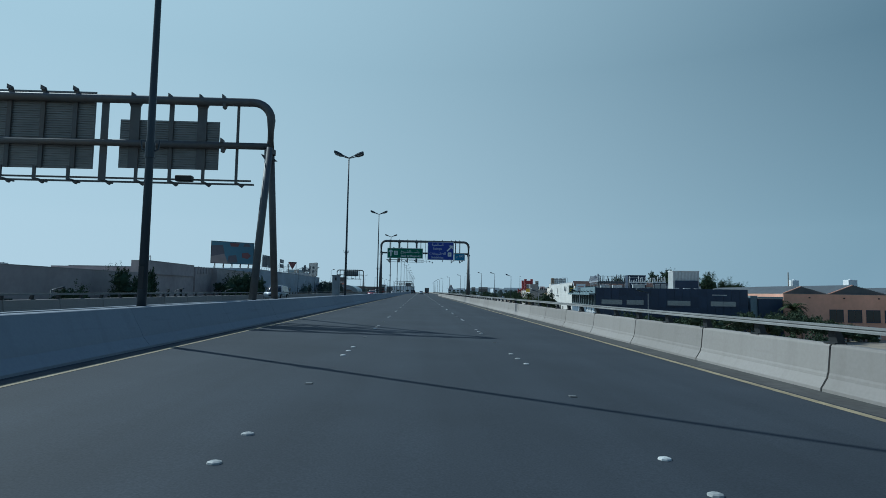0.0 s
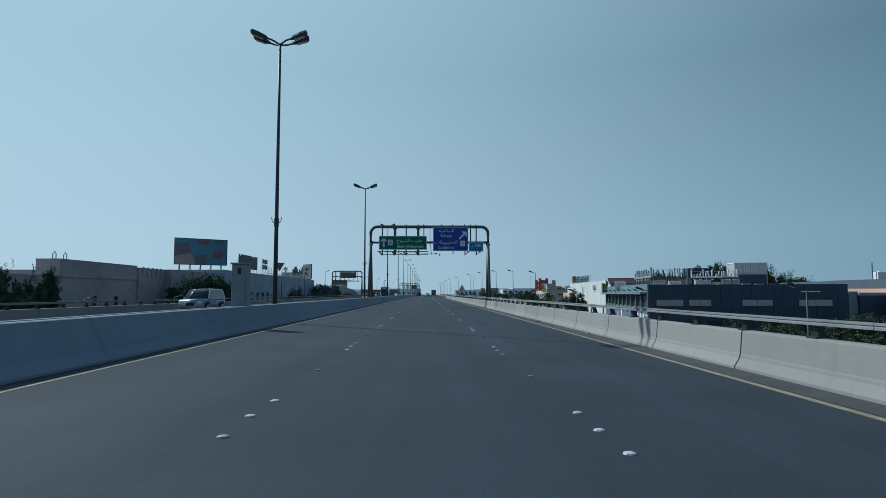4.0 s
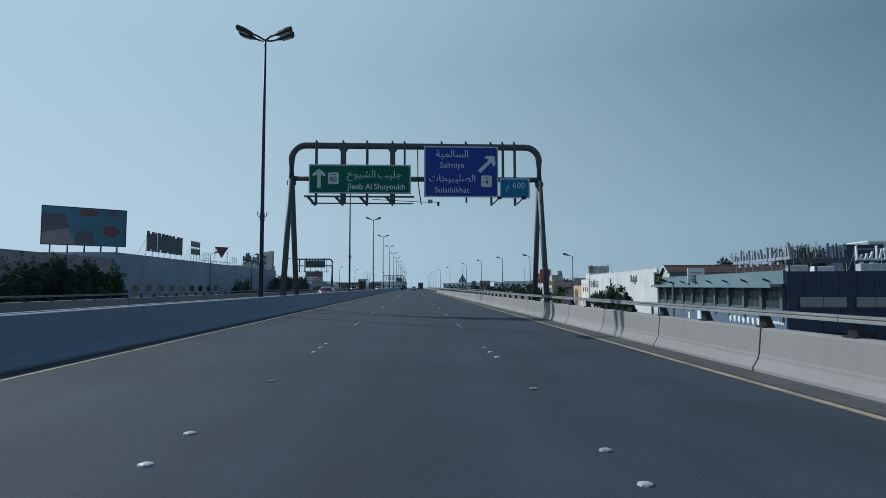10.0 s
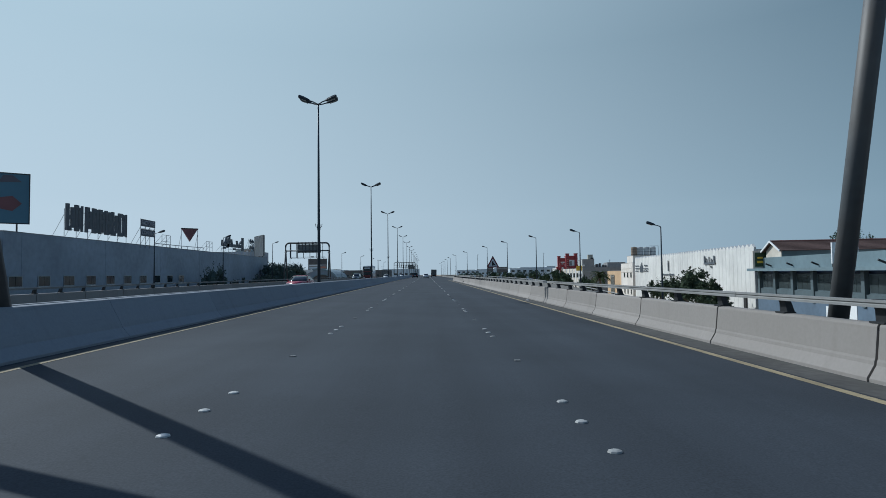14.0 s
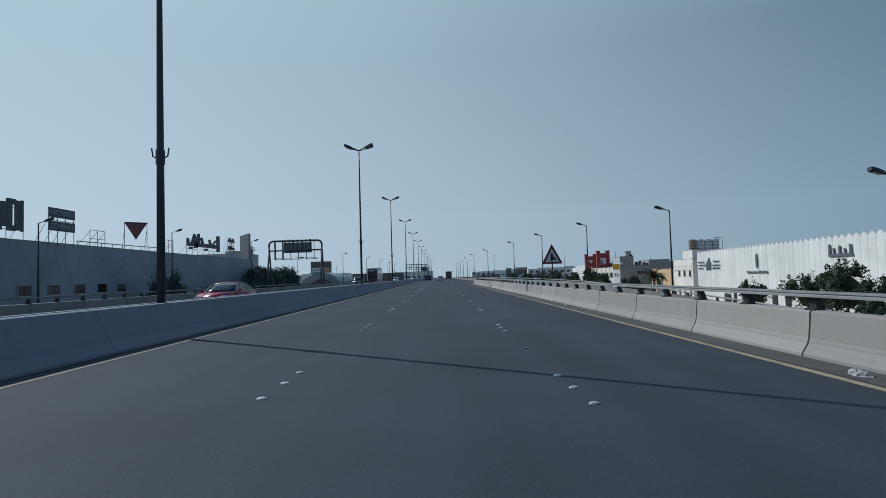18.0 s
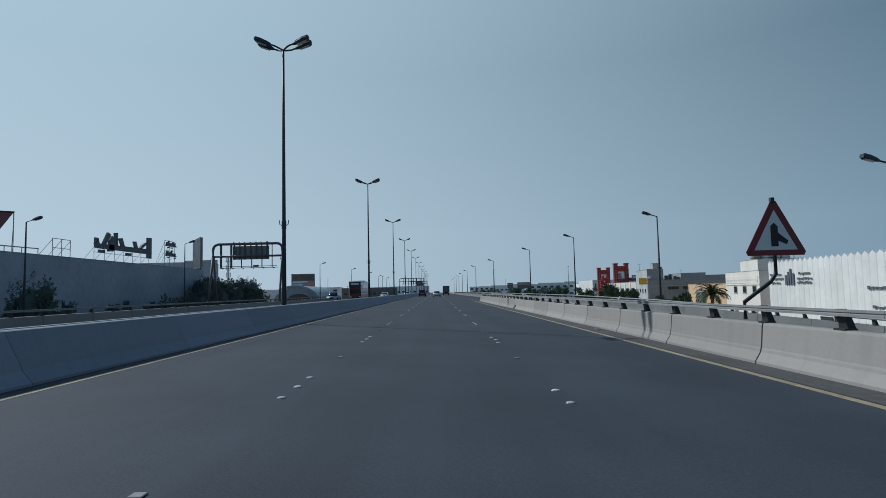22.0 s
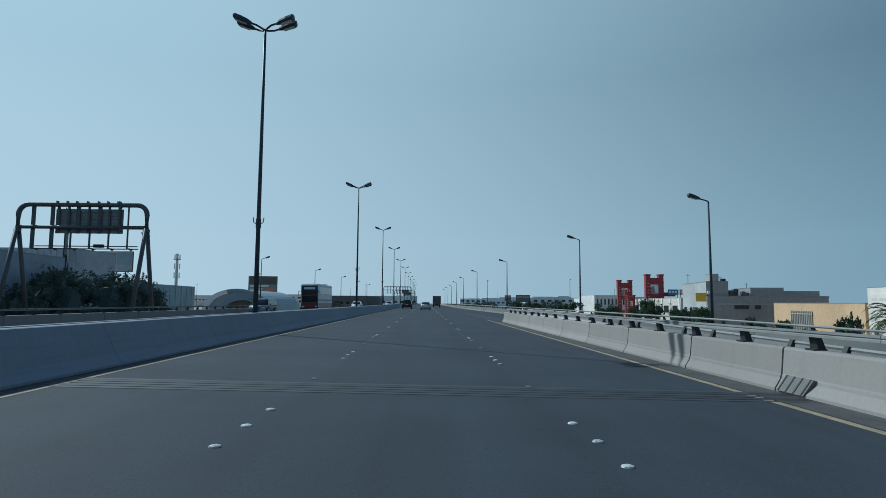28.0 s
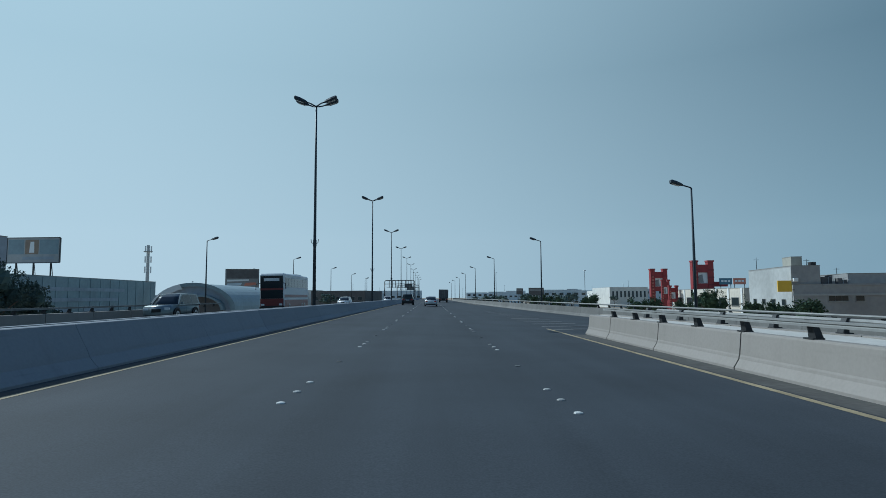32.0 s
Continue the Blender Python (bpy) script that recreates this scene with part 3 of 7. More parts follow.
retaining("retaining_wall_right", "grey concrete wall carrying the slip road", lambda y: ramp_x(y) + 0.3, lambda y: min(ramp_z(y), ramp_z(206)) - 0.72, 60, 330, 9.0)
retaining("retaining_wall_left", "grey concrete wall carrying the opposite slip road", lambda y: left_x(y), lambda y: float(np.interp(y, (40, 130, 205, 270), (-4.5, -1.6, -0.35, -0.25))) - 0.64, 42, 348, 9.0)

# ---- sign gantries ----
def gantry_frame(g, x0, x1, top, base0, base1, leg_y=3.4, drop=1.5):
    """Portal of round steel tube: curved corners, a lower beam and legs that split into two."""
    r = 0.175
    low = top - drop
    R = 0.75
    pts = [(x0, 0, low - 0.2), (x0, 0, top - R)]
    for k in range(1, 6):
        a = math.pi / 2 * k / 6
        pts.append((x0 + R - R * math.cos(a), 0, top - R + R * math.sin(a)))
    pts.append((x0 + R, 0, top))
    part("beam", T(pts + [(x1 - R, 0, top)] + [(x1 - R + R * math.sin(math.pi / 2 * k / 6), 0, top - R + R * math.cos(math.pi / 2 * k / 6)) for k in range(1, 6)]
                   + [(x1, 0, top - R), (x1, 0, low - 0.2)], r, 12), GANTRY, g, smooth=True)
    part("lower_beam", T([(x0, 0, low), (x1, 0, low)], 0.14, 10), GANTRY, g, smooth=True)
    for x, zb in ((x0, base0), (x1, base1)):
        for s in (-1, 1):
            part("leg", T([(x, s * 0.1, low - 0.1), (x, s * leg_y / 2, zb)], 0.15, 12), GANTRY, g, smooth=True)
            part("foot_plate", B((x - 0.19, s * leg_y / 2 - 0.24, zb - 0.02, x + 0.19, s * leg_y / 2 + 0.24, zb + 0.03)), GANTRY, g)
        part("collar", T([(x, 0, low - 0.35), (x, 0, low - 0.15)], 0.24, 12), GANTRY, g)
    return low


def text_mesh(body, size, material, m, parent, align="CENTER", name="lettering", bold=0.0):
    """A line of writing, one mesh for each word."""
    words = body.split(" ")
    widths = []
    made = []
    for word in words:
        cu = bpy.data.curves.new("lettering", "FONT")
        cu.body, cu.size, cu.align_x, cu.align_y = word, size, "LEFT", "CENTER"
        cu.extrude, cu.offset = 0.006, bold
        ob = bpy.data.objects.new("lettering", cu)
        scene.collection.objects.link(ob)
        dg = bpy.context.evaluated_depsgraph_get()
        me = bpy.data.meshes.new_from_object(ob.evaluated_get(dg))
        bpy.data.objects.remove(ob)
        me.materials.clear()
        me.materials.append(material)
        xs = [v.co.x for v in me.vertices]
        made.append((me, min(xs)))
        widths.append(max(xs) - min(xs))
    gap = size * 0.26
    x = -(sum(widths) + gap * (len(words) - 1)) / 2
    for (me, x0), w in zip(made, widths):
        o = new(name, me)
        o.parent = parent
        o.matrix_basis = m @ pose(x - x0, 0, 0)
        x += w + gap


def plate_outline(w, h, r, n=4):
    pts = []
    for cx, cz, a0 in ((w / 2 - r, h / 2 - r, 0), (-w / 2 + r, h / 2 - r, 90), (-w / 2 + r, -h / 2 + r, 180), (w / 2 - r, -h / 2 + r, 270)):
        for k in range(n + 1):
            a = radians(a0 + 90 * k / n)
            pts.append((cx + r * math.cos(a), cz + r * math.sin(a)))
    return pts


def slab(poly, y0, y1):
    """An outline of (x, z) with its front at y0 and its back at y1."""
    bm = bmesh.new()
    a = [bm.verts.new((x, y0, z)) for x, z in poly]
    b = [bm.verts.new((x, y1, z)) for x, z in poly]
    n = len(poly)
    for k in range(n):
        bm.faces.new((a[k], b[k], b[(k + 1) % n], a[(k + 1) % n]))
    bm.faces.new(a)
    bm.faces.new(b[::-1])
    return bm


def arrow_poly(L, w, head, cx, cz, deg):
    pts = [(-w / 2, -L / 2), (w / 2, -L / 2), (w / 2, L / 2 - head * 0.75), (head * 0.75, L / 2 - head * 1.0), (head * 0.75, L / 2 - head * 0.6), (0, L / 2),
           (-head * 0.75, L / 2 - head * 0.6), (-head * 0.75, L / 2 - head * 1.0), (-w / 2, L / 2 - head * 0.75)]
    c, s = math.cos(radians(deg)), math.sin(radians(deg))
    return [(cx + x * c + z * s, cz - x * s + z * c) for x, z in pts]


def sign_panel(parent, x0, x1, z0, z1, y, face, rows, label):
    """A board facing -y with a white rim and rows of writing: (text, size, x, z)."""
    w, h = x1 - x0, z1 - z0
    o = part("sign_panel", slab(plate_outline(w, h, 0.03), 0, 0.05), ALU, parent, label, m=pose((x0 + x1) / 2, y, (z0 + z1) / 2))
    part("border", slab(plate_outline(w - 0.02, h - 0.02, 0.03), -0.006, 0), SIGN_WHITE, o)
    part("sheet", slab(plate_outline(w - 0.14, h - 0.14, 0.08), -0.012, -0.006), face, o)
    for body, size, x, z in rows:
        text_mesh(body, size, SIGN_WHITE, pose(x, -0.016, z, 90), o)
    return o


def route_shield(o, x, z, body):
    part("route_plate", slab(plate_outline(0.58, 0.64, 0.09), -0.020, -0.012), SIGN_WHITE, o).location = (x, 0, z)
    text_mesh(body, 0.36, BLACK, pose(x, -0.024, z - 0.05, 90), o)
    part("route_bar", slab(plate_outline(0.28, 0.035, 0.01), -0.024, -0.020), ALU, o).location = (x, 0, z + 0.20)


def spike(x, z, s=1, y=0.0):
    """The cut end of a clamp, standing proud of the beam."""
    return slab([(x - 0.06, z), (x + 0.07, z), (x + 0.02, z + 0.16 * s), (x - 0.06, z + 0.2 * s)], y - 0.14, y + 0.14)


g2 = thing("sign_gantry", "steel portal gantry with green and blue direction signs over the carriageway", "sign gantry", pose(0.0, 88.7, 0))
TOP = 9.0
low = gantry_frame(g2, -6.48, 6.98, TOP, 0.88, -0.1, drop=1.8)


def arabic(glyphs):
    """Presentation forms, given in reading order, turned to run from the right."""
    return "".join(chr(c) if c else " " for c in reversed(glyphs))


JLEEB = arabic((0xFE9F, 0xFEE0, 0xFEF4, 0xFE90, 0, 0xFE8D, 0xFEDF, 0xFEB8, 0xFEF4, 0xFEEE, 0xFEA5))
SALMIYA = arabic((0xFE8D, 0xFEDF, 0xFEB4, 0xFE8E, 0xFEDF, 0xFEE4, 0xFEF4, 0xFE94))
SULAIB = arabic((0xFE8D, 0xFEDF, 0xFEBC, 0xFEE0, 0xFEF4, 0xFE92, 0xFEF4, 0xFEA8, 0xFE8E, 0xFE95))
METRE = chr(0xFEE1)
green = sign_panel(g2, -5.52, -0.06, 6.35, 7.93, -0.24, GREEN, (), "green direction sign with a white arrow and route plate")
text_mesh(JLEEB, 0.55, SIGN_WHITE, pose(0.76, -0.016, 0.25, 90), green)
text_mesh("Jleeb Al Shuyoukh", 0.43, SIGN_WHITE, pose(0.86, -0.016, -0.42, 90), green, bold=0.008)
part("arrow", slab(arrow_poly(1.06, 0.2, 0.44, -2.19, 0.02, 0), -0.016, -0.012), SIGN_WHITE, green)
route_shield(green, -1.42, 0.03, "60")
blue = sign_panel(g2, 0.65, 4.69, 6.19, 8.98, -0.24, BLUE, (("Salmiya", 0.45, -0.5, 0.34), ("Sulaibikhat", 0.44, -0.5, -1.02)), "blue direction sign with a slanting white arrow")
text_mesh(SALMIYA, 0.54, SIGN_WHITE, pose(-0.5, -0.016, 0.95, 90), blue)
text_mesh(SULAIB, 0.54, SIGN_WHITE, pose(-0.5, -0.016, -0.38, 90), blue)
part("arrow", slab(arrow_poly(1.2, 0.2, 0.46, 1.4, 0.42, 45), -0.016, -0.012), SIGN_WHITE, blue)
route_shield(blue, 1.37, -0.52, "4")
dist = sign_panel(g2, 4.76, 6.41, 6.15, 7.25, -0.24, CYAN, (("600", 0.46, 0.22, 0.13),), "light blue distance sign")
text_mesh(METRE, 0.42, SIGN_WHITE, pose(-0.4, -0.016, 0.08, 90), dist)
for x, z0, wide in ((-5.14, 5.8, 0.07), (-3.70, 5.8, 0.15), (-2.42, 5.8, 0.07), (-1.05, 5.8, 0.14), (-0.4, 7.9, 0.055), (1.62, 8.8, 0.06), (2.95, 5.9, 0.05),
                    (4.31, 5.75, 0.06), (4.96, 7.1, 0.07), (5.61, 5.75, 0.07)):
    part("hanger", B((x - wide, -0.18, z0, x + wide, -0.10, TOP + 0.12)), GANTRY, g2)
    part("clamp", spike(x, TOP + 0.1), GANTRY, g2)
    if wide > 0.1:
        part("gusset", slab([(x - wide - 0.16, TOP - 0.13), (x + wide + 0.16, TOP - 0.13), (x + wide, TOP - 0.36), (x - wide, TOP - 0.36)], -0.16, -0.08), GANTRY, g2)
for x in (-5.14, -3.70, -2.42, -1.05):
    part("walkway_bracket", slab([(x - 0.42, 6.1), (x + 0.06, 5.56), (x + 0.06, 5.76), (x - 0.22, 6.1)], -0.9, -0.82), GANTRY, g2)
    part("walkway_arm", B((x - 0.04, -0.95, 5.72, x + 0.04, -0.1, 5.80)), GANTRY, g2)
part("walkway_rail", B((-5.62, -0.95, 6.04, 0.12, -0.88, 6.13)), GANTRY, g2)
part("walkway_rail", B((-5.3, -0.62, 5.74, 0.05, -0.55, 5.80)), GANTRY, g2)
for x in (4.31, 5.61):
    part("light_arm", T([(x, -0.1, 5.78), (x + 0.1, -0.7, 5.84), (x + 0.3, -0.95, 6.05)], 0.035, 6), GANTRY, g2)
    part("floodlight", B((x + 0.22, -1.12, 5.98, x + 0.42, -0.88, 6.12)), POST, g2)
part("cable", T([(0.3, -0.15, TOP), (0.32, -0.2, 7.1), (0.4, -0.3, 6.4), (0.5, -0.4, 5.75)], 0.03, 6), POST, g2)
part("camera_arm", T([(-2.1, -0.5, 6.0), (0.5, -0.6, 5.86), (1.5, -0.7, 5.84)], 0.018, 6), POST, g2)
part("traffic_camera", B((0.85, -0.9, 5.8, 1.08, -0.55, 5.95)), GALV, g2)
part("traffic_camera", T([(1.4, -0.7, 5.64), (1.4, -0.7, 5.82)], 0.06, 8), POST, g2)


def back_gantry(m, x0, x1, top, base, panels, label, drop=1.5, ribs=8):
    """A gantry seen from behind: ribbed sign backs on plate hangers and a light walkway underneath."""
    g = thing("sign_gantry", label, "sign gantry", m)
    low = gantry_frame(g, x0, x1, top, base, base, drop=drop)
    walk_z = low - 1.5
    for px0, px1, pz0, pz1, hangs in panels:
        w = px1 - px0
        p = part("sign_panel", slab([(px0, pz0), (px1, pz0), (px1, pz1), (px0, pz1)], 0.26, 0.30), ALU, g, "bare aluminium sign back")
        n = max(4, round((pz1 - pz0) * ribs / 2))
        dz = (pz1 - pz0) / n
        for k in range(n):
            z = pz0 + dz * k
            part("rib", slab([(px0 + 0.02, z + 0.015), (px1 - 0.02, z + 0.015), (px1 - 0.02, z + dz * 0.62), (px0 + 0.02, z + dz * 0.62)], 0.215, 0.26), ALU, p)
        for f, half in hangs:
            x = px0 + w * f
            part("hanger", B((x - half, 0.14, pz0 - 0.02, x + half, 0.21, max(top + 0.1, pz1 + 0.05))), GANTRY, g)
            part("clamp", spike(x, max(top + 0.08, pz1 - 0.03), y=0.14 if pz1 > top else 0.0), GANTRY, g)
            if half > 0.15:
                part("gusset", slab([(x - half - 0.07, top - 0.12), (x + half + 0.07, top - 0.12), (x + half, top - 0.27), (x - half, top - 0.27)], 0.12, 0.2), GANTRY, g)
    xa, xb = x0 + 0.75, x1 - 0.75
    part("walkway_rail", B((xa, 0.80, walk_z + 0.14, xb - 0.25, 0.87, walk_z + 0.21)), GANTRY, g)
    part("walkway_rail", B((xa, 0.40, walk_z - 0.09, xb, 0.48, walk_z - 0.02)), GANTRY, g)
    x = x1 - 1.40
    first = True
    while x > xa:
        part("walkway_arm", B((x - 0.035, 0.1, walk_z - 0.07, x + 0.035, 0.95, walk_z)), GANTRY, g)
        part("arm_tip", slab([(x - 0.02, walk_z - 0.08), (x + 0.14, walk_z - 0.20), (x + 0.24, walk_z - 0.08)], 0.36, 0.5), GANTRY, g)
        over = [q for q in panels if q[0] - 0.1 < x < q[1] + 0.1]
        up = (over[0][2] + 0.05) if over else top
        half = 0.06 if over else (0.05 if first else 0.14)
        part("hanger", B((x - half, 0.07, walk_z - 0.07, x + half, 0.14, up)), GANTRY, g)
        first = False
        x -= 1.375
    part("floodlight", B((x1 - 4.1, 0.5, walk_z + 0.06, x1 - 3.4, 0.8, walk_z + 0.31), bevel=0.03), POST, g)
    for z in (top, low):
        part("clamp", spike(x1 - 1.98, z + 0.1), GANTRY, g)
        part("clamp", spike(x1 - 1.94, z - 0.1, -1), GANTRY, g)
    part("clamp", slab([(x1 - 0.36, low - 0.33), (x1 - 0.16, low - 0.4), (x1 - 0.16, low - 0.62)], -0.1, 0.1), GANTRY, g)
    part("clamp", slab([(x1 + 0.1, low - 0.62), (x1 + 0.3, low - 0.6), (x1 + 0.1, low - 0.45)], -0.1, 0.1), GANTRY, g)
    return g


WIDE = ((0.155, 0.2), (0.52, 0.09), (0.83, 0.19))
back_gantry(pose(0, 23.9, 0), -19.8, -6.78, 9.16, 0.88, ((-18.3, -14.17, 6.23, 9.52, ((0.16, 0.09), (0.49, 0.09), (0.81, 0.09))), (-13.12, -9.0, 6.31, 8.37, WIDE)),
            "steel portal gantry over the opposite carriageway seen from behind", 1.86, ribs=20)
back_gantry(pose(0, 205.9, 0), -29.9, -20.6, 8.38, -0.3,
            ((-27.35, -22.45, 6.28, 8.1, ((0.05, 0.1), (0.2, 0.08), (0.34, 0.14), (0.5, 0.08), (0.66, 0.14), (0.8, 0.08), (0.95, 0.1))),),
            "steel portal gantry over the far slip road seen from behind", 1.67)
back_gantry(pose(0, 535, 0), -19.6, -6.6, 8.6, 0.86, ((-14.0, -9.0, 5.5, 7.8, WIDE),), "distant portal gantry over the opposite carriageway", ribs=4)
back_gantry(pose(0, 437, 0), -19.6, -6.6, 8.6, 0.86, ((-11.0, -7.6, 5.6, 7.2, WIDE),), "distant portal gantry seen from behind", ribs=4)

# ---- merge warning sign on the barrier ----
w = thing("warning_sign", "triangular merging-traffic sign on a cranked post at the barrier", "road sign", pose(7.05, 139.6, 0.98) @ Matrix.Scale(0.93, 4))
part("post", T([(0.0, 0, 1.05), (0.0, 0, 0.62), (-0.12, 0.0, 0.45), (-0.7, 0.05, 0.02), (-0.7, 0.05, -0.36)], 0.045, 8), POST, w)
tri = [(-0.62, 1.02), (0.62, 1.02), (0.66, 1.1), (0.06, 2.22), (-0.06, 2.22), (-0.66, 1.1)]
tp = part("sign_panel", slab(tri, -0.07, -0.05), RED, w, "red-bordered triangular plate")
part("sheet", slab([(-0.48, 1.14), (0.48, 1.14), (0.0, 2.02)], -0.076, -0.07), SIGN_WHITE, tp)
part("symbol", slab([(-0.1, 1.22), (0.06, 1.22), (0.06, 1.34), (0.24, 1.26), (0.28, 1.34), (0.06, 1.52), (0.06, 1.66), (-0.02, 1.74), (-0.1, 1.66)], -0.082, -0.076), BLACK, tp)
part("finial", B((-0.05, -0.08, 2.16, 0.03, 0.0, 2.3)), POST, w)

# ---- bridge expansion joint ----
ej = thing("expansion_joint", "steel and rubber bridge expansion joint across the carriageway", "expansion joint", kind="structure")
for y, wd, mm in ((171.75, 0.14, DULL_STEEL), (171.97, 0.2, BLACK), (172.2, 0.16, DULL_STEEL), (172.43, 0.2, BLACK), (172.62, 0.14, DULL_STEEL)):
    bm = bmesh.new()
    vs = [bm.verts.new((px, py, road_z(px) + 0.005)) for px, py in ((-6.0, y - wd / 2), (6.0, y - wd / 2), (6.0, y + wd / 2), (-6.0, y + wd / 2))]
    bm.faces.new(vs)
    part("joint_strip", bm, mm, ej)

cp = thing("joint_cover", "grey slotted steel cover over the barrier's movement joint", "joint cover", kind="structure")


def on_toe(y, f, out):
    return (6.03 + 0.098 * f - out, y - 0.14 * f, -0.10 + 0.27 * f + out * 0.3)


def toe_strip(name, ya, yb, out, deep, material):
    bm = bmesh.new()
    front = [bm.verts.new(on_toe(y, f, out)) for y, f in ((ya, 0), (yb, 0), (yb, 1), (ya, 1))]
    back = [bm.verts.new(on_toe(y, f, out - deep)) for y, f in ((ya, 0), (yb, 0), (yb, 1), (ya, 1))]
    bm.faces.new(front)
    bm.faces.new(back[::-1])
    for k in range(4):
        bm.faces.new((front[k], back[k], back[(k + 1) % 4], front[(k + 1) % 4]))
    bmesh.ops.recalc_face_normals(bm, faces=bm.faces)
    part(name, bm, material, cp)


toe_strip("plate", 172.16, 172.86, 0.03, 0.05, CONCRETE_GREY)
for k in range(4):
    toe_strip("slot", 172.2 + 0.2 * k, 172.235 + 0.2 * k, 0.036, 0.006, BLACK)

# ---- road studs, three to a group ----
sm = stud_mesh()
n = 0
for i in range(-4, 38):
    for x in (-1.92, 1.72):
        for k in (-1, 0, 1):
            y = (37.31 if x < 0 else 36.86) + 8.253 * i + 0.88 * k + random.uniform(-0.03, 0.03)
            if random.random() < 0.985:
                xx = x + random.uniform(-0.02, 0.02)
                part("stud", sm, STUD, road, m=pose(xx, y, road_z(xx) + 0.001))
# a flat worn reflector between the groups
for i in range(-4, 22):
    for x in (-1.92, 1.72):
        y = (41.1 if x < 0 else 40.7) + 8.253 * i
        part("reflector", B((x - 0.05, y - 0.05, road_z(x) + 0.001, x + 0.05, y + 0.05, road_z(x) + 0.014), bevel=0.005), REFLECTOR, road)

# ---- more materials ----
NAVY = mat("navy_cladding", (0.0193, 0.04, 0.0911), 0.45, grain=0.25, scale=1.5, stain=0.3, stain_scale=0.3, each=0.12)
TEAL_GREY = mat("blue_grey_cladding", (0.276, 0.359, 0.4), 0.55, grain=0.2, scale=2, stain=0.3, stain_scale=0.2, each=0.05)
FASCIA = mat("grey_blue_fascia", (0.19, 0.262, 0.292), 0.6, grain=0.2, scale=2, stain=0.35, stain_scale=0.2, each=0.05)
BAY = mat("dark_teal_bay_paint", (0.105, 0.142, 0.158), 0.6, grain=0.2, scale=2, stain=0.3, each=0.08)
BLUE_WALL = mat("slate_blue_render", (0.131, 0.186, 0.255), 0.7, grain=0.2, scale=2, stain=0.3, stain_scale=0.3)
WHITE_WALL = mat("white_sheet_metal", (0.773, 0.759, 0.718), 0.55, grain=0.1, scale=1.5, stain=0.25, stain_scale=0.25, each=0.04)
OFFICE = mat("office_grey_render", (0.375, 0.375, 0.375), 0.85, grain=0.25, scale=1.5, stain=0.35, stain_scale=0.15)
SHED = mat("dark_shed_sheet", (0.152, 0.145, 0.145), 0.7, grain=0.3, scale=1.5, stain=0.3)
CREAM_PALE = mat("pale_cream_render_front", (0.80, 0.745, 0.675), 0.85, grain=0.12, scale=2, stain=0.25, stain_scale=0.2)
CREAM = mat("cream_render", (0.731, 0.676, 0.586), 0.85, grain=0.2, scale=2, stain=0.35, stain_scale=0.2)
TAN_GREY = mat("drab_render", (0.40, 0.39, 0.34), 0.85, grain=0.2, scale=2, stain=0.3)
TAN = mat("tan_render", (0.63, 0.435, 0.255), 0.85, grain=0.2, scale=2, stain=0.3, stain_scale=0.15)
GREY_WALL = mat("grey_render", (0.40, 0.45, 0.52), 0.85, grain=0.25, scale=1.5, stain=0.35, stain_scale=0.15)
MID_GREY = mat("pale_grey_render", (0.497, 0.511, 0.511), 0.85, grain=0.25, scale=1.5, stain=0.35, stain_scale=0.12)
BROWN_WALL = mat("brown_render", (0.47, 0.405, 0.40), 0.9, grain=0.25, scale=1.2, stain=0.4, stain_scale=0.12)
ORANGE_WALL = mat("orange_render", (0.84, 0.465, 0.33), 0.85, grain=0.15, scale=1.5, stain=0.3, stain_scale=0.15)
RIDGE = mat("red_brown_ridge_tile", (0.20, 0.088, 0.07), 0.8, grain=0.35, scale=4)
ROOF_SHEET = mat("dark_roof_sheet", (0.13, 0.138, 0.145), 0.55, 0.2, grain=0.3, scale=2, stain=0.4, stain_scale=0.3)
RUST_ROOF = mat("brown_tile_roof", (0.138, 0.0828, 0.0662), 0.8, grain=0.4, scale=3, stain=0.3)
ROOF = mat("roof_screed", (0.58, 0.552, 0.511), 0.9, grain=0.3, scale=0.8, stain=0.4, stain_scale=0.1)
TANK_BROWN = mat("brown_water_tank", (0.31, 0.24, 0.18), 0.7, grain=0.3, scale=2)
TANK_GREY = mat("grey_water_tank", (0.552, 0.58, 0.593), 0.6, grain=0.25, scale=2)
TOWER_RED = mat("red_painted_steel", (0.32, 0.036, 0.042), 0.5, grain=0.2, scale=1.5, stain=0.2)
AMBER = mat("yellow_board", (0.82, 0.525, 0.0437), 0.55, grain=0.1, scale=1)
SKY_BOARD = mat("blue_board", (0.10, 0.205, 0.28), 0.55, grain=0.1, scale=1)
BOARD_RED = mat("faded_red_board", (0.20, 0.085, 0.09), 0.55, grain=0.2, scale=1)
BOARD_PLUM = mat("faded_plum_board", (0.13, 0.12, 0.145), 0.55, grain=0.2, scale=1)
BOARD_ROSE = mat("dusty_rose_board", (0.30, 0.25, 0.25), 0.55, grain=0.2, scale=1)
CORAL = mat("coral_board", (0.58, 0.235, 0.166), 0.55, grain=0.1, scale=1)
LETTER = mat("dark_sign_letters", (0.095, 0.11, 0.13), 0.6, grain=0.2, scale=2)
LETTER_PALE = mat("pale_sign_letters", (0.359, 0.373, 0.414), 0.5, grain=0.2, scale=2)
BADGE = mat("white_badges", (0.807, 0.82, 0.82), 0.6)
# pale tones for far walls: the lightening by distance haze is in the colour
FAR_A = mat("haze_pale_blue_grey", (0.651, 0.742, 0.82), 0.9, grain=0.15, scale=0.6, stain=0.2, stain_scale=0.08)
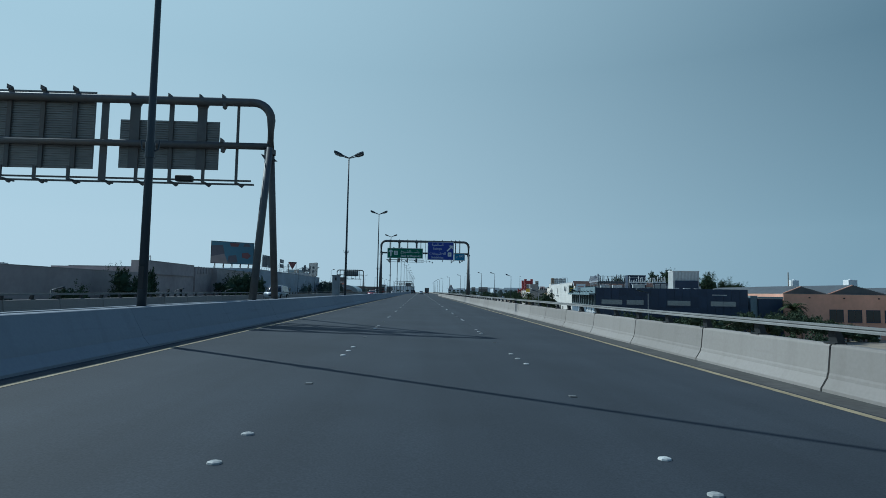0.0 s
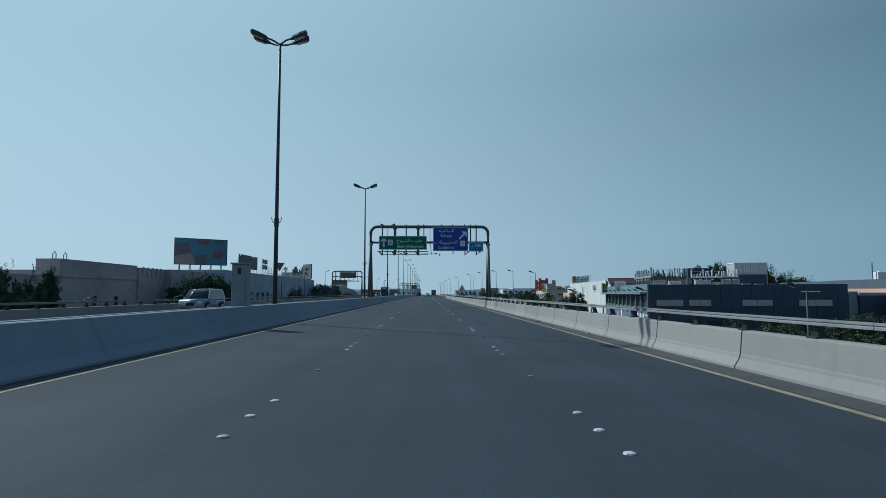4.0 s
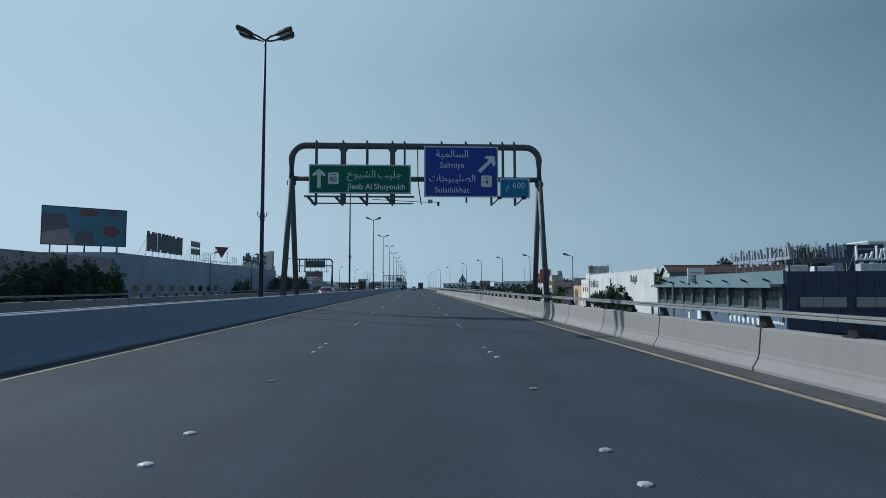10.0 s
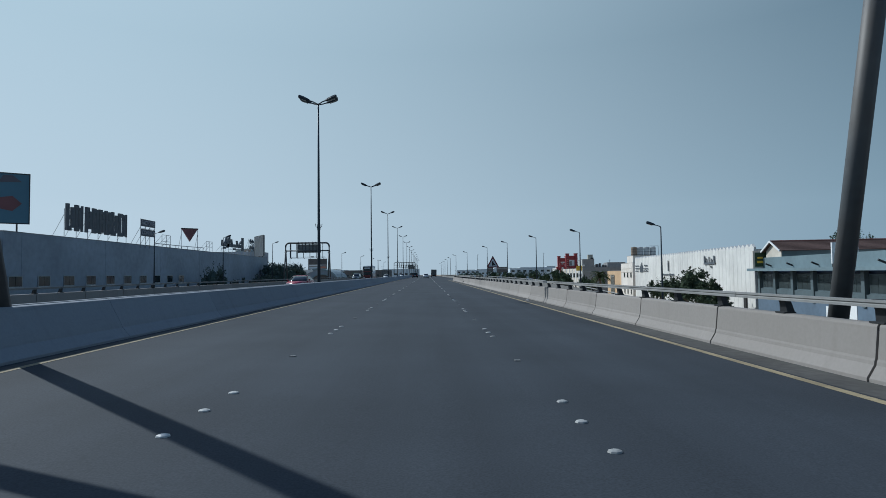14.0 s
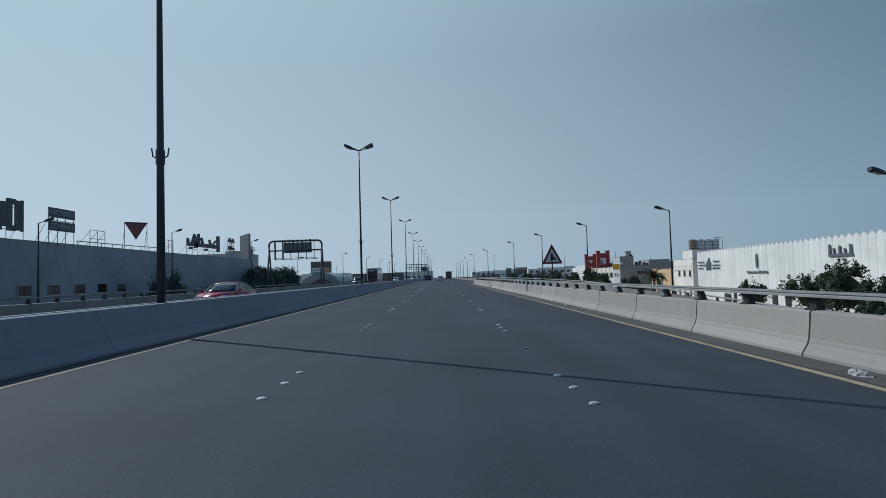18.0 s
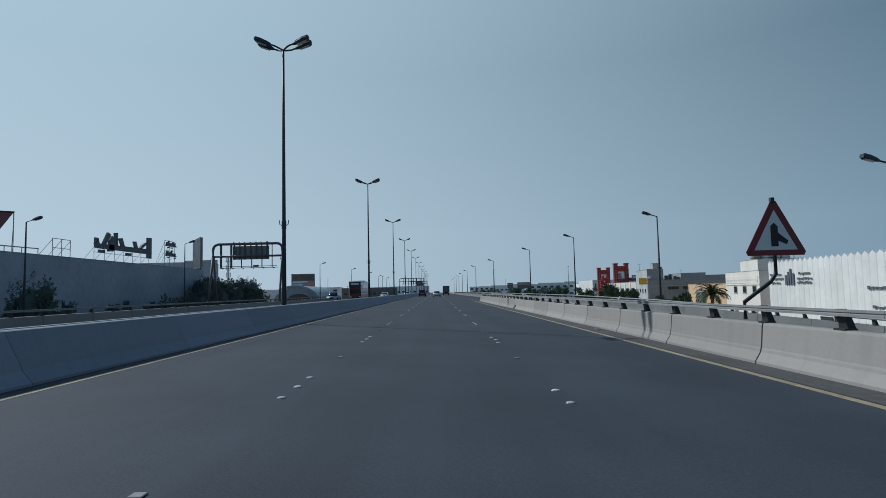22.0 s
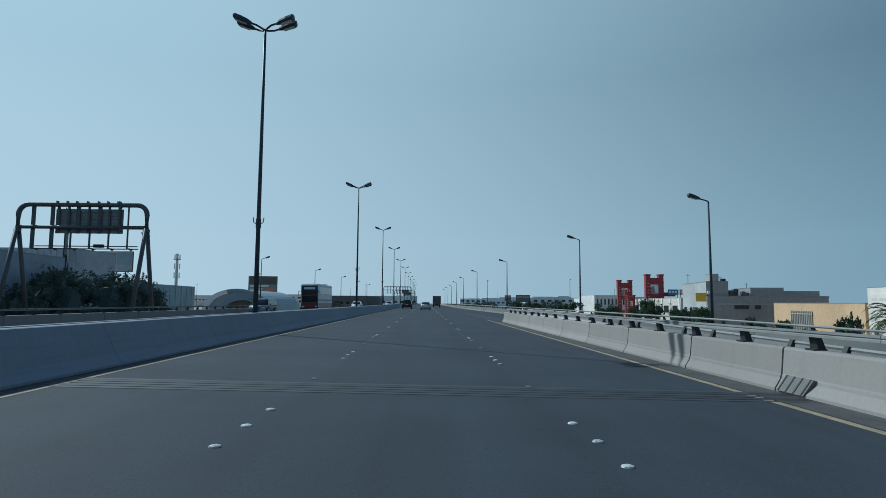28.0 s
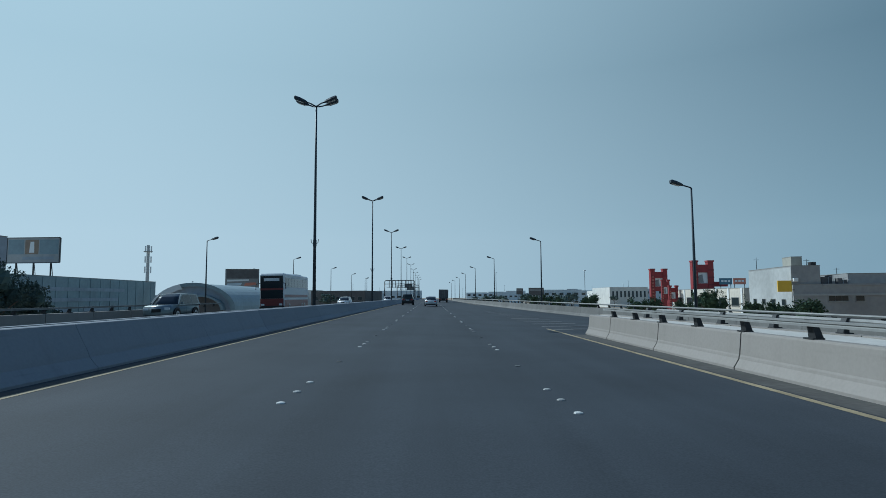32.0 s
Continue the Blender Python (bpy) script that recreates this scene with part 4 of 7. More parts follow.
FAR_B = mat("haze_pale_grey_blue", (0.58, 0.662, 0.731), 0.9, grain=0.15, scale=0.6, stain=0.2, stain_scale=0.08)
FAR_C = mat("haze_pale_cream", (0.773, 0.773, 0.745), 0.9, grain=0.15, scale=0.6, stain=0.2, stain_scale=0.08)
BARK = mat("bark", (0.166, 0.124, 0.0897), 0.9, grain=0.4, scale=6, bump=0.4)


BAY_GLASS = mat("dusty_dark_glass", (0.075, 0.095, 0.10), 0.22, 0.3, grain=0.25, scale=0.8)
REFLECT = mat("solar_glass", (0.221, 0.248, 0.269), 0.14, 0.7, grain=0.2, scale=0.8)


def leaf_material(name, c):
    m = mat(name, c, 0.9, spec=0.04)
    nt = m.node_tree
    b = nt.nodes["Principled BSDF"]
    geo = nt.nodes.new("ShaderNodeNewGeometry")
    ramp = nt.nodes.new("ShaderNodeValToRGB")
    ramp.color_ramp.elements[0].color = (*[v * 0.75 for v in c], 1)
    ramp.color_ramp.elements[1].color = (*[min(1, v * 1.2) for v in c], 1)
    nt.links.new(geo.outputs["Random Per Island"], ramp.inputs[0])
    nt.links.new(ramp.outputs[0], b.inputs["Base Color"])
    return m


LEAF = leaf_material("dark_green_leaves", (0.062, 0.092, 0.058))
LEAF_PALE = leaf_material("dusty_green_leaves", (0.08, 0.105, 0.0662))
FROND = leaf_material("palm_fronds", (0.0759, 0.0966, 0.0497))
# leaves for distant trees, with air haze worked into a paler colour
LEAF_HAZE = leaf_material("haze_paled_leaves", (0.103, 0.138, 0.124))
GROUND = -6.0
rnd = random.Random(7)


# ---- trees ----
def tree(x, y, top, radius, leaves=1500, material=None, base=GROUND, squash=1.0, name="tree", label="dusty dark green roadside tree"):
    t = thing(name, label, "tree", pose(x, y, base), group="roadside trees")
    H = top - base
    crown = max(radius * 1.3, H * 0.62) * squash
    part("trunk", T([(0, 0, 0), (0.08, 0.05, H * 0.25), (-0.05, 0.1, H * 0.5), (0.0, 0.0, H * 0.78)], 0.22, 8, 0.06), BARK, t, smooth=True)
    for k in range(5):
        a = k * 1.26 + rnd.random()
        z = H * rnd.uniform(0.3, 0.55)
        part("limb", T([(0, 0, z), (math.cos(a) * radius * 0.4, math.sin(a) * radius * 0.4, z + H * 0.12),
                        (math.cos(a) * radius * 0.75, math.sin(a) * radius * 0.75, z + H * 0.22)], 0.1, 6, 0.03), BARK, t)
    cz = H - crown / 2
    lobes = [(0, 0, cz, radius * 0.72, crown * 0.5)]
    for k in range(11):
        a, e = rnd.uniform(0, 6.28), rnd.uniform(-0.8, 1.0)
        lobes.append((math.cos(a) * radius * 0.62 * math.cos(e), math.sin(a) * radius * 0.62 * math.cos(e), cz + crown * 0.36 * math.sin(e),
                      radius * rnd.uniform(0.25, 0.45), crown * rnd.uniform(0.16, 0.28)))
    gen = np.random.default_rng(int(abs(x * 131 + y * 17 + top * 7)) % 99991)
    verts, faces = [], []
    for lx, ly, lz, lr, lh in lobes if leaves > 300 else ():   # the dense inside of each bough
        n = len(verts)
        for i in range(6):
            e = math.pi * (i / 5 - 0.5)
            for k in range(8):
                a, f = k * math.pi / 4 + i * 0.3, rnd.uniform(0.40, 0.58)
                verts.append((lx + math.cos(e) * math.cos(a) * lr * f, ly + math.cos(e) * math.sin(a) * lr * f, lz + math.sin(e) * lh * f))
        for i in range(5):
            for k in range(8):
                faces.append((n + i * 8 + k, n + i * 8 + (k + 1) % 8, n + (i + 1) * 8 + (k + 1) % 8, n + (i + 1) * 8 + k))
    # sprays of leaves shooting out of every bough
    lob = np.array(lobes)
    sprays = max(40, leaves // 8)
    own = gen.integers(0, len(lobes), sprays)
    out = gen.normal(size=(sprays, 3)) + (0, 0, 0.35)
    out /= np.linalg.norm(out, axis=1)[:, None]
    reach = gen.uniform(0.8, 1.18, sprays) + (gen.random(sprays) < 0.12) * gen.uniform(0.1, 0.35, sprays)
    count = leaves * 6
    pick = gen.integers(0, sprays, count)
    along = gen.uniform(0.25, 1.0, count) ** 0.6
    size = lob[own][:, [3, 3, 4]][pick]
    place = lob[own][:, :3][pick] + out[pick] * size * (reach[pick] * along)[:, None]
    place += gen.normal(size=(count, 3)) * size * ((1.12 - along) * 0.24)[:, None]
    u = gen.normal(size=(count, 3)) + out[pick] * 0.8
    u /= np.linalg.norm(u, axis=1)[:, None]
    v = np.cross(u, gen.normal(size=(count, 3)))
    v /= np.linalg.norm(v, axis=1)[:, None]
    ls = (gen.uniform(0.045, 0.11, count) * (0.7 + radius * 0.14))[:, None]
    quad = np.stack((place - u * ls, place + v * ls * 0.5, place + u * ls, place - v * ls * 0.5), axis=1).reshape(-1, 3)
    n = len(verts)
    verts += quad.tolist()
    faces += (np.arange(count * 4).reshape(-1, 4) + n).tolist()
    me = bpy.data.meshes.new("crown")
    me.from_pydata(verts, [], faces)
    me.materials.append(material or LEAF)
    o = part("crown", me, None, t)
    tagged(o, kind="stuff")
    return t


def palm(x, y, top, base=GROUND, spread=2.6):
    """A date palm: rising fronds that arch over and droop, each with two ranks of narrow leaflets."""
    t = thing("palm_tree", "date palm with drooping dusty fronds", "palm", pose(x, y, base), group="palms")
    H = top - base - spread * 0.78
    part("trunk", T([(0, 0, 0), (0.1, 0, H * 0.5), (0.05, 0.05, H)], 0.3, 9, 0.24), BARK, t)
    part("crown_boot", T([(0.05, 0.05, H - 0.6), (0.05, 0.05, H - 0.2), (0.05, 0.05, H + 0.15)], 0.38, 9, 0.2), BARK, t)
    r = random.Random(int(x * 10))
    for k in range(46):
        a = k * 2.399963 + r.uniform(-0.2, 0.2)
        rise = radians(r.uniform(-8, 78) if k > 12 else r.uniform(35, 85))
        L = spread * r.uniform(0.95, 1.2)
        out, up = Vector((math.cos(a), math.sin(a), 0)), Vector((0, 0, 1))
        pts, p, e = [Vector((0.05, 0.05, H))], Vector((0.05, 0.05, H)), rise
        for i in range(9):
            p = p + (out * math.cos(e) + up * math.sin(e)) * (L / 9)
            e -= 0.10 + 0.032 * i
            pts.append(p.copy())
        bm = bmesh.new()
        side = Vector((-math.sin(a), math.cos(a), 0))
        for i in range(1, 10):
            d = pts[i] - pts[i - 1]
            for sub in (0.0, 0.34, 0.67):
                q = pts[i - 1] + d * sub
                f = (i - 1 + sub) / 9
                w = spread * 0.27 * (0.35 + 1.3 * f) * (1.25 - f)
                for s in (-1, 1):
                    tip = q + side * s * w + d * 1.1 + up * r.uniform(-0.26, -0.05) * w * 1.6
                    bm.faces.new([bm.verts.new(v) for v in (q, q + d * 0.30, tip)])
        tube(bm, pts, 0.035, 4, 0.01)
        part("frond", bm, FROND, t)
    return t


# ---- buildings ----
def block(b, name, x0, y0, x1, y1, z0, z1, material, parapet=0.5):
    """A wall block with a flat roof behind its parapet."""
    t = 0.3
    part(name, B((x0, y0, z0, x1, y0 + t, z1), (x0, y1 - t, z0, x1, y1, z1), (x0, y0 + t, z0, x0 + t, y1 - t, z1), (x1 - t, y0 + t, z0, x1, y1 - t, z1)), material, b)
    part("roof", B((x0 + t, y0 + t, z1 - parapet - 0.2, x1 - t, y1 - t, z1 - parapet)), ROOF, b)
    part("coping", B((x0 - 0.04, y0 - 0.04, z1, x1 + 0.04, y0 + t + 0.02, z1 + 0.06), (x0 - 0.04, y0 + t + 0.02, z1, x0 + t + 0.02, y1, z1 + 0.06),
                     (x1 - t, y0 + t + 0.02, z1, x1 + 0.04, y1, z1 + 0.06)), CONCRETE_DARK, b)


def window(b, m, w, h, frame=None, mullions=1, glass=None):
    """A framed window set on a wall; local x along the wall, y out of it, z up."""
    fm = frame or CONCRETE_DARK
    o = part("window", B((-w / 2, -0.05, -h / 2, w / 2, 0.0, -h / 2 + 0.08), (-w / 2, -0.05, h / 2 - 0.08, w / 2, 0.0, h / 2), (-w / 2, -0.05, -h / 2 + 0.08, -w / 2 + 0.08, 0.0, h / 2 - 0.08),
                         (w / 2 - 0.08, -0.05, -h / 2 + 0.08, w / 2, 0.0, h / 2 - 0.08)), fm, b, m=m)
    n = mullions + 1
    for i in range(n):
        a, c = -w / 2 + 0.08 + (w - 0.16) * i / n, -w / 2 + 0.08 + (w - 0.16) * (i + 1) / n
        part("pane", B((a + 0.02, -0.035, -h / 2 + 0.08, c - 0.02, -0.01, h / 2 - 0.08)), glass or GLASS, o)
    part("sill", B((-w / 2 - 0.05, -0.12, -h / 2 - 0.06, w / 2 + 0.05, 0.0, -h / 2)), fm, o)
    return o


def facing(x, y, z, side):
    """Pose of a wall item whose front looks to -y, +x or -x."""
    return pose(x, y, z, 0, 0, {"-y": 0, "+x": 90, "-x": -90}[side])


def ac_unit(x, y, z, rz=0):
    u = thing("air_conditioner", "pale rooftop air conditioning unit", "air conditioner", pose(x, y, z, 0, 0, rz), group="rooftop units")
    part("casing", B((-0.6, -0.45, 0.12, 0.6, 0.45, 1.05), bevel=0.03), TANK_GREY, u)
    part("fan_grille", T([(0, 0, 1.05), (0, 0, 1.1)], 0.36, 14), BLACK, u)
    part("foot", B((-0.55, -0.4, 0, -0.45, 0.4, 0.12)), POST, u)
    part("foot", B((0.45, -0.4, 0, 0.55, 0.4, 0.12)), POST, u)
    return u


def water_tank(x, y, z, r, h, material):
    t = thing("water_tank", "cylindrical rooftop water tank", "water tank", pose(x, y, z), group="rooftop tanks")
    part("shell", T([(0, 0, 0.15), (0, 0, h * 0.33), (0, 0, h * 0.66), (0, 0, h)], r, 20), material, t, smooth=False)
    part("lid", T([(0, 0, h), (0, 0, h + 0.12)], r * 0.55, 14, r * 0.3), material, t)
    part("stand", B((-r * 0.8, -r * 0.8, 0, r * 0.8, r * 0.8, 0.15)), CONCRETE_DARK, t)
    for k in range(3):
        z1 = h * (0.25 + 0.27 * k)
        part("hoop", T([(0, 0, z1), (0, 0, z1 + 0.06)], r + 0.03, 20), POST, t)
    return t


def billboard(name, label, a, b, z0, z1, legs, cells, foot, base=CONCRETE_DARK):
    """A framed board from a to b (x, y); cells: (u0, v0, u1, v1, material) as shares of its face."""
    a, b = Vector((*a, 0)), Vector((*b, 0))
    d = (b - a)
    L = d.length
    ang = math.degrees(math.atan2(d.y, d.x))
    o = thing(name, label, "billboard", pose(a.x, a.y, 0, 0, 0, ang))
    p = part("board", B((0, 0, z0, L, 0.3, z1)), ALU, o)
    part("frame", B((-0.1, -0.08, z0 - 0.1, L + 0.1, 0.0, z0), (-0.1, -0.08, z1, L + 0.1, 0.0, z1 + 0.1), (-0.1, -0.08, z0, 0, 0, z1), (L, -0.08, z0, L + 0.1, 0, z1)), POST, p)
    for i, (pts, mm) in enumerate(cells):
        part("poster", slab([(u * L, z0 + v * (z1 - z0)) for u, v in pts], -0.02 - 0.004 * i, -0.016 - 0.004 * i), mm, p)
    for i in range(legs):
        x = L * (i + 0.5) / legs
        part("leg", B((x - 0.08, 0.06, foot, x + 0.08, 0.22, z0)), POST, o)
        part("brace", T([(x, 0.2, z0 + 0.3), (x, 1.8, foot)], 0.05, 6), POST, o)
    return o


def roof_letters(name, label, m, widths, h, material, foot, gap=0.18, seed=1, script=False):
    """Large sign shapes on a light frame; the marks are plain blocks."""
    r = random.Random(seed)
    o = thing(name, label, "roof sign", m)
    x = 0
    for wd in widths:
        if script:
            part("mark", B((x, 0, 0.0, x + wd, 0.22, h * 0.17)), material, o)
            for f in (0.04, 0.52):
                hh = h * r.uniform(0.4, 1.0)
                lean = r.uniform(-0.16, 0.2)
                part("mark", slab([(x + wd * f, h * 0.17), (x + wd * (f + 0.2), h * 0.17), (x + wd * (f + 0.19 + lean), hh), (x + wd * (f + 0.03 + lean), hh * 0.95)], 0, 0.2), material, o)
            if r.random() < 0.55:
                part("mark", B((x + wd * 0.55, 0, -h * 0.24, x + wd * 0.9, 0.22, -h * 0.1)), material, o)
            elif r.random() < 0.6:
                part("mark", slab([(x + wd * 0.6, h * 0.22), (x + wd * 0.85, h * 0.22), (x + wd * 0.8, h * r.uniform(0.4, 0.62)), (x + wd * 0.6, h * 0.5)], 0, 0.22), material, o)
        else:
            part("mark", B((x, 0, 0, x + wd * 0.34, 0.22, h)), material, o)
            if wd > 0.8:
                tall = r.uniform(0.85, 1.0)
                part("mark", B((x + wd * 0.62, 0.005, h * (1 - tall), x + wd, 0.215, h * tall)), material, o)
                for z1 in r.sample((0.0, 0.42, 0.83), 2):
                    part("mark", B((x + wd * 0.34, 0.01, h * z1, x + wd * 0.62, 0.21, h * (z1 + 0.17))), material, o)
        x += wd + gap
    for z in (0.05 * h, 0.75 * h):
        part("frame_rail", T([(0, 0.3, z), (x - gap, 0.3, z)], 0.035, 5), GALV, o)
    n = max(2, round(x / 2.2))
    for i in range(n + 1):
        xx = (x - gap) * i / n
        part("frame_post", T([(xx, 0.3, foot), (xx, 0.3, h * 0.8)], 0.035, 5), GALV, o)
        part("frame_stay", T([(xx, 0.3, h * 0.6), (xx, 1.9, foot)], 0.025, 5), GALV, o)
    return o

# ======== left of the road ========
# the brown works beside the opposite carriageway
w1 = thing("works_building", "low brown rendered works with stepped flat roofs", "building", pose(0, 0, 0))
block(w1, "wall", -75, 18, -42.0, 89.0, GROUND, 3.35, BROWN_WALL)
block(w1, "wall", -44.2, 89.0, -41.5, 106.4, GROUND, 5.3, BROWN_WALL)
block(w1, "wall", -44.2, 106.4, -41.2, 114.6, GROUND, 5.05, BROWN_WALL)
block(w1, "wall", -72, 114.6, -40.2, 137.0, GROUND, 5.1, BROWN_WALL)
for y in (96, 101):
    window(w1, facing(-41.48, y, 0.3, "+x"), 1.0, 1.6)
for y in (46, 53, 60, 67, 74):
    window(w1, facing(-41.98, y, -0.6, "+x"), 1.4, 1.2)
for k in range(6):
    window(w1, facing(-40.18, 116.5 + 3.4 * k, -0.2 + 0.3 * (k > 3), "+x"), 0.9, 1.0)
for k in range(5):
    part("pilaster", B((-41.2, 107.3 + 1.4 * k, 3.9, -41.05, 107.7 + 1.4 * k, 5.2)), BROWN_WALL, w1)
for y in (90, 92):
    part("vent_hoop", T([(-43, y, 4.8), (-43, y, 6.0), (-43, y + 0.3, 6.3), (-43, y + 0.6, 6.0), (-43, y + 0.6, 4.8)], 0.06, 6), GALV, w1)
part("back_wall", B((-72, 89.1, GROUND, -44.3, 114.5, 3.4)), BROWN_WALL, w1)
ac_unit(-46, 99, 3.4)
ac_unit(-50, 70, 2.85)
part("hatch", B((-62, 30, 2.8, -57, 36, 4.4)), BROWN_WALL, w1)

# the long grey warehouse with roof signs
w2 = thing("warehouse", "long grey rendered warehouse with small square windows", "warehouse")
block(w2, "wall", -82, 137.0, -39.9, 228.0, GROUND, 6.0, GREY_WALL, 0.35)
for k in range(10):
    window(w2, facing(-39.88, 134.4 + 4.25 * (k + 1), 1.15, "+x"), 2.0, 1.15, MID_GREY, 1)
for k in range(6):
    part("pilaster", B((-39.9, 139.5 + 15 * k, GROUND, -39.88, 139.62 + 15 * k, 5.9)), GREY_WALL, w2)
w2b = thing("stair_block", "grey rendered rooftop block above the warehouse end", "building")
block(w2b, "wall", -57.5, 238.5, -45.0, 248.0, GROUND, 8.0, GREY_WALL)
for k in range(16):
    part("cladding_rib", B((-57.2 + 0.8 * k, 238.42, GROUND, -57.05 + 0.8 * k, 238.5, 7.9)), MID_GREY, w2b)

billboard("billboard", "large billboard with blue, brown and red advertising shapes", (-49.5, 136.9), (-41.3, 142.5), 7.2, 12.3, 5,
          [([(0, 0), (1, 0), (1, 1), (0, 1)], SKY_BOARD), ([(0, 0), (0.4, 0), (0.3, 0.45), (0, 0.3)], BOARD_ROSE), ([(0, 0.3), (0.31, 0.45), (0.26, 0.85), (0, 0.8)], BOARD_PLUM),
           ([(0.38, 0.02), (0.62, 0.06), (0.58, 0.4), (0.4, 0.36)], BOARD_PLUM), ([(0.45, 0.8), (0.62, 0.8), (0.66, 0.96), (0.42, 0.96)], BOARD_RED),
           ([(0.72, 0.3), (0.86, 0.24), (0.94, 0.4), (0.86, 0.55), (0.72, 0.5)], BOARD_RED), ([(0.74, 0.82), (0.94, 0.84), (0.86, 0.97), (0.78, 0.97)], BOARD_PLUM)], 5.4)
roof_letters("roof_sign", "row of tall dark block letters on a warehouse roof frame", facing(-40.1, 147.0, 6.85, "+x"),
             (1.45, 1.1, 0.6, 1.25, 1.2, 1.2, 1.35, 1.45, 1.7, 0.5), 3.05, LETTER, -1.2, seed=4)
fs = thing("roof_sign", "two-row dark lettered company sign on a roof frame", "roof sign", facing(-39.7, 163.3, 7.0, "+x"))
for z0, z1 in ((1.68, 2.66), (0.28, 1.26)):
    part("board", B((-0.15, 0.02, z0, 4.05, 0.1, z1)), LETTER, fs, "dark sign board")
text_mesh("FACTORIES", 0.78, LETTER_PALE, pose(1.95, -0.01, 2.15, 90), fs, bold=0.02)
text_mesh("COMPANY", 0.78, LETTER_PALE, pose(1.95, -0.01, 0.75, 90), fs, bold=0.02)
for z in (0.35, 1.35, 1.7, 2.65):
    part("frame_rail", T([(-0.2, 0.12, z), (4.1, 0.12, z)], 0.04, 5), GALV, fs)
for x in (-0.1, 1.3, 2.6, 4.0):
    part("frame_post", T([(x, 0.12, -1.4), (x, 0.12, 2.7)], 0.04, 5), GALV, fs)
    part("frame_stay", T([(x, 0.12, 1.6), (x, 1.8, -1.4)], 0.03, 5), GALV, fs)
ts = thing("roof_sign", "dark red inverted triangle sign on a roof frame", "roof sign", pose(-41.1, 180.0, 7.4, 0, 0, 40))
part("board", slab([(0, 2.2), (2.6, 2.2), (1.3, 0.05)], 0, 0.35), BOARD_RED, ts)
part("rim", slab([(-0.08, 2.2), (2.68, 2.2), (2.68, 2.34), (-0.08, 2.34)], -0.04, 0.39), POST, ts)
for x in (-0.05, 2.65):
    part("frame_post", T([(x, 0.2, -1.6), (x, 0.2, 2.3)], 0.045, 5), GALV, ts)
    part("frame_stay", T([(x, 0.2, 1.4), (x, 2.0, -1.6)], 0.03, 5), GALV, ts)
sc = thing("roof_sign", "dark flowing script sign of joined strokes on a roof frame", "roof sign", facing(-40.0, 196.3, 0, "+x"))
for poly in ([(0.0, 7.6), (0.3, 7.45), (12.4, 7.5), (12.4, 8.2), (8.0, 8.15), (4.0, 8.1), (0.8, 8.05), (0.55, 8.65), (0.0, 8.7)],
             [(12.3, 6.92), (13.4, 6.92), (13.4, 9.85), (12.3, 9.8)],
             [(1.5, 8.05), (2.2, 8.05), (3.2, 9.35), (2.6, 9.55)],
             [(2.7, 7.2), (3.9, 7.3), (4.0, 9.0), (3.4, 9.2), (2.9, 8.6)],
             [(4.2, 8.1), (4.8, 8.1), (4.7, 9.7), (4.1, 9.65)],
             [(5.7, 8.1), (6.4, 8.1), (5.8, 9.15), (5.1, 9.05)],
             [(9.0, 8.15), (9.7, 8.15), (9.2, 9.0), (8.6, 8.95)],
             [(10.2, 8.15), (10.8, 8.15), (11.9, 8.75), (12.3, 9.1), (11.6, 9.05), (10.7, 8.6)]):
    part("mark", slab(poly, 0, 0.25), LETTER, sc)
for x in (0.8, 6.9):
    part("mark", B((x, 0, 6.95, x + 1.15, 0.25, 7.32)), LETTER, sc)
for z in (7.0, 8.0):
    part("frame_rail", T([(0, 0.32, z), (13.4, 0.32, z)], 0.03, 5), GALV, sc)
for k in range(7):
    part("frame_post", T([(0.2 + 2.17 * k, 0.32, 5.7), (0.2 + 2.17 * k, 0.32, 8.2)], 0.03, 5), GALV, sc)
    part("frame_stay", T([(0.2 + 2.17 * k, 0.32, 7.6), (0.2 + 2.17 * k, 1.9, 5.7)], 0.025, 5), GALV, sc)
rr = thing("roof_rail", "low pipe rail along the warehouse roof edge", "rail", facing(-39.95, 168.0, 6.0, "+x"))
part("rail", T([(0, 0, 0.45), (9, 0, 0.5), (18.4, 0, 0.62)], 0.06, 6), GALV, rr)
for k in range(9):
    part("rail_post", T([(0.1 + 2.28 * k, 0, 0.0), (0.1 + 2.28 * k, 0, 0.46 + 0.008 * k * 2.28)], 0.04, 5), GALV, rr)
for yy, zz in ((171.5, 6.0), (189.5, 6.0)):
    fr = thing("roof_scaffold", "empty galvanised sign frame on the warehouse roof", "frame", facing(-40.6, yy, zz, "+x"), group="empty roof frames")
    for x in (0, 1.5, 3.0):
        part("frame_post", T([(x, 0, -0.4), (x, 0, 2.0)], 0.04, 5), GALV, fr)
        part("frame_stay", T([(x, 0, 1.9), (x, 2.0, -0.4)], 0.03, 5), GALV, fr)
    for z in (1.0, 2.0):
        part("frame_rail", T([(0, 0, z), (3, 0, z)], 0.04, 5), GALV, fr)
for k in (0, 1):
    roof_letters("roof_sign", "small two-row script sign on a mast frame", facing(-40.0, 214.2, 7.6 + 1.5 * k, "+x"), (1.1, 1.0, 1.1), 1.1, LETTER, -1.9 - 1.5 * k, gap=0.05, seed=12 + k, script=True)
bf = billboard("billboard", "tall ribbed back of a billboard on steel struts", (-45.8, 237.5), (-41.4, 230.2), 6.6, 11.9, 3, [([(0, 0), (1, 0), (1, 1), (0, 1)], MID_GREY)], GROUND)
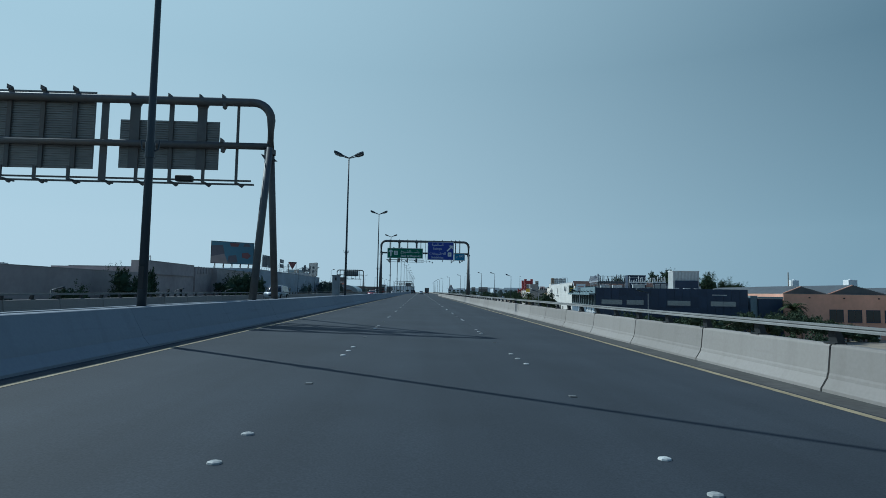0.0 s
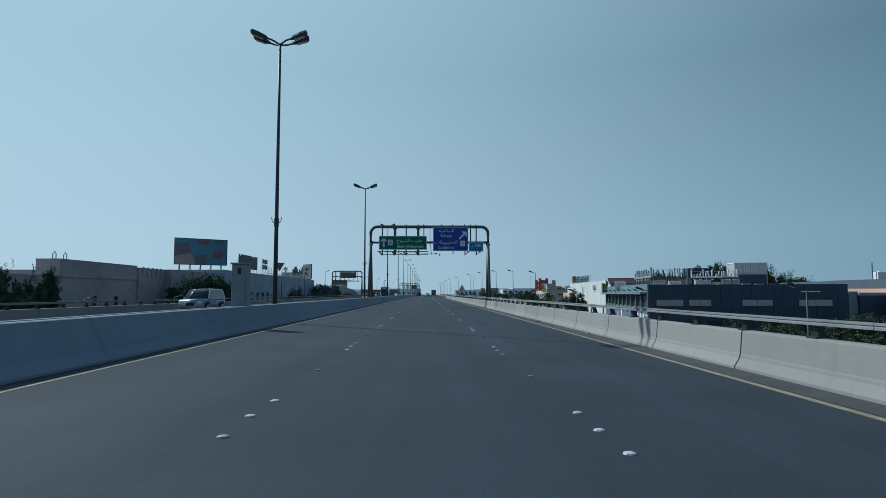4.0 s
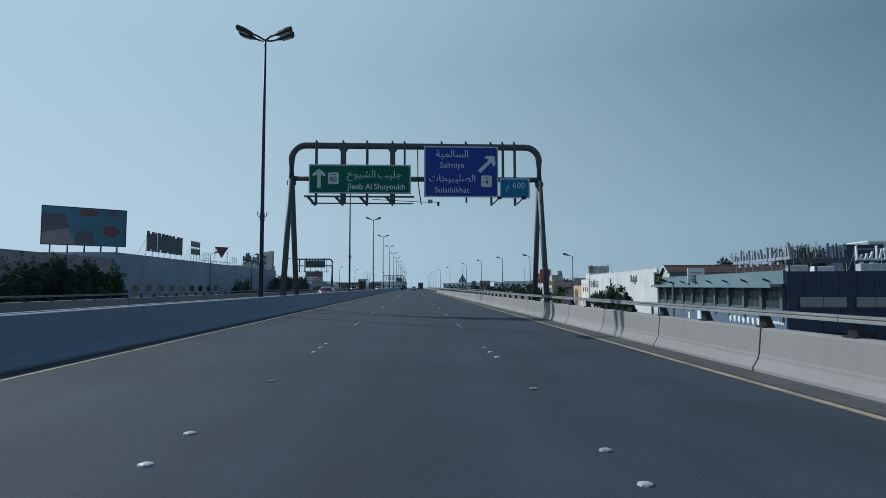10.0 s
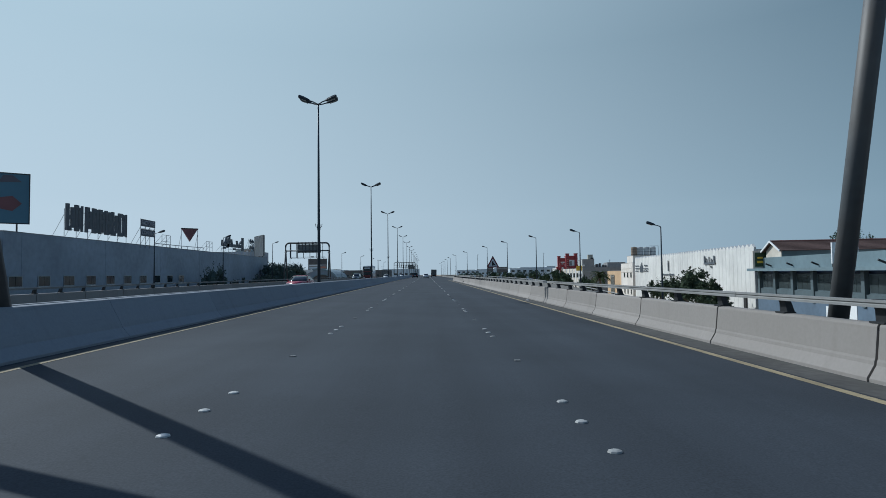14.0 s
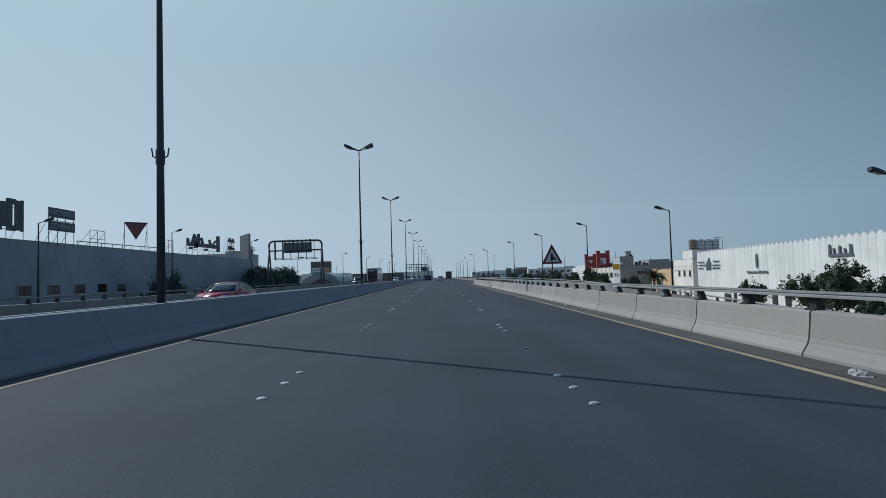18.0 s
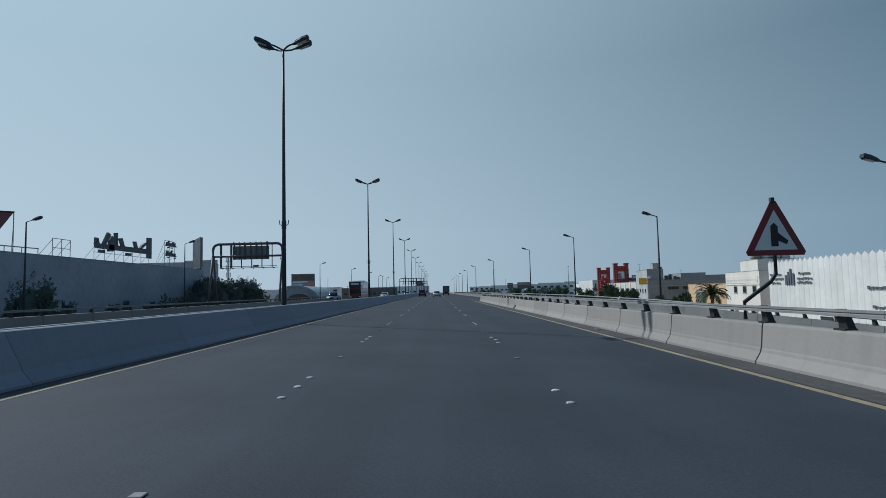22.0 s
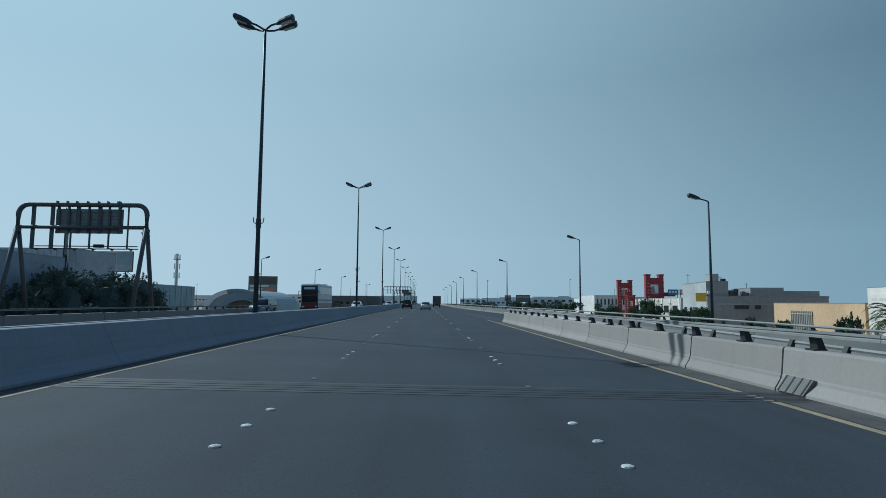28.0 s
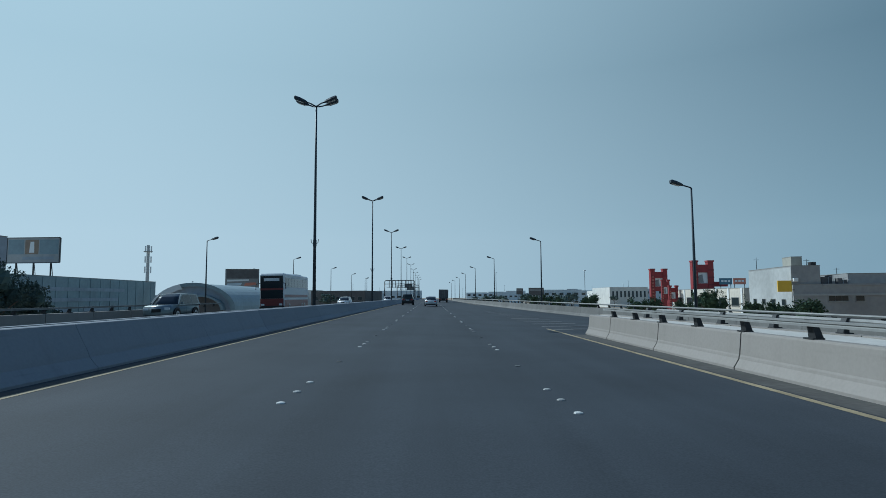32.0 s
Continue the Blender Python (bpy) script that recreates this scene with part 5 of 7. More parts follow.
for k in range(16):
    part("rib", B((0.25 + 0.52 * k, -0.1, 6.7, 0.32 + 0.52 * k, -0.03, 11.8)), GALV, bf)

CABINET = mat("grey_cabinet_paint", (0.27, 0.30, 0.33), 0.6, grain=0.2, scale=3, stain=0.35, stain_scale=1.0)
cab = thing("median_cabinet", "grey steel equipment cabinet with a flat cap on the median", "cabinet", pose(-6.72, 43.65, 0.86))
part("body", B((-0.27, -0.22, 0, 0.27, 0.22, 1.55), bevel=0.015), CABINET, cab)
part("cap", B((-0.31, -0.26, 1.55, 0.31, 0.26, 1.61)), CABINET, cab)
part("vent", B((-0.06, -0.235, 1.2, 0.06, -0.215, 1.42)), BLACK, cab)
part("door", B((-0.22, -0.235, 0.1, 0.22, -0.22, 1.0)), CABINET, cab)

# trees and shrubs along the left; past y 170 their leaf colour is paled for haze
for x, y, top, r in ((-37.5, 64, 1.6, 3.0), (-38, 76, 2.2, 3.2), (-38.5, 81, 4.0, 2.2), (-37, 113, 4.2, 3.4), (-37, 118, 4.9, 3.6), (-36.5, 123, 4.6, 3.4), (-36.5, 128, 3.8, 3.0),
                     (-35.5, 178.8, 3.9, 2.3), (-36, 184.5, 1.0, 1.9), (-36, 194, 1.2, 1.8), (-35, 199, 1.0, 1.9), (-35, 203.5, 1.3, 2.0)):
    tree(x, y, top, r, 1300, LEAF_HAZE if y > 170 else LEAF)
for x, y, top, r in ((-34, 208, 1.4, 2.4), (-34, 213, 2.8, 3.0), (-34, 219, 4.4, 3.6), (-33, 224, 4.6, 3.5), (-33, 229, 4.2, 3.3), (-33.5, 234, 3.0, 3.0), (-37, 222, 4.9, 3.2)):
    tree(x, y, top, r, 1700, LEAF_HAZE)

billboard("billboard", "wide billboard with two pale panels and a dark centre picture", (-61.8, 271.4), (-53.9, 270.8), 6.7, 10.3, 3,
          [([(0, 0), (1, 0), (1, 1), (0, 1)], MID_GREY), ([(0.02, 0.34), (0.32, 0.34), (0.32, 0.93), (0.02, 0.93)], TEAL_GREY), ([(0.34, 0.34), (0.6, 0.34), (0.6, 0.93), (0.34, 0.93)], TANK_BROWN),
           ([(0.62, 0.34), (0.98, 0.34), (0.98, 0.93), (0.62, 0.93)], TEAL_GREY), ([(0.42, 0.4), (0.52, 0.4), (0.51, 0.85), (0.44, 0.85)], BADGE),
           ([(0.3, 0.12), (0.9, 0.12), (0.9, 0.24), (0.3, 0.24)], GREY_WALL)], -2)
w3 = thing("factory_hall", "pale blue-grey sheet clad hall with rows of dark lettering bars", "building")
block(w3, "wall", -95, 256, -55, 303, GROUND, 4.7, TEAL_GREY, 0.3)
for k in range(16):
    part("cladding_rib", B((-55.0, 257.5 + 2.9 * k, GROUND, -54.93, 257.7 + 2.9 * k, 4.6)), TEAL_GREY, w3)
for z, y0, y1 in ((2.6, 266, 291), (1.0, 266, 289), (-0.6, 266, 275), (-0.6, 279, 286)):
    part("lettering_bar", B((-54.92, y0, z, -54.86, y1, z + 0.55)), GREY_WALL, w3)
w4 = thing("arched_hall", "pale barrel-roofed hall, gable rim white on its left part, dark arched front", "building", pose(-35.6, 274, -0.5))
n = 20
arc = [(6.3 * math.cos(math.pi * k / n), 4.1 * math.sin(math.pi * k / n)) for k in range(n + 1)]
part("barrel_roof", extrude(arc + [(x * 0.96, z * 0.95 - 0.02) for x, z in reversed(arc)], 0, 26), TEAL_GREY, w4)
for k in range(n):
    # left rim segments are white and deeper, the others blue-grey
    white = k > 11
    (xa, za), (xb, zb) = arc[k], arc[k + 1]
    f = 0.84 if white else 0.9
    part("gable_rim", extrude([(xa * 1.02, za * 1.03), (xb * 1.02, zb * 1.03), (xb * f, zb * f), (xa * f, za * f)], -0.5, 0.0), BADGE if white else TEAL_GREY, w4)
part("gable_wall", slab([(x * 0.93, z * 0.92) for x, z in arc] + [(-5.7, -5.5), (5.7, -5.5)], 0.05, 0.3), GREY_WALL, w4)
inner = [(1.2 + 3.2 * math.cos(math.pi * k / n), 0.1 + 2.0 * math.sin(math.pi * k / n)) for k in range(n + 1)]
part("arched_front", slab(inner + [(-2.0, -5.5), (4.4, -5.5)], -0.04, 0.05), SHED, w4, "dark arched glazed front")
part("front_hood", extrude(inner + [(1.2 + (x - 1.2) * 1.12, z * 1.12) for x, z in reversed(inner)], -1.2, 0.0), TEAL_GREY, w4)
part("side_wall", B((-6.15, 0.3, -5.5, -5.9, 26, 0.3)), TEAL_GREY, w4)
part("side_wall", B((5.9, 0.3, -5.5, 6.15, 26, 0.3)), TEAL_GREY, w4)
billboard("billboard", "grey billboard with a dark upper half and white stripes on posts", (-49.8, 327.9), (-42.2, 329.2), 3.7, 8.4, 2,
          [([(0, 0), (1, 0), (1, 1), (0, 1)], OFFICE), ([(0.02, 0.52), (0.98, 0.52), (0.98, 0.97), (0.02, 0.97)], SHED), ([(0.04, 0.36), (0.7, 0.40), (0.7, 0.48), (0.04, 0.46)], BADGE),
           ([(0.04, 0.1), (0.45, 0.16), (0.5, 0.3), (0.04, 0.26)], FAR_A), ([(0.55, 0.12), (0.95, 0.2), (0.9, 0.32), (0.6, 0.3)], CORAL)], -3)
mast = thing("antenna_mast", "pale telecom mast with stacked antennas", "mast", pose(-79.9, 351, GROUND))
part("shaft", T([(0, 0, 0), (0, 0, 10), (0, 0, 22.5)], 0.55, 12, 0.4), TANK_GREY, mast)
for k in range(9):
    a = k * 2.1
    part("antenna", B((math.cos(a) * 0.85 - 0.14, math.sin(a) * 0.85 - 0.12, 14.6 + (k // 3) * 2.9, math.cos(a) * 0.85 + 0.14, math.sin(a) * 0.85 + 0.12, 16.4 + (k // 3) * 2.9)), BADGE, mast)
part("platform", T([(0, 0, 20.6), (0, 0, 20.75)], 1.2, 12), GALV, mast)

# ======== right of the road ========
# navy showroom with a blue-grey side along the road
ORI = pose(32.07, 105.5, GROUND, 0, 0, -9.15)
sh = thing("showroom", "navy clad showroom with a blue-grey side, canopy and window bays", "building", ORI)
block(sh, "core_wall", 0.2, 0.2, 26.6, 42, 0, 8.5, NAVY, 0.6)
for i in range(19):                      # cladding sheets of the end wall
    for j in range(4):
        z0 = (0.0, 2.6, 5.2, 7.2)[j]
        z1 = (2.58, 5.18, 7.18, 8.6)[j]
        part("panel", B((1.4 * i + 0.01, 0.1, z0, 1.4 * i + 1.38, 0.2, z1)), NAVY, sh)
for x0, x1 in ((0.9, 4.8), (5.4, 8.6), (12.6, 16.8), (20.1, 24.6)):
    window(sh, pose((x0 + x1) / 2, 0.09, 5.97), x1 - x0, 1.02, NAVY, 1, REFLECT)
for x0 in (1.0, 8.0, 15.0):
    part("lower_glazing", B((x0, 0.05, 2.2, x0 + 6, 0.09, 3.4)), GLASS, sh)
part("fascia", B((-0.15, 0.4, 7.5, 0.15, 42, 8.7)), FASCIA, sh)
part("canopy", B((-1.1, 0.6, 7.25, -0.15, 42.2, 7.45)), FASCIA, sh)
part("canopy_edge", B((-1.16, 0.6, 7.2, -1.1, 42.2, 7.5)), FASCIA, sh)
for k in range(8):
    part("canopy_spot", T([(-0.2, 3 + 5 * k, 7.75), (-0.75, 3 + 5 * k, 8.0)], 0.09, 7), POST, sh)
part("sill_band", B((-0.12, 0.2, 4.7, 0.18, 42, 5.25)), BAY, sh)
part("base_band", B((-0.1, 0.2, 0, 0.18, 42, 4.68)), BLUE_WALL, sh)
for k in range(11):
    y = 0.6 + 4.05 * k
    part("pilaster", B((-0.22, y, 4.2, 0.15, y + 0.5, 7.2)), BAY, sh)
    if k < 10:
        window(sh, facing(0.14, y + 2.27, 6.1, "-x"), 3.3, 1.6, BAY, 2, BAY_GLASS)
shield = [(-0.27, 0.33), (0.27, 0.33), (0.27, -0.05), (0.18, -0.25), (0, -0.36), (-0.18, -0.25), (-0.27, -0.05)]
for k in range(9):
    part("badge", slab(shield, -0.02, 0.0), BADGE, sh, m=facing(-0.11, 3.6 + 1.13 * k, 3.95, "-x"))
for k in range(6):
    part("badge", slab(plate_outline(0.52, 0.6, 0.22), -0.02, 0.0), BADGE, sh, m=facing(-0.11, 0.75 + 0.82 * k, 3.15, "-x"))
for y0, y1, z in ((6.0, 8.6, 3.2), (9.2, 12.4, 3.2), (0.6, 2.8, 4.0)):
    for j in range(5):
        w = (y1 - y0) / 5
        part("lettering_bar", B((-0.13, y0 + w * j, z, -0.11, y0 + w * (j + 0.78), z + (0.22, 0.17, 0.25, 0.19, 0.22)[j])), BADGE, sh)
part("poster_white", B((-0.14, 22.2, 2.9, -0.1, 23.4, 4.3)), BADGE, sh)
part("poster_white", B((-0.14, 26.4, 2.9, -0.1, 27.0, 4.0)), BADGE, sh)
# tiled attic roof across the rear, its pale gable to the road
for ya, za, yb, zb in ((35.4, 9.35, 37.7, 10.4), (37.7, 10.4, 40.0, 9.35)):
    slope = bmesh.new()
    n = 8
    for k in range(n):                   # courses of tiles, each lapping the one below
        f0, f1 = k / n, (k + 1) / n
        u0, u1 = (f0, f1) if ya < 37 else (1 - f0, 1 - f1)
        y0, y1 = ya + (yb - ya) * u0, ya + (yb - ya) * u1
        z0, z1 = za + (zb - za) * u0, za + (zb - za) * u1
        vs = [slope.verts.new(v) for v in ((-0.35, y0, z0 + 0.05), (20.0, y0, z0 + 0.05), (20.0, y1, z1 + 0.01), (-0.35, y1, z1 + 0.01),
                                           (-0.35, y0, z0 - 0.05), (20.0, y0, z0 - 0.05), (20.0, y1, z1 - 0.09), (-0.35, y1, z1 - 0.09))]
        for q in ((0, 1, 2, 3), (4, 7, 6, 5), (0, 4, 5, 1), (3, 2, 6, 7), (0, 3, 7, 4), (1, 5, 6, 2)):
            slope.faces.new([vs[i] for i in q])
    bmesh.ops.recalc_face_normals(slope, faces=slope.faces)
    part("tile_slope", slope, RUST_ROOF, sh, "brown tiled roof slope")
part("ridge_tile", T([(-0.35, 37.7, 10.42), (20.0, 37.7, 10.42)], 0.11, 7), RIDGE, sh, "reddish ridge tiles")
part("attic_wall", B((0.0, 35.8, 8.4, 19.6, 36.1, 9.4), (0.0, 39.3, 8.4, 19.6, 39.6, 9.4)), FASCIA, sh)
part("gable", slab([(-1.9, 8.5), (1.9, 8.5), (1.9, 9.4), (0, 10.28), (-1.9, 9.4)], 0, 0.15), CREAM, sh, "pale rendered gable", m=pose(-0.02, 37.7, 0, 0, 0, -90))
for sgn_ in (-1, 1):
    part("bargeboard", slab([(sgn_ * 2.35, 9.22), (sgn_ * 2.35, 9.42), (0, 10.5), (0, 10.3)], 0, 0.08), BADGE, sh, "white bargeboard", m=pose(-0.44, 37.7, 0, 0, 0, -90))
part("plant_room", B((6.3, 3.0, 7.9, 9.6, 6, 11.05)), NAVY, sh)
part("parapet_box", B((20.0, 22.0, 7.9, 24.8, 26.0, 10.6)), NAVY, sh)
lv = thing("louvre_enclosure", "pale ribbed rooftop plant enclosure", "plant enclosure", ORI @ pose(19.6, 22.4, 7.9))
part("frame", B((0, 0, 0, 5.5, 4, 4.75)), MID_GREY, lv)
for k in range(18):
    part("louvre", B((0.06 + 0.302 * k, -0.07, 2.7, 0.23 + 0.302 * k, 0.0, 4.7)), TANK_GREY, lv)
part("rim", B((-0.08, -0.1, 4.75, 5.58, 4.1, 4.88)), BADGE, lv)
roof_letters("roof_sign", "dark script letters standing along the showroom roof", ORI @ pose(0.5, 1.0, 9.55), (0.7, 0.5, 0.8, 0.6, 0.7, 0.5, 0.6), 1.6, LETTER, -1.55, gap=0.1, seed=21, script=True)
roof_letters("roof_sign", "white script letters on the showroom roof", ORI @ pose(6.2, 1.0, 9.55), (0.6, 0.8, 0.6, 0.9, 0.7, 0.7, 0.8, 0.7), 1.3, BADGE, -1.55, gap=0.1, seed=22, script=True)
roof_letters("roof_sign", "pale script letters standing along the showroom side", ORI @ pose(0.4, 0.3, 9.65, 0, 0, 90) @ Matrix.Scale(-1, 4, (0, 1, 0)), (1.3, 1.1, 1.5, 1.0, 1.4, 1.2, 1.2, 1.5, 1.1), 1.6, LETTER_PALE, -1.7, gap=0.15, seed=23, script=True)
bx = thing("shop_sign", "white square shop sign above the canopy", "shop sign", pose(34.85, 129.2, 1.8, 0, 0, -14))
part("board", B((0, 0, 0, 2.0, 0.2, 1.8)), BADGE, bx)
for z, x0, x1 in ((1.2, 0.3, 1.7), (0.75, 0.5, 1.5), (0.35, 0.4, 1.3)):
    part("lettering_bar", B((x0, -0.02, z, x1, 0, z + 0.13)), CORAL, bx)
part("bracket", B((0.1, 0.2, -0.6, 0.25, 0.35, 1.2)), POST, bx)
part("bracket", B((1.75, 0.2, -0.6, 1.9, 0.35, 1.2)), POST, bx)
gs = thing("shop_sign", "dark green sign with gold lettering bars in a pale frame", "shop sign", pose(37.3, 145.4, 1.5, 0, 0, -14))
part("frame", B((0, 0, 0, 2.4, 0.25, 2.0)), CREAM, gs)
part("board", B((0.2, -0.03, 0.2, 2.2, 0.0, 1.8)), mat("sign_dark_green", (0.0276, 0.0621, 0.0276), 0.5, grain=0.2), gs)
for x0, x1, z0, z1 in ((1.7, 2.0, 0.6, 1.4), (1.2, 1.55, 0.6, 1.1), (0.45, 1.0, 1.1, 1.3), (0.4, 1.05, 0.6, 0.85)):
    part("lettering_bar", B((x0, -0.05, z0, x1, -0.03, z1)), AMBER, gs)
part("bracket", B((0.3, 0.25, -0.4, 0.5, 0.5, 1.4)), POST, gs)
part("bracket", B((1.9, 0.25, -0.4, 2.1, 0.5, 1.4)), POST, gs)
for k in range(9):
    p = ORI @ Vector((3 + 2.7 * k, 9 + (k * 7) % 5, 7.75))
    ac_unit(p.x, p.y, p.z, -9)

# white saw-topped warehouse
WO = pose(38.9, 147.9, GROUND, 0, 0, -7.45)
wh = thing("white_warehouse", "long white warehouse of folded sheet panels with a pointed crest", "warehouse", WO)
block(wh, "core_wall", 0.3, 0, 32, 61.2, 0, 9.7, WHITE_WALL, 0.4)
fold = bmesh.new()
pw = 1.224
rows = []
for y, x in ((0, 0.0), (0.16, -0.05), (pw * 0.5, -0.06), (pw - 0.16, -0.05), (pw, 0.0)):
    top = 10.05 + (0.40 if abs(y - pw / 2) < 0.1 else (0.1 if 0.1 < y < pw - 0.1 else 0.0))
    rows.append((fold.verts.new((x, y, 0)), fold.verts.new((x, y, top)), fold.verts.new((0.25, y, top)), fold.verts.new((0.25, y, 0))))
for a, b in zip(rows, rows[1:]):
    fold.faces.new((a[0], b[0], b[1], a[1]))
    fold.faces.new((a[1], b[1], b[2], a[2]))
    fold.faces.new((a[2], b[2], b[3], a[3]))
fold.faces.new((rows[0][0], rows[0][1], rows[0][2], rows[0][3]))
fold.faces.new((rows[-1][0], rows[-1][1], rows[-1][2], rows[-1][3]))
fm = mesh_of("panel", fold, WHITE_WALL)
for k in range(50):
    part("panel", fm, WHITE_WALL, wh, m=pose(0, pw * k, 0))
def wall_text(y0, y1, z, h, seed):
    """One row of unreadable lettering on the white wall, as plain bars."""
    r, y = random.Random(seed), y0
    while y < y1 - 0.15:
        w = min(r.uniform(0.25, 0.8), y1 - y)
        part("lettering_bar", B((-0.2, y, z + h * r.uniform(0, 0.15), -0.15, y + w, z + h * r.uniform(0.6, 1.0))), LETTER, wh)
        y += w + r.uniform(0.08, 0.2)


for k, (z, h, a, b) in enumerate(((8.35, 0.42, 49.6, 52.6), (7.75, 0.30, 49.2, 53.0), (7.25, 0.34, 49.4, 52.9), (8.35, 0.34, 57.0, 60.4), (7.8, 0.3, 56.6, 60.5), (7.25, 0.34, 57.6, 60.4), (6.5, 0.42, 31.6, 38.4), (4.6, 0.35, 35.5, 38.0))):
    wall_text(a, b, z, h, 40 + k)
for y, z, w, h in ((53.6, 7.1, 0.5, 1.5), (54.3, 7.1, 0.4, 2.1), (54.9, 7.1, 0.4, 1.7), (55.5, 7.1, 0.5, 1.3), (34.6, 7.3, 0.6, 1.5), (34.75, 8.8, 0.35, 0.4),
                   (12.2, 8.2, 4.4, 0.3), (12.4, 8.5, 0.35, 0.9), (13.4, 8.5, 0.3, 0.5), (14.3, 8.5, 0.35, 0.8), (15.4, 8.5, 0.3, 0.6), (16.2, 8.5, 0.35, 1.0), (13.6, 7.75, 0.5, 0.25)):
    part("lettering_bar", B((-0.2, y, z, -0.15, y + w, z + h)), LETTER, wh)
for y, w, z0, z1 in ((45.2, 2.6, 1.2, 3.4), (43.0, 0.9, 0.0, 4.0), (38.6, 2.2, 1.0, 3.0), (29.3, 1.3, 0.0, 4.0), (25.8, 1.2, 0.0, 4.0), (19.5, 1.2, 0.0, 3.8)):
    part("doorway", B((-0.18, y, z0, -0.145, y + w, z1)), BLACK, wh)
part("side_door", B((-0.2, 2.2, 2.6, -0.145, 3.0, 4.6)), BLACK, wh)

# cream building with tanks
CO = pose(47.3, 209.9, GROUND, 0, 0, -8.5)
cb = thing("cream_building", "cream rendered building with small windows and a stair tower", "building", CO)
block(cb, "wall", 0, 2.7, 24, 17.0, 0, 9.3, CREAM_PALE, 0.4)
block(cb, "tower_wall", 0.4, 4.0, 6.8, 11.0, 8.9, 11.0, CREAM_PALE, 0.3)
part("name_band", B((-0.06, 3.4, 7.5, 0.0, 16.6, 8.6)), CREAM_PALE, cb)
for k in range(12):
    part("lettering_bar", B((-0.08, 3.8 + 1.05 * k, 7.85, -0.06, 4.6 + 1.05 * k, 8.1)), CREAM, cb)
for k in range(3):
    for z in (6.5, 2.6):
        window(cb, facing(0.0, 4.65 + 3.9 * k, z, "-x"), 1.5, 1.15, TAN_GREY, 1)
        part("window_hood", B((-0.1, 3.75 + 3.9 * k, z + 0.68, 0.0, 5.55 + 3.9 * k, z + 0.78)), CREAM_PALE, cb)
part("string_course", B((-0.1, 2.7, 7.2, 0.0, 17.0, 7.35)), CREAM_PALE, cb)
window(cb, pose(4, 2.69, 6.0), 1.1, 1.4)
for k, (mm, r) in enumerate(((TANK_BROWN, 0.7), (TANK_GREY, 0.66), (TANK_GREY, 0.66), (TANK_GREY, 0.68))):
    p = CO @ Vector((1.3 + 1.42 * k, 7.0, 10.7))
    water_tank(p.x, p.y, p.z, r, 2.35, mm)
fr = thing("roof_frame", "thin steel frame beside the rooftop tanks", "frame", CO @ pose(6.0, 7.0, 10.7))
for x in (0, 1.4):
    part("frame_post", T([(x * 0.6, 0, 0), (x * 0.6, 0, 2.6)], 0.05, 5), GALV, fr)
part("frame_rail", T([(-1.2, 0, 2.6), (0.84, 0, 2.6)], 0.05, 5), GALV, fr)

# tan shed, grey offices, yellow board
tb = thing("tan_building", "low flat tan rendered building with a dark gate", "building", pose(52.0, 236.5, GROUND, 0, 0, -8))
block(tb, "wall", 0, -8.0, 24, 15.0, 0, 7.55, TAN, 0.3)
part("gate", B((-0.06, 3.6, 0, 0.0, 9.6, 6.3)), SHED, tb, "dark barred gate")
for k in range(13):
    part("gate_bar", B((-0.12, 3.6 + 0.48 * k, 0, -0.06, 3.72 + 0.48 * k, 6.5)), TAN_GREY, tb)
part("gate_rail", B((-0.14, 3.5, 6.0, -0.12, 9.7, 6.15)), TAN_GREY, tb)
gb = thing("office_building", "grey stepped office building with a few ribbon windows", "building", pose(50.4, 265.0, GROUND, 0, 0, -10))
block(gb, "wall", 0, 0, 20.0, 16.4, 0, 8.8, OFFICE, 0.4)
block(gb, "upper_wall", 0.0, 0.3, 3.7, 16.3, 8.4, 11.4, OFFICE, 0.3)
block(gb, "stair_wall", 2.4, 6.0, 3.9, 9.0, 11.1, 13.0, TAN_GREY, 0.2)
block(gb, "roof_step", 8.0, 2.0, 13.6, 12.0, 8.4, 10.3, OFFICE, 0.2)
block(gb, "roof_step", 13.6, 2.0, 19.5, 12.0, 8.4, 9.7, OFFICE, 0.2)
# pale side wall; its colour also carries the brightness of the sunlit face
part("side_render", B((-0.06, 0.3, 0.0, 0.0, 16.2, 11.2)), MID_GREY, gb, "pale side wall render, lightened further for the sun on it")
part("ledge", B((-0.12, -0.14, 7.25, 19.9, 0.0, 7.5)), MID_GREY, gb)
part("cornice", B((3.75, -0.1, 8.6, 20.05, 0.0, 8.8)), OFFICE, gb)
for k in range(4):
    window(gb, facing(-0.06, 3.0 + 3.6 * k, 6.3, "-x"), 1.5, 1.0, CONCRETE_DARK, 1)
window(gb, pose(5.7, -0.01, 6.85), 2.6, 0.85, CONCRETE_DARK, 2)
window(gb, pose(8.4, -0.01, 6.85), 1.2, 0.85, CONCRETE_DARK, 0)
for x, y, w, h in ((4.2, 1.2, 0.8, 1.5), (5.3, 1.8, 0.6, 1.8), (6.2, 1.0, 0.6, 1.3), (6.9, 1.6, 0.8, 1.1)):
    part("roof_plant", B((x, y, 8.35, x + w, y + 0.8, 8.35 + h), bevel=0.03), SHED, gb, "dark roof plant housing")
    part("roof_pipe", T([(x + w + 0.1, y, 8.2), (x + w + 0.1, y, 8.3 + h), (x + w + 0.5, y, 8.4 + h)], 0.05, 6), GALV, gb)
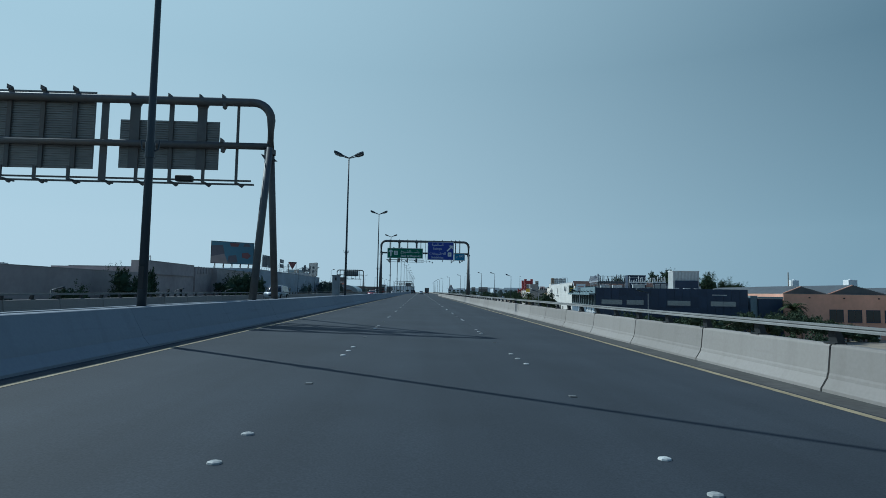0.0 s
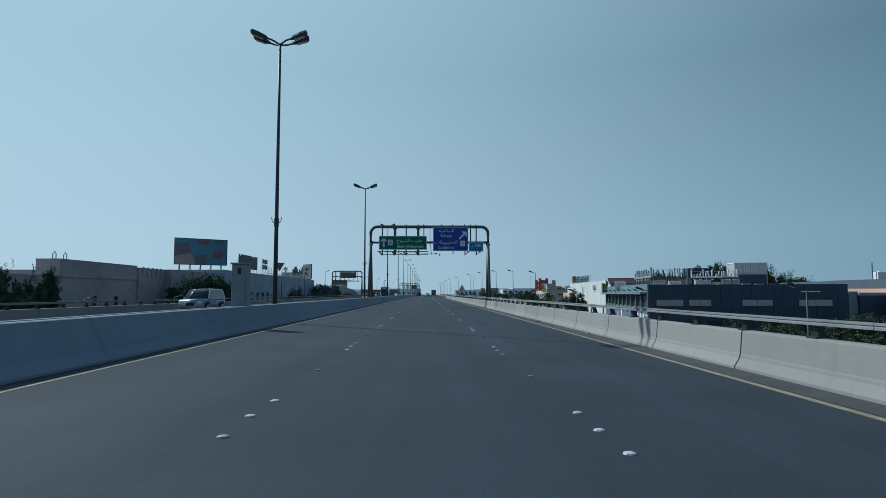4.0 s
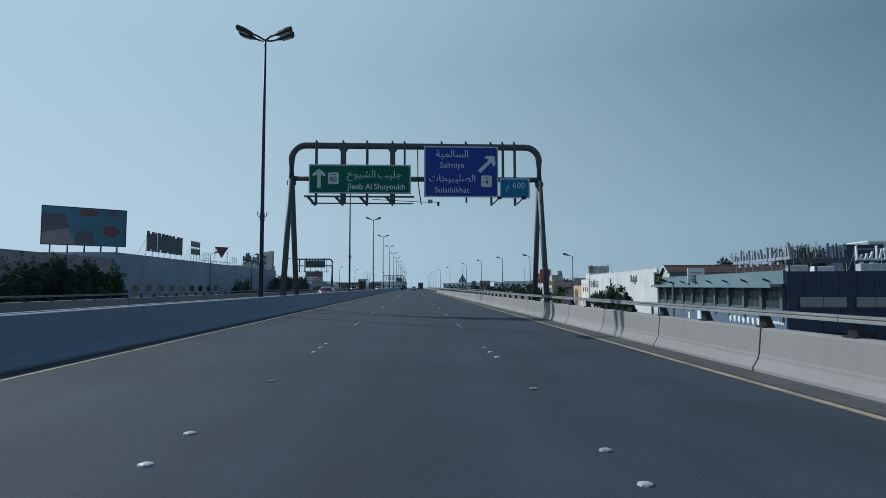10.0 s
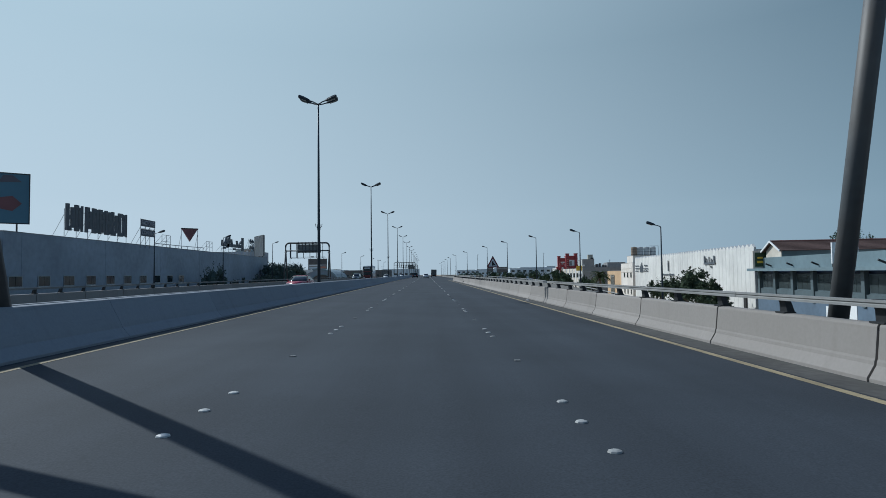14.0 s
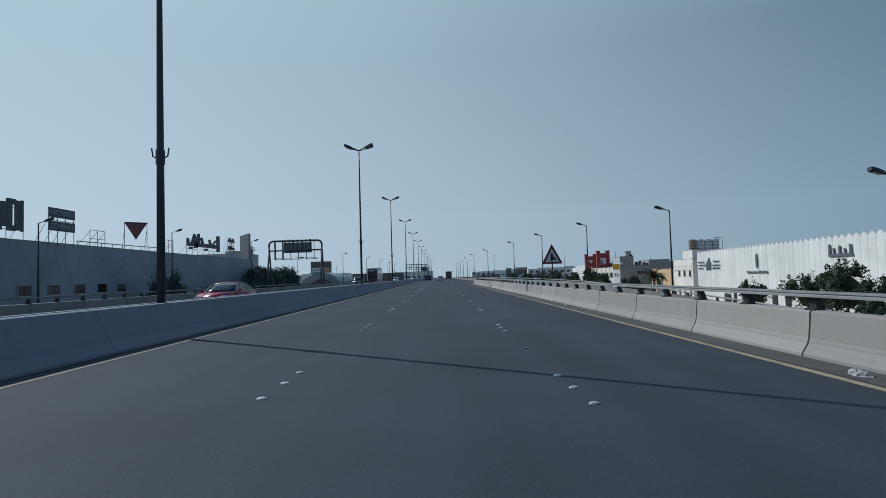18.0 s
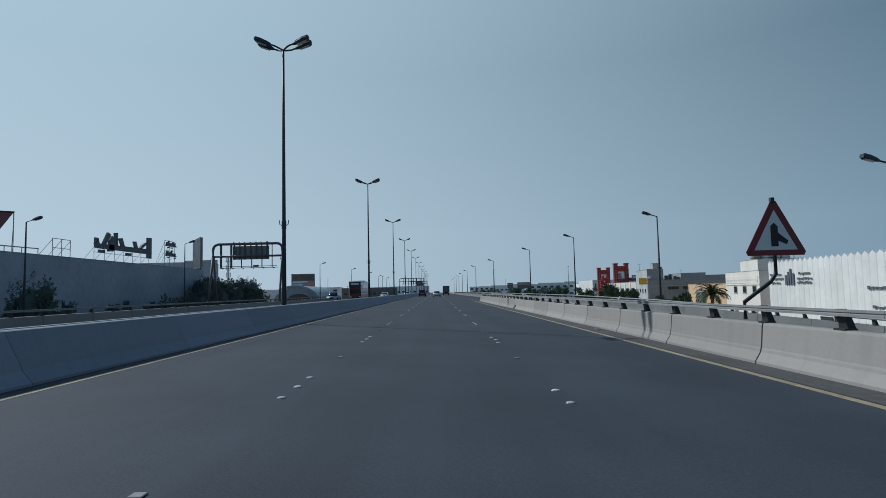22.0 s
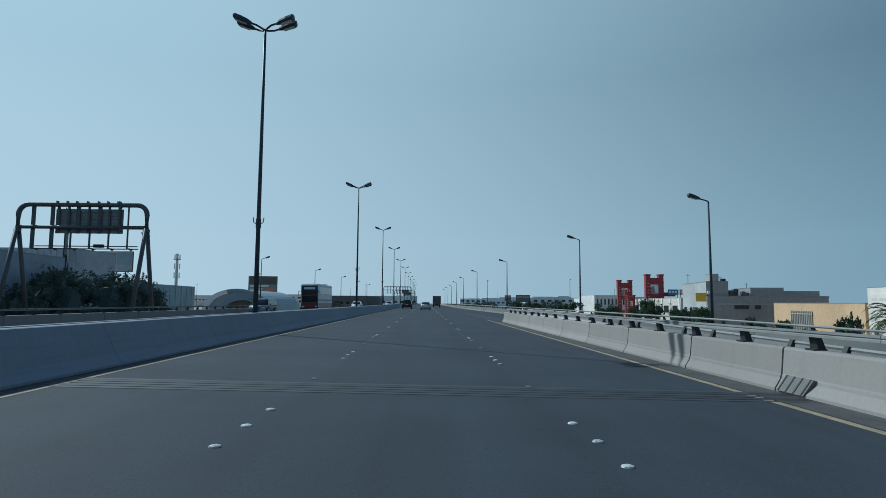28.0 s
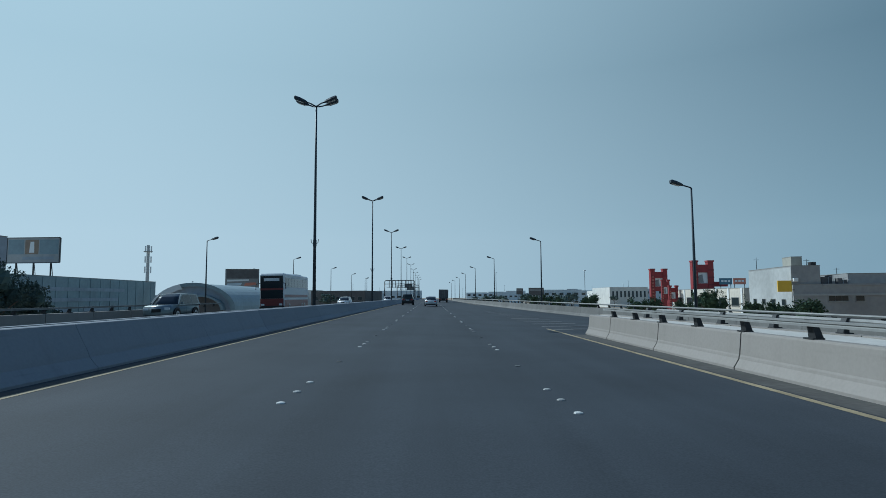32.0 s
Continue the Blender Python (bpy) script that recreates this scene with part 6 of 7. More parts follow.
for x, y, h in ((0.6, 14.4, 2.6), (3.2, 3.0, 1.6), (9.5, 8.0, 1.4)):
    an = thing("roof_aerial", "thin steel aerial on the office roof", "aerial", gb.matrix_basis @ pose(x, y, {0.6: 10.9, 3.2: 10.9, 9.5: 10.0}[x]), group="roof aerials")
    part("shaft", T([(0, 0, 0), (0, 0, h * 0.6), (0, 0, h)], 0.06, 6, 0.03), POLE, an)
    part("crossbar", T([(-0.4, 0, h * 0.85), (0.4, 0, h * 0.85)], 0.025, 5), POLE, an)
bt = thing("water_tank", "small black water tank on the office roof", "water tank", gb.matrix_basis @ pose(3.1, 1.2, 11.08))
part("shell", T([(0, 0, 0.1), (0, 0, 0.3), (0, 0, 0.7), (0, 0, 0.85)], 0.5, 14), POST, bt)
part("stand", B((-0.4, -0.4, 0, 0.4, 0.4, 0.1)), CONCRETE_DARK, bt)
bs = thing("wall_sign", "small white lit box sign on the office wall", "sign", gb.matrix_basis @ pose(0.4, 0.1, 9.2))
part("box", B((-0.3, -0.2, 0, 0.3, 0.2, 0.5), bevel=0.03), BADGE, bs)
yb = thing("yellow_sign", "yellow rectangular board on the grey building", "sign board", pose(49.35, 265.1, 1.6, 0, 0, -10))
part("board", B((-0.95, 0, 0.2, 0.85, 0.2, 1.75)), AMBER, yb)
part("bracket", B((0.85, 0.05, 0.4, 1.2, 0.15, 0.5)), POST, yb)
part("bracket", B((0.85, 0.05, 1.2, 1.2, 0.15, 1.3)), POST, yb)
for x, mm, nm in ((60.0, SKY_BOARD, "blue"), (62.9, CORAL, "coral")):
    sb = thing("roof_sign", nm + " rectangular board on a shop roof", "sign board", pose(x, 304.2, 3.6))
    part("board", B((0, 0, 0, 2.6, 0.2, 1.3)), mm, sb)
    for k in range(3):
        part("lettering_bar", B((0.3 + 0.7 * k, -0.02, 0.5, 0.8 + 0.7 * k, 0, 0.9)), BADGE, sb)
    part("leg", B((0.2, 0.05, -1.0, 0.3, 0.15, 0)), POST, sb)
    part("leg", B((2.3, 0.05, -1.0, 2.4, 0.15, 0)), POST, sb)
rowb = thing("shop_row", "cream shop row with square bays", "building", pose(55, 286, GROUND))
block(rowb, "wall", 0, 0, 30, 30, 0, 8.6, CREAM, 0.4)
for k in range(6):
    window(rowb, facing(0, 3 + 4.6 * k, 6.2, "-x"), 2.6, 1.6, CONCRETE_DARK, 1)
    part("pilaster", B((-0.15, 0.4 + 4.6 * k, 0, 0.0, 0.9 + 4.6 * k, 8.6)), BADGE, rowb)
for k in range(5):
    window(rowb, pose(3 + 5.2 * k, 0, 6.2), 2.8, 1.6, CONCRETE_DARK, 1)


def red_tower(x, y, w, top, foot):
    """A portal of two posts with capped heads and cross beams."""
    t = thing("red_portal_tower", "deep red steel portal tower with capped posts", "tower", pose(x, y, foot), group="red towers")
    H = top - foot
    pw = w * 0.26
    for s in (0, 1):
        x0 = s * (w - pw)
        part("post", B((x0, 0, 0, x0 + pw, pw, H - 0.35)), TOWER_RED, t)
        part("cap", B((x0 - 0.1, -0.1, H - 0.35, x0 + pw + 0.1, pw + 0.1, H)), TOWER_RED, t)
        for k in range(5):
            part("rib", B((x0 - 0.04, -0.05, H * (0.35 + 0.12 * k), x0 + pw + 0.04, 0.0, H * (0.35 + 0.12 * k) + 0.25)), RED, t)
    for f, h in ((0.80, 0.13), (0.52, 0.10), (0.2, 0.06)):
        part("cross_beam", B((pw, 0.1, H * f, w - pw, pw - 0.1, H * (f + h))), TOWER_RED, t)
    part("picture_panel", B((pw, pw * 0.35, H * 0.62, w - pw, pw * 0.5, H * 0.80)), BADGE, t, "pale grey panel between the posts")
    part("picture", slab([(pw + 0.15, H * 0.63), (w * 0.55, H * 0.63), (w * 0.5, H * 0.77), (pw + 0.2, H * 0.75)], pw * 0.33, pw * 0.35), OFFICE, t)
    for k in range(7):
        part("lettering_bar", B((pw * 0.3, -0.075, H * (0.42 + 0.065 * k), pw * 0.7, -0.05, H * (0.42 + 0.065 * k) + 0.28)), CORAL, t)
    part("step_beam", B((w - pw, pw * 0.15, H * 0.44, w + pw * 0.9, pw * 0.85, H * 0.52)), TOWER_RED, t)
    return t


red_tower(55.0, 305.5, 4.5, 8.7, -4)
red_tower(60.0, 341.5, 4.6, 8.7, -4)
red_tower(52.6, 312.0, 2.0, 3.6, -4)
red_tower(58.3, 330.0, 2.0, 5.4, -4)
sgn = thing("red_beam", "red beam joining the portal towers", "beam", pose(59.4, 305.9, 3.2))
part("beam", B((0, 0, 0, 3.2, 0.8, 1.0)), TOWER_RED, sgn)

# orange building
ob_ = thing("orange_building", "orange rendered two storey building with dark windows and low sheet roofs", "building", pose(65.9, 103.0, GROUND, 0, 0, -4))
block(ob_, "wall", 0, 0, 60, 40, 0, 8.0, ORANGE_WALL, 0.6)
for k in range(8):
    window(ob_, pose(9.4 + 3.27 * k, -0.01, 4.16), 2.5, 2.25, NAVY, 1)
    window(ob_, pose(12.7 + 3.27 * k, -0.01, 0.75), 2.3, 0.95, BADGE if k % 3 == 1 else NAVY, 1)
for k, (xa, w, h) in enumerate(((0.3, 8.2, 1.3), (8.5, 11.0, 1.7), (19.5, 11.0, 1.4), (30.5, 13.0, 1.6), (43.5, 13.0, 1.5))):
    part("roof_sheet", extrude([(xa, 8.1), (xa + w * 0.42, 8.1 + h), (xa + w, 8.1), (xa + w, 8.0), (xa, 8.0)], 1.2, 36), ROOF_SHEET, ob_, "dark corrugated roof sheets")
    for j in range(12):
        x = xa + w * 0.42 + w * 0.58 * (j + 0.5) / 12
        z = 8.1 + h * (1 - (j + 0.5) / 12)
        part("roof_ridge", B((x - 0.06, 1.15, z, x + 0.06, 36, z + 0.09)), ROOF_SHEET, ob_)
    part("verge", extrude([(xa - 0.1, 8.02), (xa + w * 0.42, 8.16 + h), (xa + w * 0.42, 8.02 + h), (xa + 0.2, 8.0)], 1.0, 1.2), ORANGE_WALL, ob_)
part("flue", T([(16.7, 28.3, 8.0), (16.7, 28.3, 13.1)], 0.11, 8), TANK_BROWN, ob_, "rusty flue pipe")
for k in range(6):
    part("rain_spout", B((4.5 + 6.2 * k, -0.25, 7.25, 4.7 + 6.2 * k, 0.0, 7.45)), POST, ob_)


def box_tank(x, y, z, w, h):
    """A white panel-built tank on a low stand with a domed hatch and a pipe."""
    t = thing("water_tank", "white boxy water tank on an orange building's roof", "water tank", pose(x, y, z, 0, 0, -4), group="boxy tanks")
    part("shell", B((-w / 2, -w / 2, h * 0.3, w / 2, w / 2, h), bevel=0.05), BADGE, t)
    part("hatch", T([(0, 0, h), (0, 0, h + 0.22)], 0.35, 12, 0.2), BADGE, t)
    part("platform", B((-w / 2 - 0.1, -w / 2 - 0.1, h * 0.3 - 0.1, w / 2 + 0.1, w / 2 + 0.1, h * 0.3)), POST, t)
    for sx in (-1, 1):
        for sy in (-1, 1):
            part("leg", B((sx * w * 0.42 - 0.06, sy * w * 0.42 - 0.06, 0, sx * w * 0.42 + 0.06, sy * w * 0.42 + 0.06, h * 0.3 - 0.1)), POST, t)
    part("pipe", T([(w / 2 + 0.12, 0, 0.1), (w / 2 + 0.12, 0, h - 0.2), (w / 2, 0, h - 0.2)], 0.05, 6), GALV, t)
    return t


box_tank(85.8, 130.0, 2.1, 1.5, 3.2)
box_tank(98.8, 129.5, 2.1, 2.0, 3.5)
# white hall, dark sheds and skyline further on
wf = thing("white_hall", "white far hall with a row of narrow windows", "building", pose(117, 560, GROUND))
block(wf, "wall", 0, 0, 25, 40, 0, 13, WHITE_WALL, 0.4)
for k in range(9):
    window(wf, pose(2.2 + 2.6 * k, -0.01, 8.5), 1.2, 4.0, GREY_WALL, 0)

for x, y, top, r in ((33.2, 147.9, 0.3, 1.8), (33.4, 151.2, 1.7, 2.7), (32.6, 155.0, 1.0, 2.4), (33.0, 144.6, -1.0, 1.2), (37, 172, 0.2, 1.8)):
    tree(x, y, top, r, 1700, LEAF_PALE)
for x, y, top, r in ((23.5, 46, -1.2, 2.6), (24, 51.5, -1.0, 2.8), (24.5, 57, -0.9, 3.0), (25.0, 62.5, -0.95, 2.6), (25.5, 68, -0.8, 3.0), (31, 46, -1.3, 2.8),
                     (40, 86, -1.7, 2.6), (43, 87, -1.9, 2.4), (46, 88, -1.5, 2.8), (49, 88.5, -1.7, 2.6), (52, 90, -1.0, 2.8), (54.6, 90, -1.5, 2.6), (57, 91, -1.1, 3.0), (60, 92, -1.3, 2.8), (63, 94, -1.1, 3.0), (66, 94, -1.7, 2.6),
                     (69, 95, -2.3, 2.6), (72.5, 96, -3.0, 2.4), (76, 97, -3.4, 2.4)):
    tree(x, y, top, r, 1400, LEAF_PALE)
palm(65.8, 100.0, 0.9, spread=2.4)
palm(39.3, 210.0, 1.9, spread=2.5)
tree(36.2, 211.5, 0.5, 1.5, 900, LEAF)
for x, y, top, r in ((44, 232, -0.4, 2.2), (43.5, 238, 0.0, 2.0), (40, 247, 1.0, 2.6), (43.3, 259, 0.5, 2.2), (45.0, 266, 0.7, 2.4), (42.5, 253, 0.2, 2.0), (45.0, 277, 2.6, 2.7), (48.5, 288, 2.2, 3.0), (50, 299, 0.6, 2.6),
                     (48, 308, 1.2, 2.8), (49, 322, 1.2, 3.0), (44, 346, 0.9, 3.0), (40, 366, 1.2, 3.2), (36, 385, 2.0, 3.6), (60, 400, 2.4, 4.0), (50, 430, 2.4, 4.0)):
    tree(x, y, top, r, 1100, LEAF)

# lamps on the streets below the slip roads
for x, y in ((21.9, 55.5), (21.6, 78.8), (20.9, 103.0)):
    sl = copy_thing(one, pose(x, y, GROUND))
    sl.matrix_basis = pose(x, y, GROUND) @ Matrix.Scale(0.945, 4, (0, 0, 1))
for x, y in ((-34.6, 54.9), (-34.6, 82.2), (-34.6, 103.0)):
    sl = copy_thing(one, pose(x, y, GROUND, 0, 0, 180))
    sl.matrix_basis = pose(x, y, GROUND, 0, 0, 180) @ Matrix.Scale(0.86, 4, (0, 0, 1))
tree(-44.0, 83.7, 6.0, 1.5, 110, LEAF, label="thin sparse tree behind the works roof")
tree(-38.2, 75.4, 3.6, 2.4, 1300)
for x, top, r in ((61.6, 7.4, 3.4), (66.2, 8.3, 4.0), (77.0, 7.4, 4.0), (81.5, 6.2, 3.8), (86.0, 4.4, 3.4)):
    tree(x, 150.5, top, r, 3200, LEAF, label="dark green tree rising behind the showroom")
tree(53.0, 150.5, 6.5, 3.6, 3000, LEAF, label="dark green tree rising behind the brown roof")

# ======== far ahead ========
def far_building(label, x, y, w, d, h, wall, rows, bays):
    b = thing("far_building", label, "building", pose(x, y, GROUND), group="buildings far ahead")
    block(b, "wall", 0, 0, w, d, 0, h, wall, 0.6)
    for r in range(rows):
        for k in range(bays):
            window(b, pose(w * (k + 0.5) / bays, -0.01, h * (r + 0.6) / rows - 0.1), w / bays * 0.55, min(1.7, h / rows * 0.45), CONCRETE_DARK, 0)


# brown block beside the opposite carriageway, dark sheds on the other side
bw = thing("brown_building", "long dark brown building with a flat roof", "building", pose(-47.4, 418, GROUND, 0, 0, -8))
block(bw, "wall", 0, 0, 22, 30, 0, 10.0, SHED, 0.4)
for k in range(7):
    window(bw, pose(2.0 + 3.0 * k, -0.01, 7.0), 1.8, 1.4, CONCRETE_DARK, 0)
for x0, x1, z0, z1 in ((39.7, 42.6, 2.4, 5.0), (45.3, 52.2, 1.8, 5.2)):
    billboard("billboard", "dark brown board on posts beside the road", (x0, 450.0), (x1, 450.5), z0, z1, 2, [([(0, 0), (1, 0), (1, 1), (0, 1)], SHED), ([(0.05, 0.6), (0.95, 0.6), (0.95, 0.9), (0.05, 0.9)], OFFICE)], GROUND)
# far walls take the tones that imitate haze
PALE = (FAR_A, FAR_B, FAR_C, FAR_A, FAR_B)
far = random.Random(31)
for k in range(44):
    y = far.uniform(560, 1150)
    side = -1 if k % 5 < 2 else 1
    x = side * far.uniform(24 if side > 0 else 34, 60 + (y - 400) * 0.62)
    h = far.uniform(8.0, 12.5) + (y - 560) * 0.008 + (3 if far.random() < 0.15 else 0)
    w = far.uniform(14, 42)
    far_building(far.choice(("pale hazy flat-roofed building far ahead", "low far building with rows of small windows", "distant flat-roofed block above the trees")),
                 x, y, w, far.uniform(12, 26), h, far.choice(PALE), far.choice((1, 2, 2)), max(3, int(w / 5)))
for k in range(26):
    y = far.uniform(390, 620)
    side = -1 if k % 3 == 0 else 1
    tree(side * far.uniform(26, 50 + (y - 380) * 0.45) - (8 if side < 0 else 0), y, far.uniform(1.2, 3.2), far.uniform(3.0, 5.0), 380, LEAF_HAZE, squash=0.8, label="far belt tree, its leaf colour paled for haze")
for k in range(14):
    y = far.uniform(480, 1000)
    side = -1 if k % 2 else 1
    x = side * far.uniform(30, 60 + (y - 400) * 0.5)
    ms = thing("light_mast", "tall thin steel light mast far ahead", "mast", pose(x, y, GROUND), group="far masts")
    hh = far.uniform(17, 27)
    part("shaft", T([(0, 0, 0), (0, 0, hh)], 0.22, 7, 0.1), POLE, ms)
    part("crown", T([(0, 0, hh), (0, 0, hh + 0.3)], 0.9, 10, 0.7), GALV, ms)
# dark plinth beams below the roof letters, pale plant boxes, low annexe beside the showroom
for x0, x1 in ((0.4, 5.4), (10.4, 13.1)):
    part("letter_plinth", B((x0, 0.95, 9.35, x1, 1.3, 9.62)), LETTER, sh)
    for k in range(3):
        x = x0 + 0.2 + (x1 - x0 - 0.5) * k / 2
        part("plinth_post", B((x, 1.05, 7.9, x + 0.12, 1.2, 9.35)), LETTER, sh)
for x, y, w, h in ((1.2, 2.2, 1.6, 9.2), (3.4, 2.4, 1.7, 9.1), (7.0, 1.9, 2.2, 9.3), (10.8, 1.8, 2.4, 9.35)):
    part("plant_casing", B((x, y, 7.9, x + w, y + 0.8, h), bevel=0.04), BADGE if w < 2 else TANK_GREY, sh)
part("light_strip", B((20.5, 0.05, 7.5, 23.0, 0.1, 7.6)), BADGE, sh)
ax = thing("annexe", "low dark navy annexe with a pale side wall beside the showroom", "building", pose(60.2, 103.5, GROUND, 0, 0, -9.15))
block(ax, "wall", 1.2, 0, 5.4, 3.4, 0, 7.0, NAVY, 0.3)
# added pale strip in place of the sunlit roof surface behind
part("roof_edge", B((1.15, -0.08, 7.07, 5.45, 0.4, 7.4)), TEAL_GREY, ax, "pale strip standing for the lit roof top")
block(ax, "side_wall", 0, 0.4, 1.2, 3.4, 0, 7.5, TEAL_GREY, 0.2)
part("cornice", B((-41.48, 89.2, 3.3, -41.3, 106.2, 3.45)), BROWN_WALL, w1)
dish = thing("satellite_dish", "white satellite dish on an office roof mast", "satellite dish", gb.matrix_basis @ pose(6.6, 9.0, 8.4) @ Matrix.Scale(0.7, 4))
part("mast", T([(0, 0, 0), (0, 0, 1.0)], 0.05, 7), GALV, dish)
bm = bmesh.new()
rings = [[bm.verts.new((0.5 * f * math.cos(a * 0.5236), -0.25 + 0.25 * f * f, 1.2 + 0.5 * f * math.sin(a * 0.5236))) for a in range(12)] for f in (0.15, 0.55, 1.0)]
for a, b in zip(rings, rings[1:]):
    for k in range(12):
        bm.faces.new((a[k], a[(k + 1) % 12], b[(k + 1) % 12], b[k]))
bm.faces.new(rings[0])
part("reflector", bm, BADGE, dish)

# ---- vehicles ----
TYRE = mat("tyre_rubber", (0.02, 0.02, 0.02), 0.9, grain=0.3, scale=12)
RIM = mat("wheel_alloy", (0.524, 0.538, 0.552), 0.4, 0.7)
PAINT_SILVER = mat("silver_car_paint", (0.34, 0.36, 0.38), 0.32, 0.4, grain=0.1, scale=3)
PAINT_WHITE = mat("white_car_paint", (0.809, 0.82, 0.82), 0.3, grain=0.08, scale=3)
PAINT_DARK = mat("dark_car_paint", (0.0345, 0.0386, 0.0469), 0.3, grain=0.1, scale=3)
PAINT_GREEN = mat("grey_green_car_paint", (0.248, 0.283, 0.29), 0.3, 0.3, grain=0.1, scale=3)
PAINT_RED = mat("red_car_paint", (0.331, 0.0166, 0.0483), 0.25, grain=0.08, scale=3)
COACH_RED = mat("coach_red_paint", (0.17, 0.03, 0.03), 0.35, grain=0.12, scale=2)
TRIM = mat("black_trim", (0.018, 0.018, 0.02), 0.55)
CAR_GLASS = mat("tinted_car_glass", (0.02, 0.026, 0.032), 0.1, spec=0.5)
HEADLIGHT = mat("headlight_glass", (0.75, 0.77, 0.78), 0.1, spec=0.8)
TAIL = mat("tail_light", (0.483, 0.0207, 0.0207), 0.25)


def wheel(parent, x, y, r, w):
    s = 1 if x > 0 else -1
    o = part("wheel", T([(0, 0, 0), (s * 0.02, 0, 0), (s * (w - 0.02), 0, 0), (s * w, 0, 0)], r, 20), TYRE, parent, m=pose(x - s * w, y, r))
    part("rim", T([(s * (w - 0.01), 0, 0), (s * (w + 0.012), 0, 0)], r * 0.64, 16), RIM, o)
    part("hub", T([(s * (w + 0.01), 0, 0), (s * (w + 0.03), 0, 0)], r * 0.16, 10), TRIM, o)
    for k in range(5):
        a = k * 1.2566
        part("slot", B((s * (w + 0.008) - 0.006, -0.045, 0.05, s * (w + 0.008) + 0.006, 0.045, r * 0.5)), TRIM, o, m=pose(0, 0, 0, math.degrees(a)))


def shell(profile, half, taper, L):
    """A body drawn over its side outline (y, z), narrower at both ends and towards the top."""
    bm = bmesh.new()
    zs = [p[1] for p in profile]
    lo, hi = min(zs), max(zs)
    left, right = [], []
    for y, z in profile:
        w = half * (1 - taper * abs(2 * y / L) ** 5) * (1 - 0.05 * max(0, (z - lo) / (hi - lo) - 0.5))
        left.append(bm.verts.new((-w, y, z)))
        right.append(bm.verts.new((w, y, z)))
    n = len(profile)
    for k in range(n):
        j = (k + 1) % n
        bm.faces.new((left[k], left[j], right[j], right[k]))
    bm.faces.new(left)
    bm.faces.new(right[::-1])
    bmesh.ops.recalc_face_normals(bm, faces=bm.faces)
    bmesh.ops.bevel(bm, geom=bm.edges[:], offset=0.035, segments=2, affect="EDGES")
    return bm


def clipped(poly, at, keep):
    """The part of an outline (y, z) before (keep -1) or behind (keep 1) the line y = at."""
    out = []
    for (y0, z0), (y1, z1) in zip(poly, poly[1:] + poly[:1]):
        if (y0 - at) * keep >= 0:
            out.append((y0, z0))
        if (y0 - at) * (y1 - at) < 0:
            out.append((at, z0 + (z1 - z0) * (at - y0) / (y1 - y0)))
    return out


def cabin(c, paint, L, h, H, belt, base, roof, frame_paint):
    """Glasshouse: an arched roof line with curved screens, painted side frames and inset side windows."""
    def width(z):
        return h * (0.93 - 0.19 * (z - belt) / (H - belt))

    y0, y1, y2, y3 = base[0] * L, roof[0] * L, roof[1] * L, base[1] * L
    front = [(y0 + (y1 - y0) * f, belt + (H - 0.05 - belt) * (f + 0.22 * f * (1 - f))) for f in (0, 0.33, 0.67, 1)]
    top = [(y1 + (y2 - y1) * f, H - 0.05 + 0.2 * f * (1 - f)) for f in (0, 0.2, 0.4, 0.6, 0.8, 1)]
    back = [(y2 + (y3 - y2) * f, H - 0.05 - (H - 0.05 - belt) * (f - 0.25 * f * (1 - f))) for f in (0, 0.33, 0.67, 1)]
    for nm, run, mm in (("windscreen", front, CAR_GLASS), ("roof", top, paint), ("rear_window", back, CAR_GLASS)):
        bm = bmesh.new()
        rows = []
        for y, z in run:
            w = width(z) - 0.02
            rows.append([bm.verts.new(p) for p in ((-w, y, z - 0.01), (-w * 0.5, y, z + 0.02), (w * 0.5, y, z + 0.02), (w, y, z - 0.01), (w, y, z - 0.06), (-w, y, z - 0.06))])
        for a, b in zip(rows, rows[1:]):
            for k in range(6):
                bm.faces.new((a[k], a[(k + 1) % 6], b[(k + 1) % 6], b[k]))
        bm.faces.new(rows[0])
        bm.faces.new(rows[-1])
        bmesh.ops.recalc_face_normals(bm, faces=bm.faces)
        part(nm, bm, mm, c, smooth=True)
    line = front + top[1:-1] + back
    cy, cz = (y0 + y3) / 2, belt + (H - belt) * 0.42
    inner = [(cy + (y - cy) * 0.88, cz + (z - cz) * 0.84) for y, z in line]
    mid = (y1 + y2) / 2 + 0.1

    def side_panel(nm, poly, s, out, deep, mm):
        bm = bmesh.new()
        a = [bm.verts.new((s * (width(z) + out), y, z)) for y, z in poly]
        b = [bm.verts.new((s * (width(z) + out - deep), y, z)) for y, z in poly]
        bm.faces.new(a)
        bm.faces.new(b[::-1])
        for k in range(len(a)):
            j = (k + 1) % len(a)
            bm.faces.new((a[k], b[k], b[j], a[j]))
        bmesh.ops.recalc_face_normals(bm, faces=bm.faces)
        return part(nm, bm, mm, c)

    for s in (-1, 1):
        side_panel("side_frame", line, s, 0.0, 0.05, frame_paint)
        side_panel("side_window", clipped(inner, mid - 0.04, -1), s, 0.006, 0.01, CAR_GLASS)
        side_panel("side_window", clipped(inner, mid + 0.04, 1), s, 0.006, 0.01, CAR_GLASS)


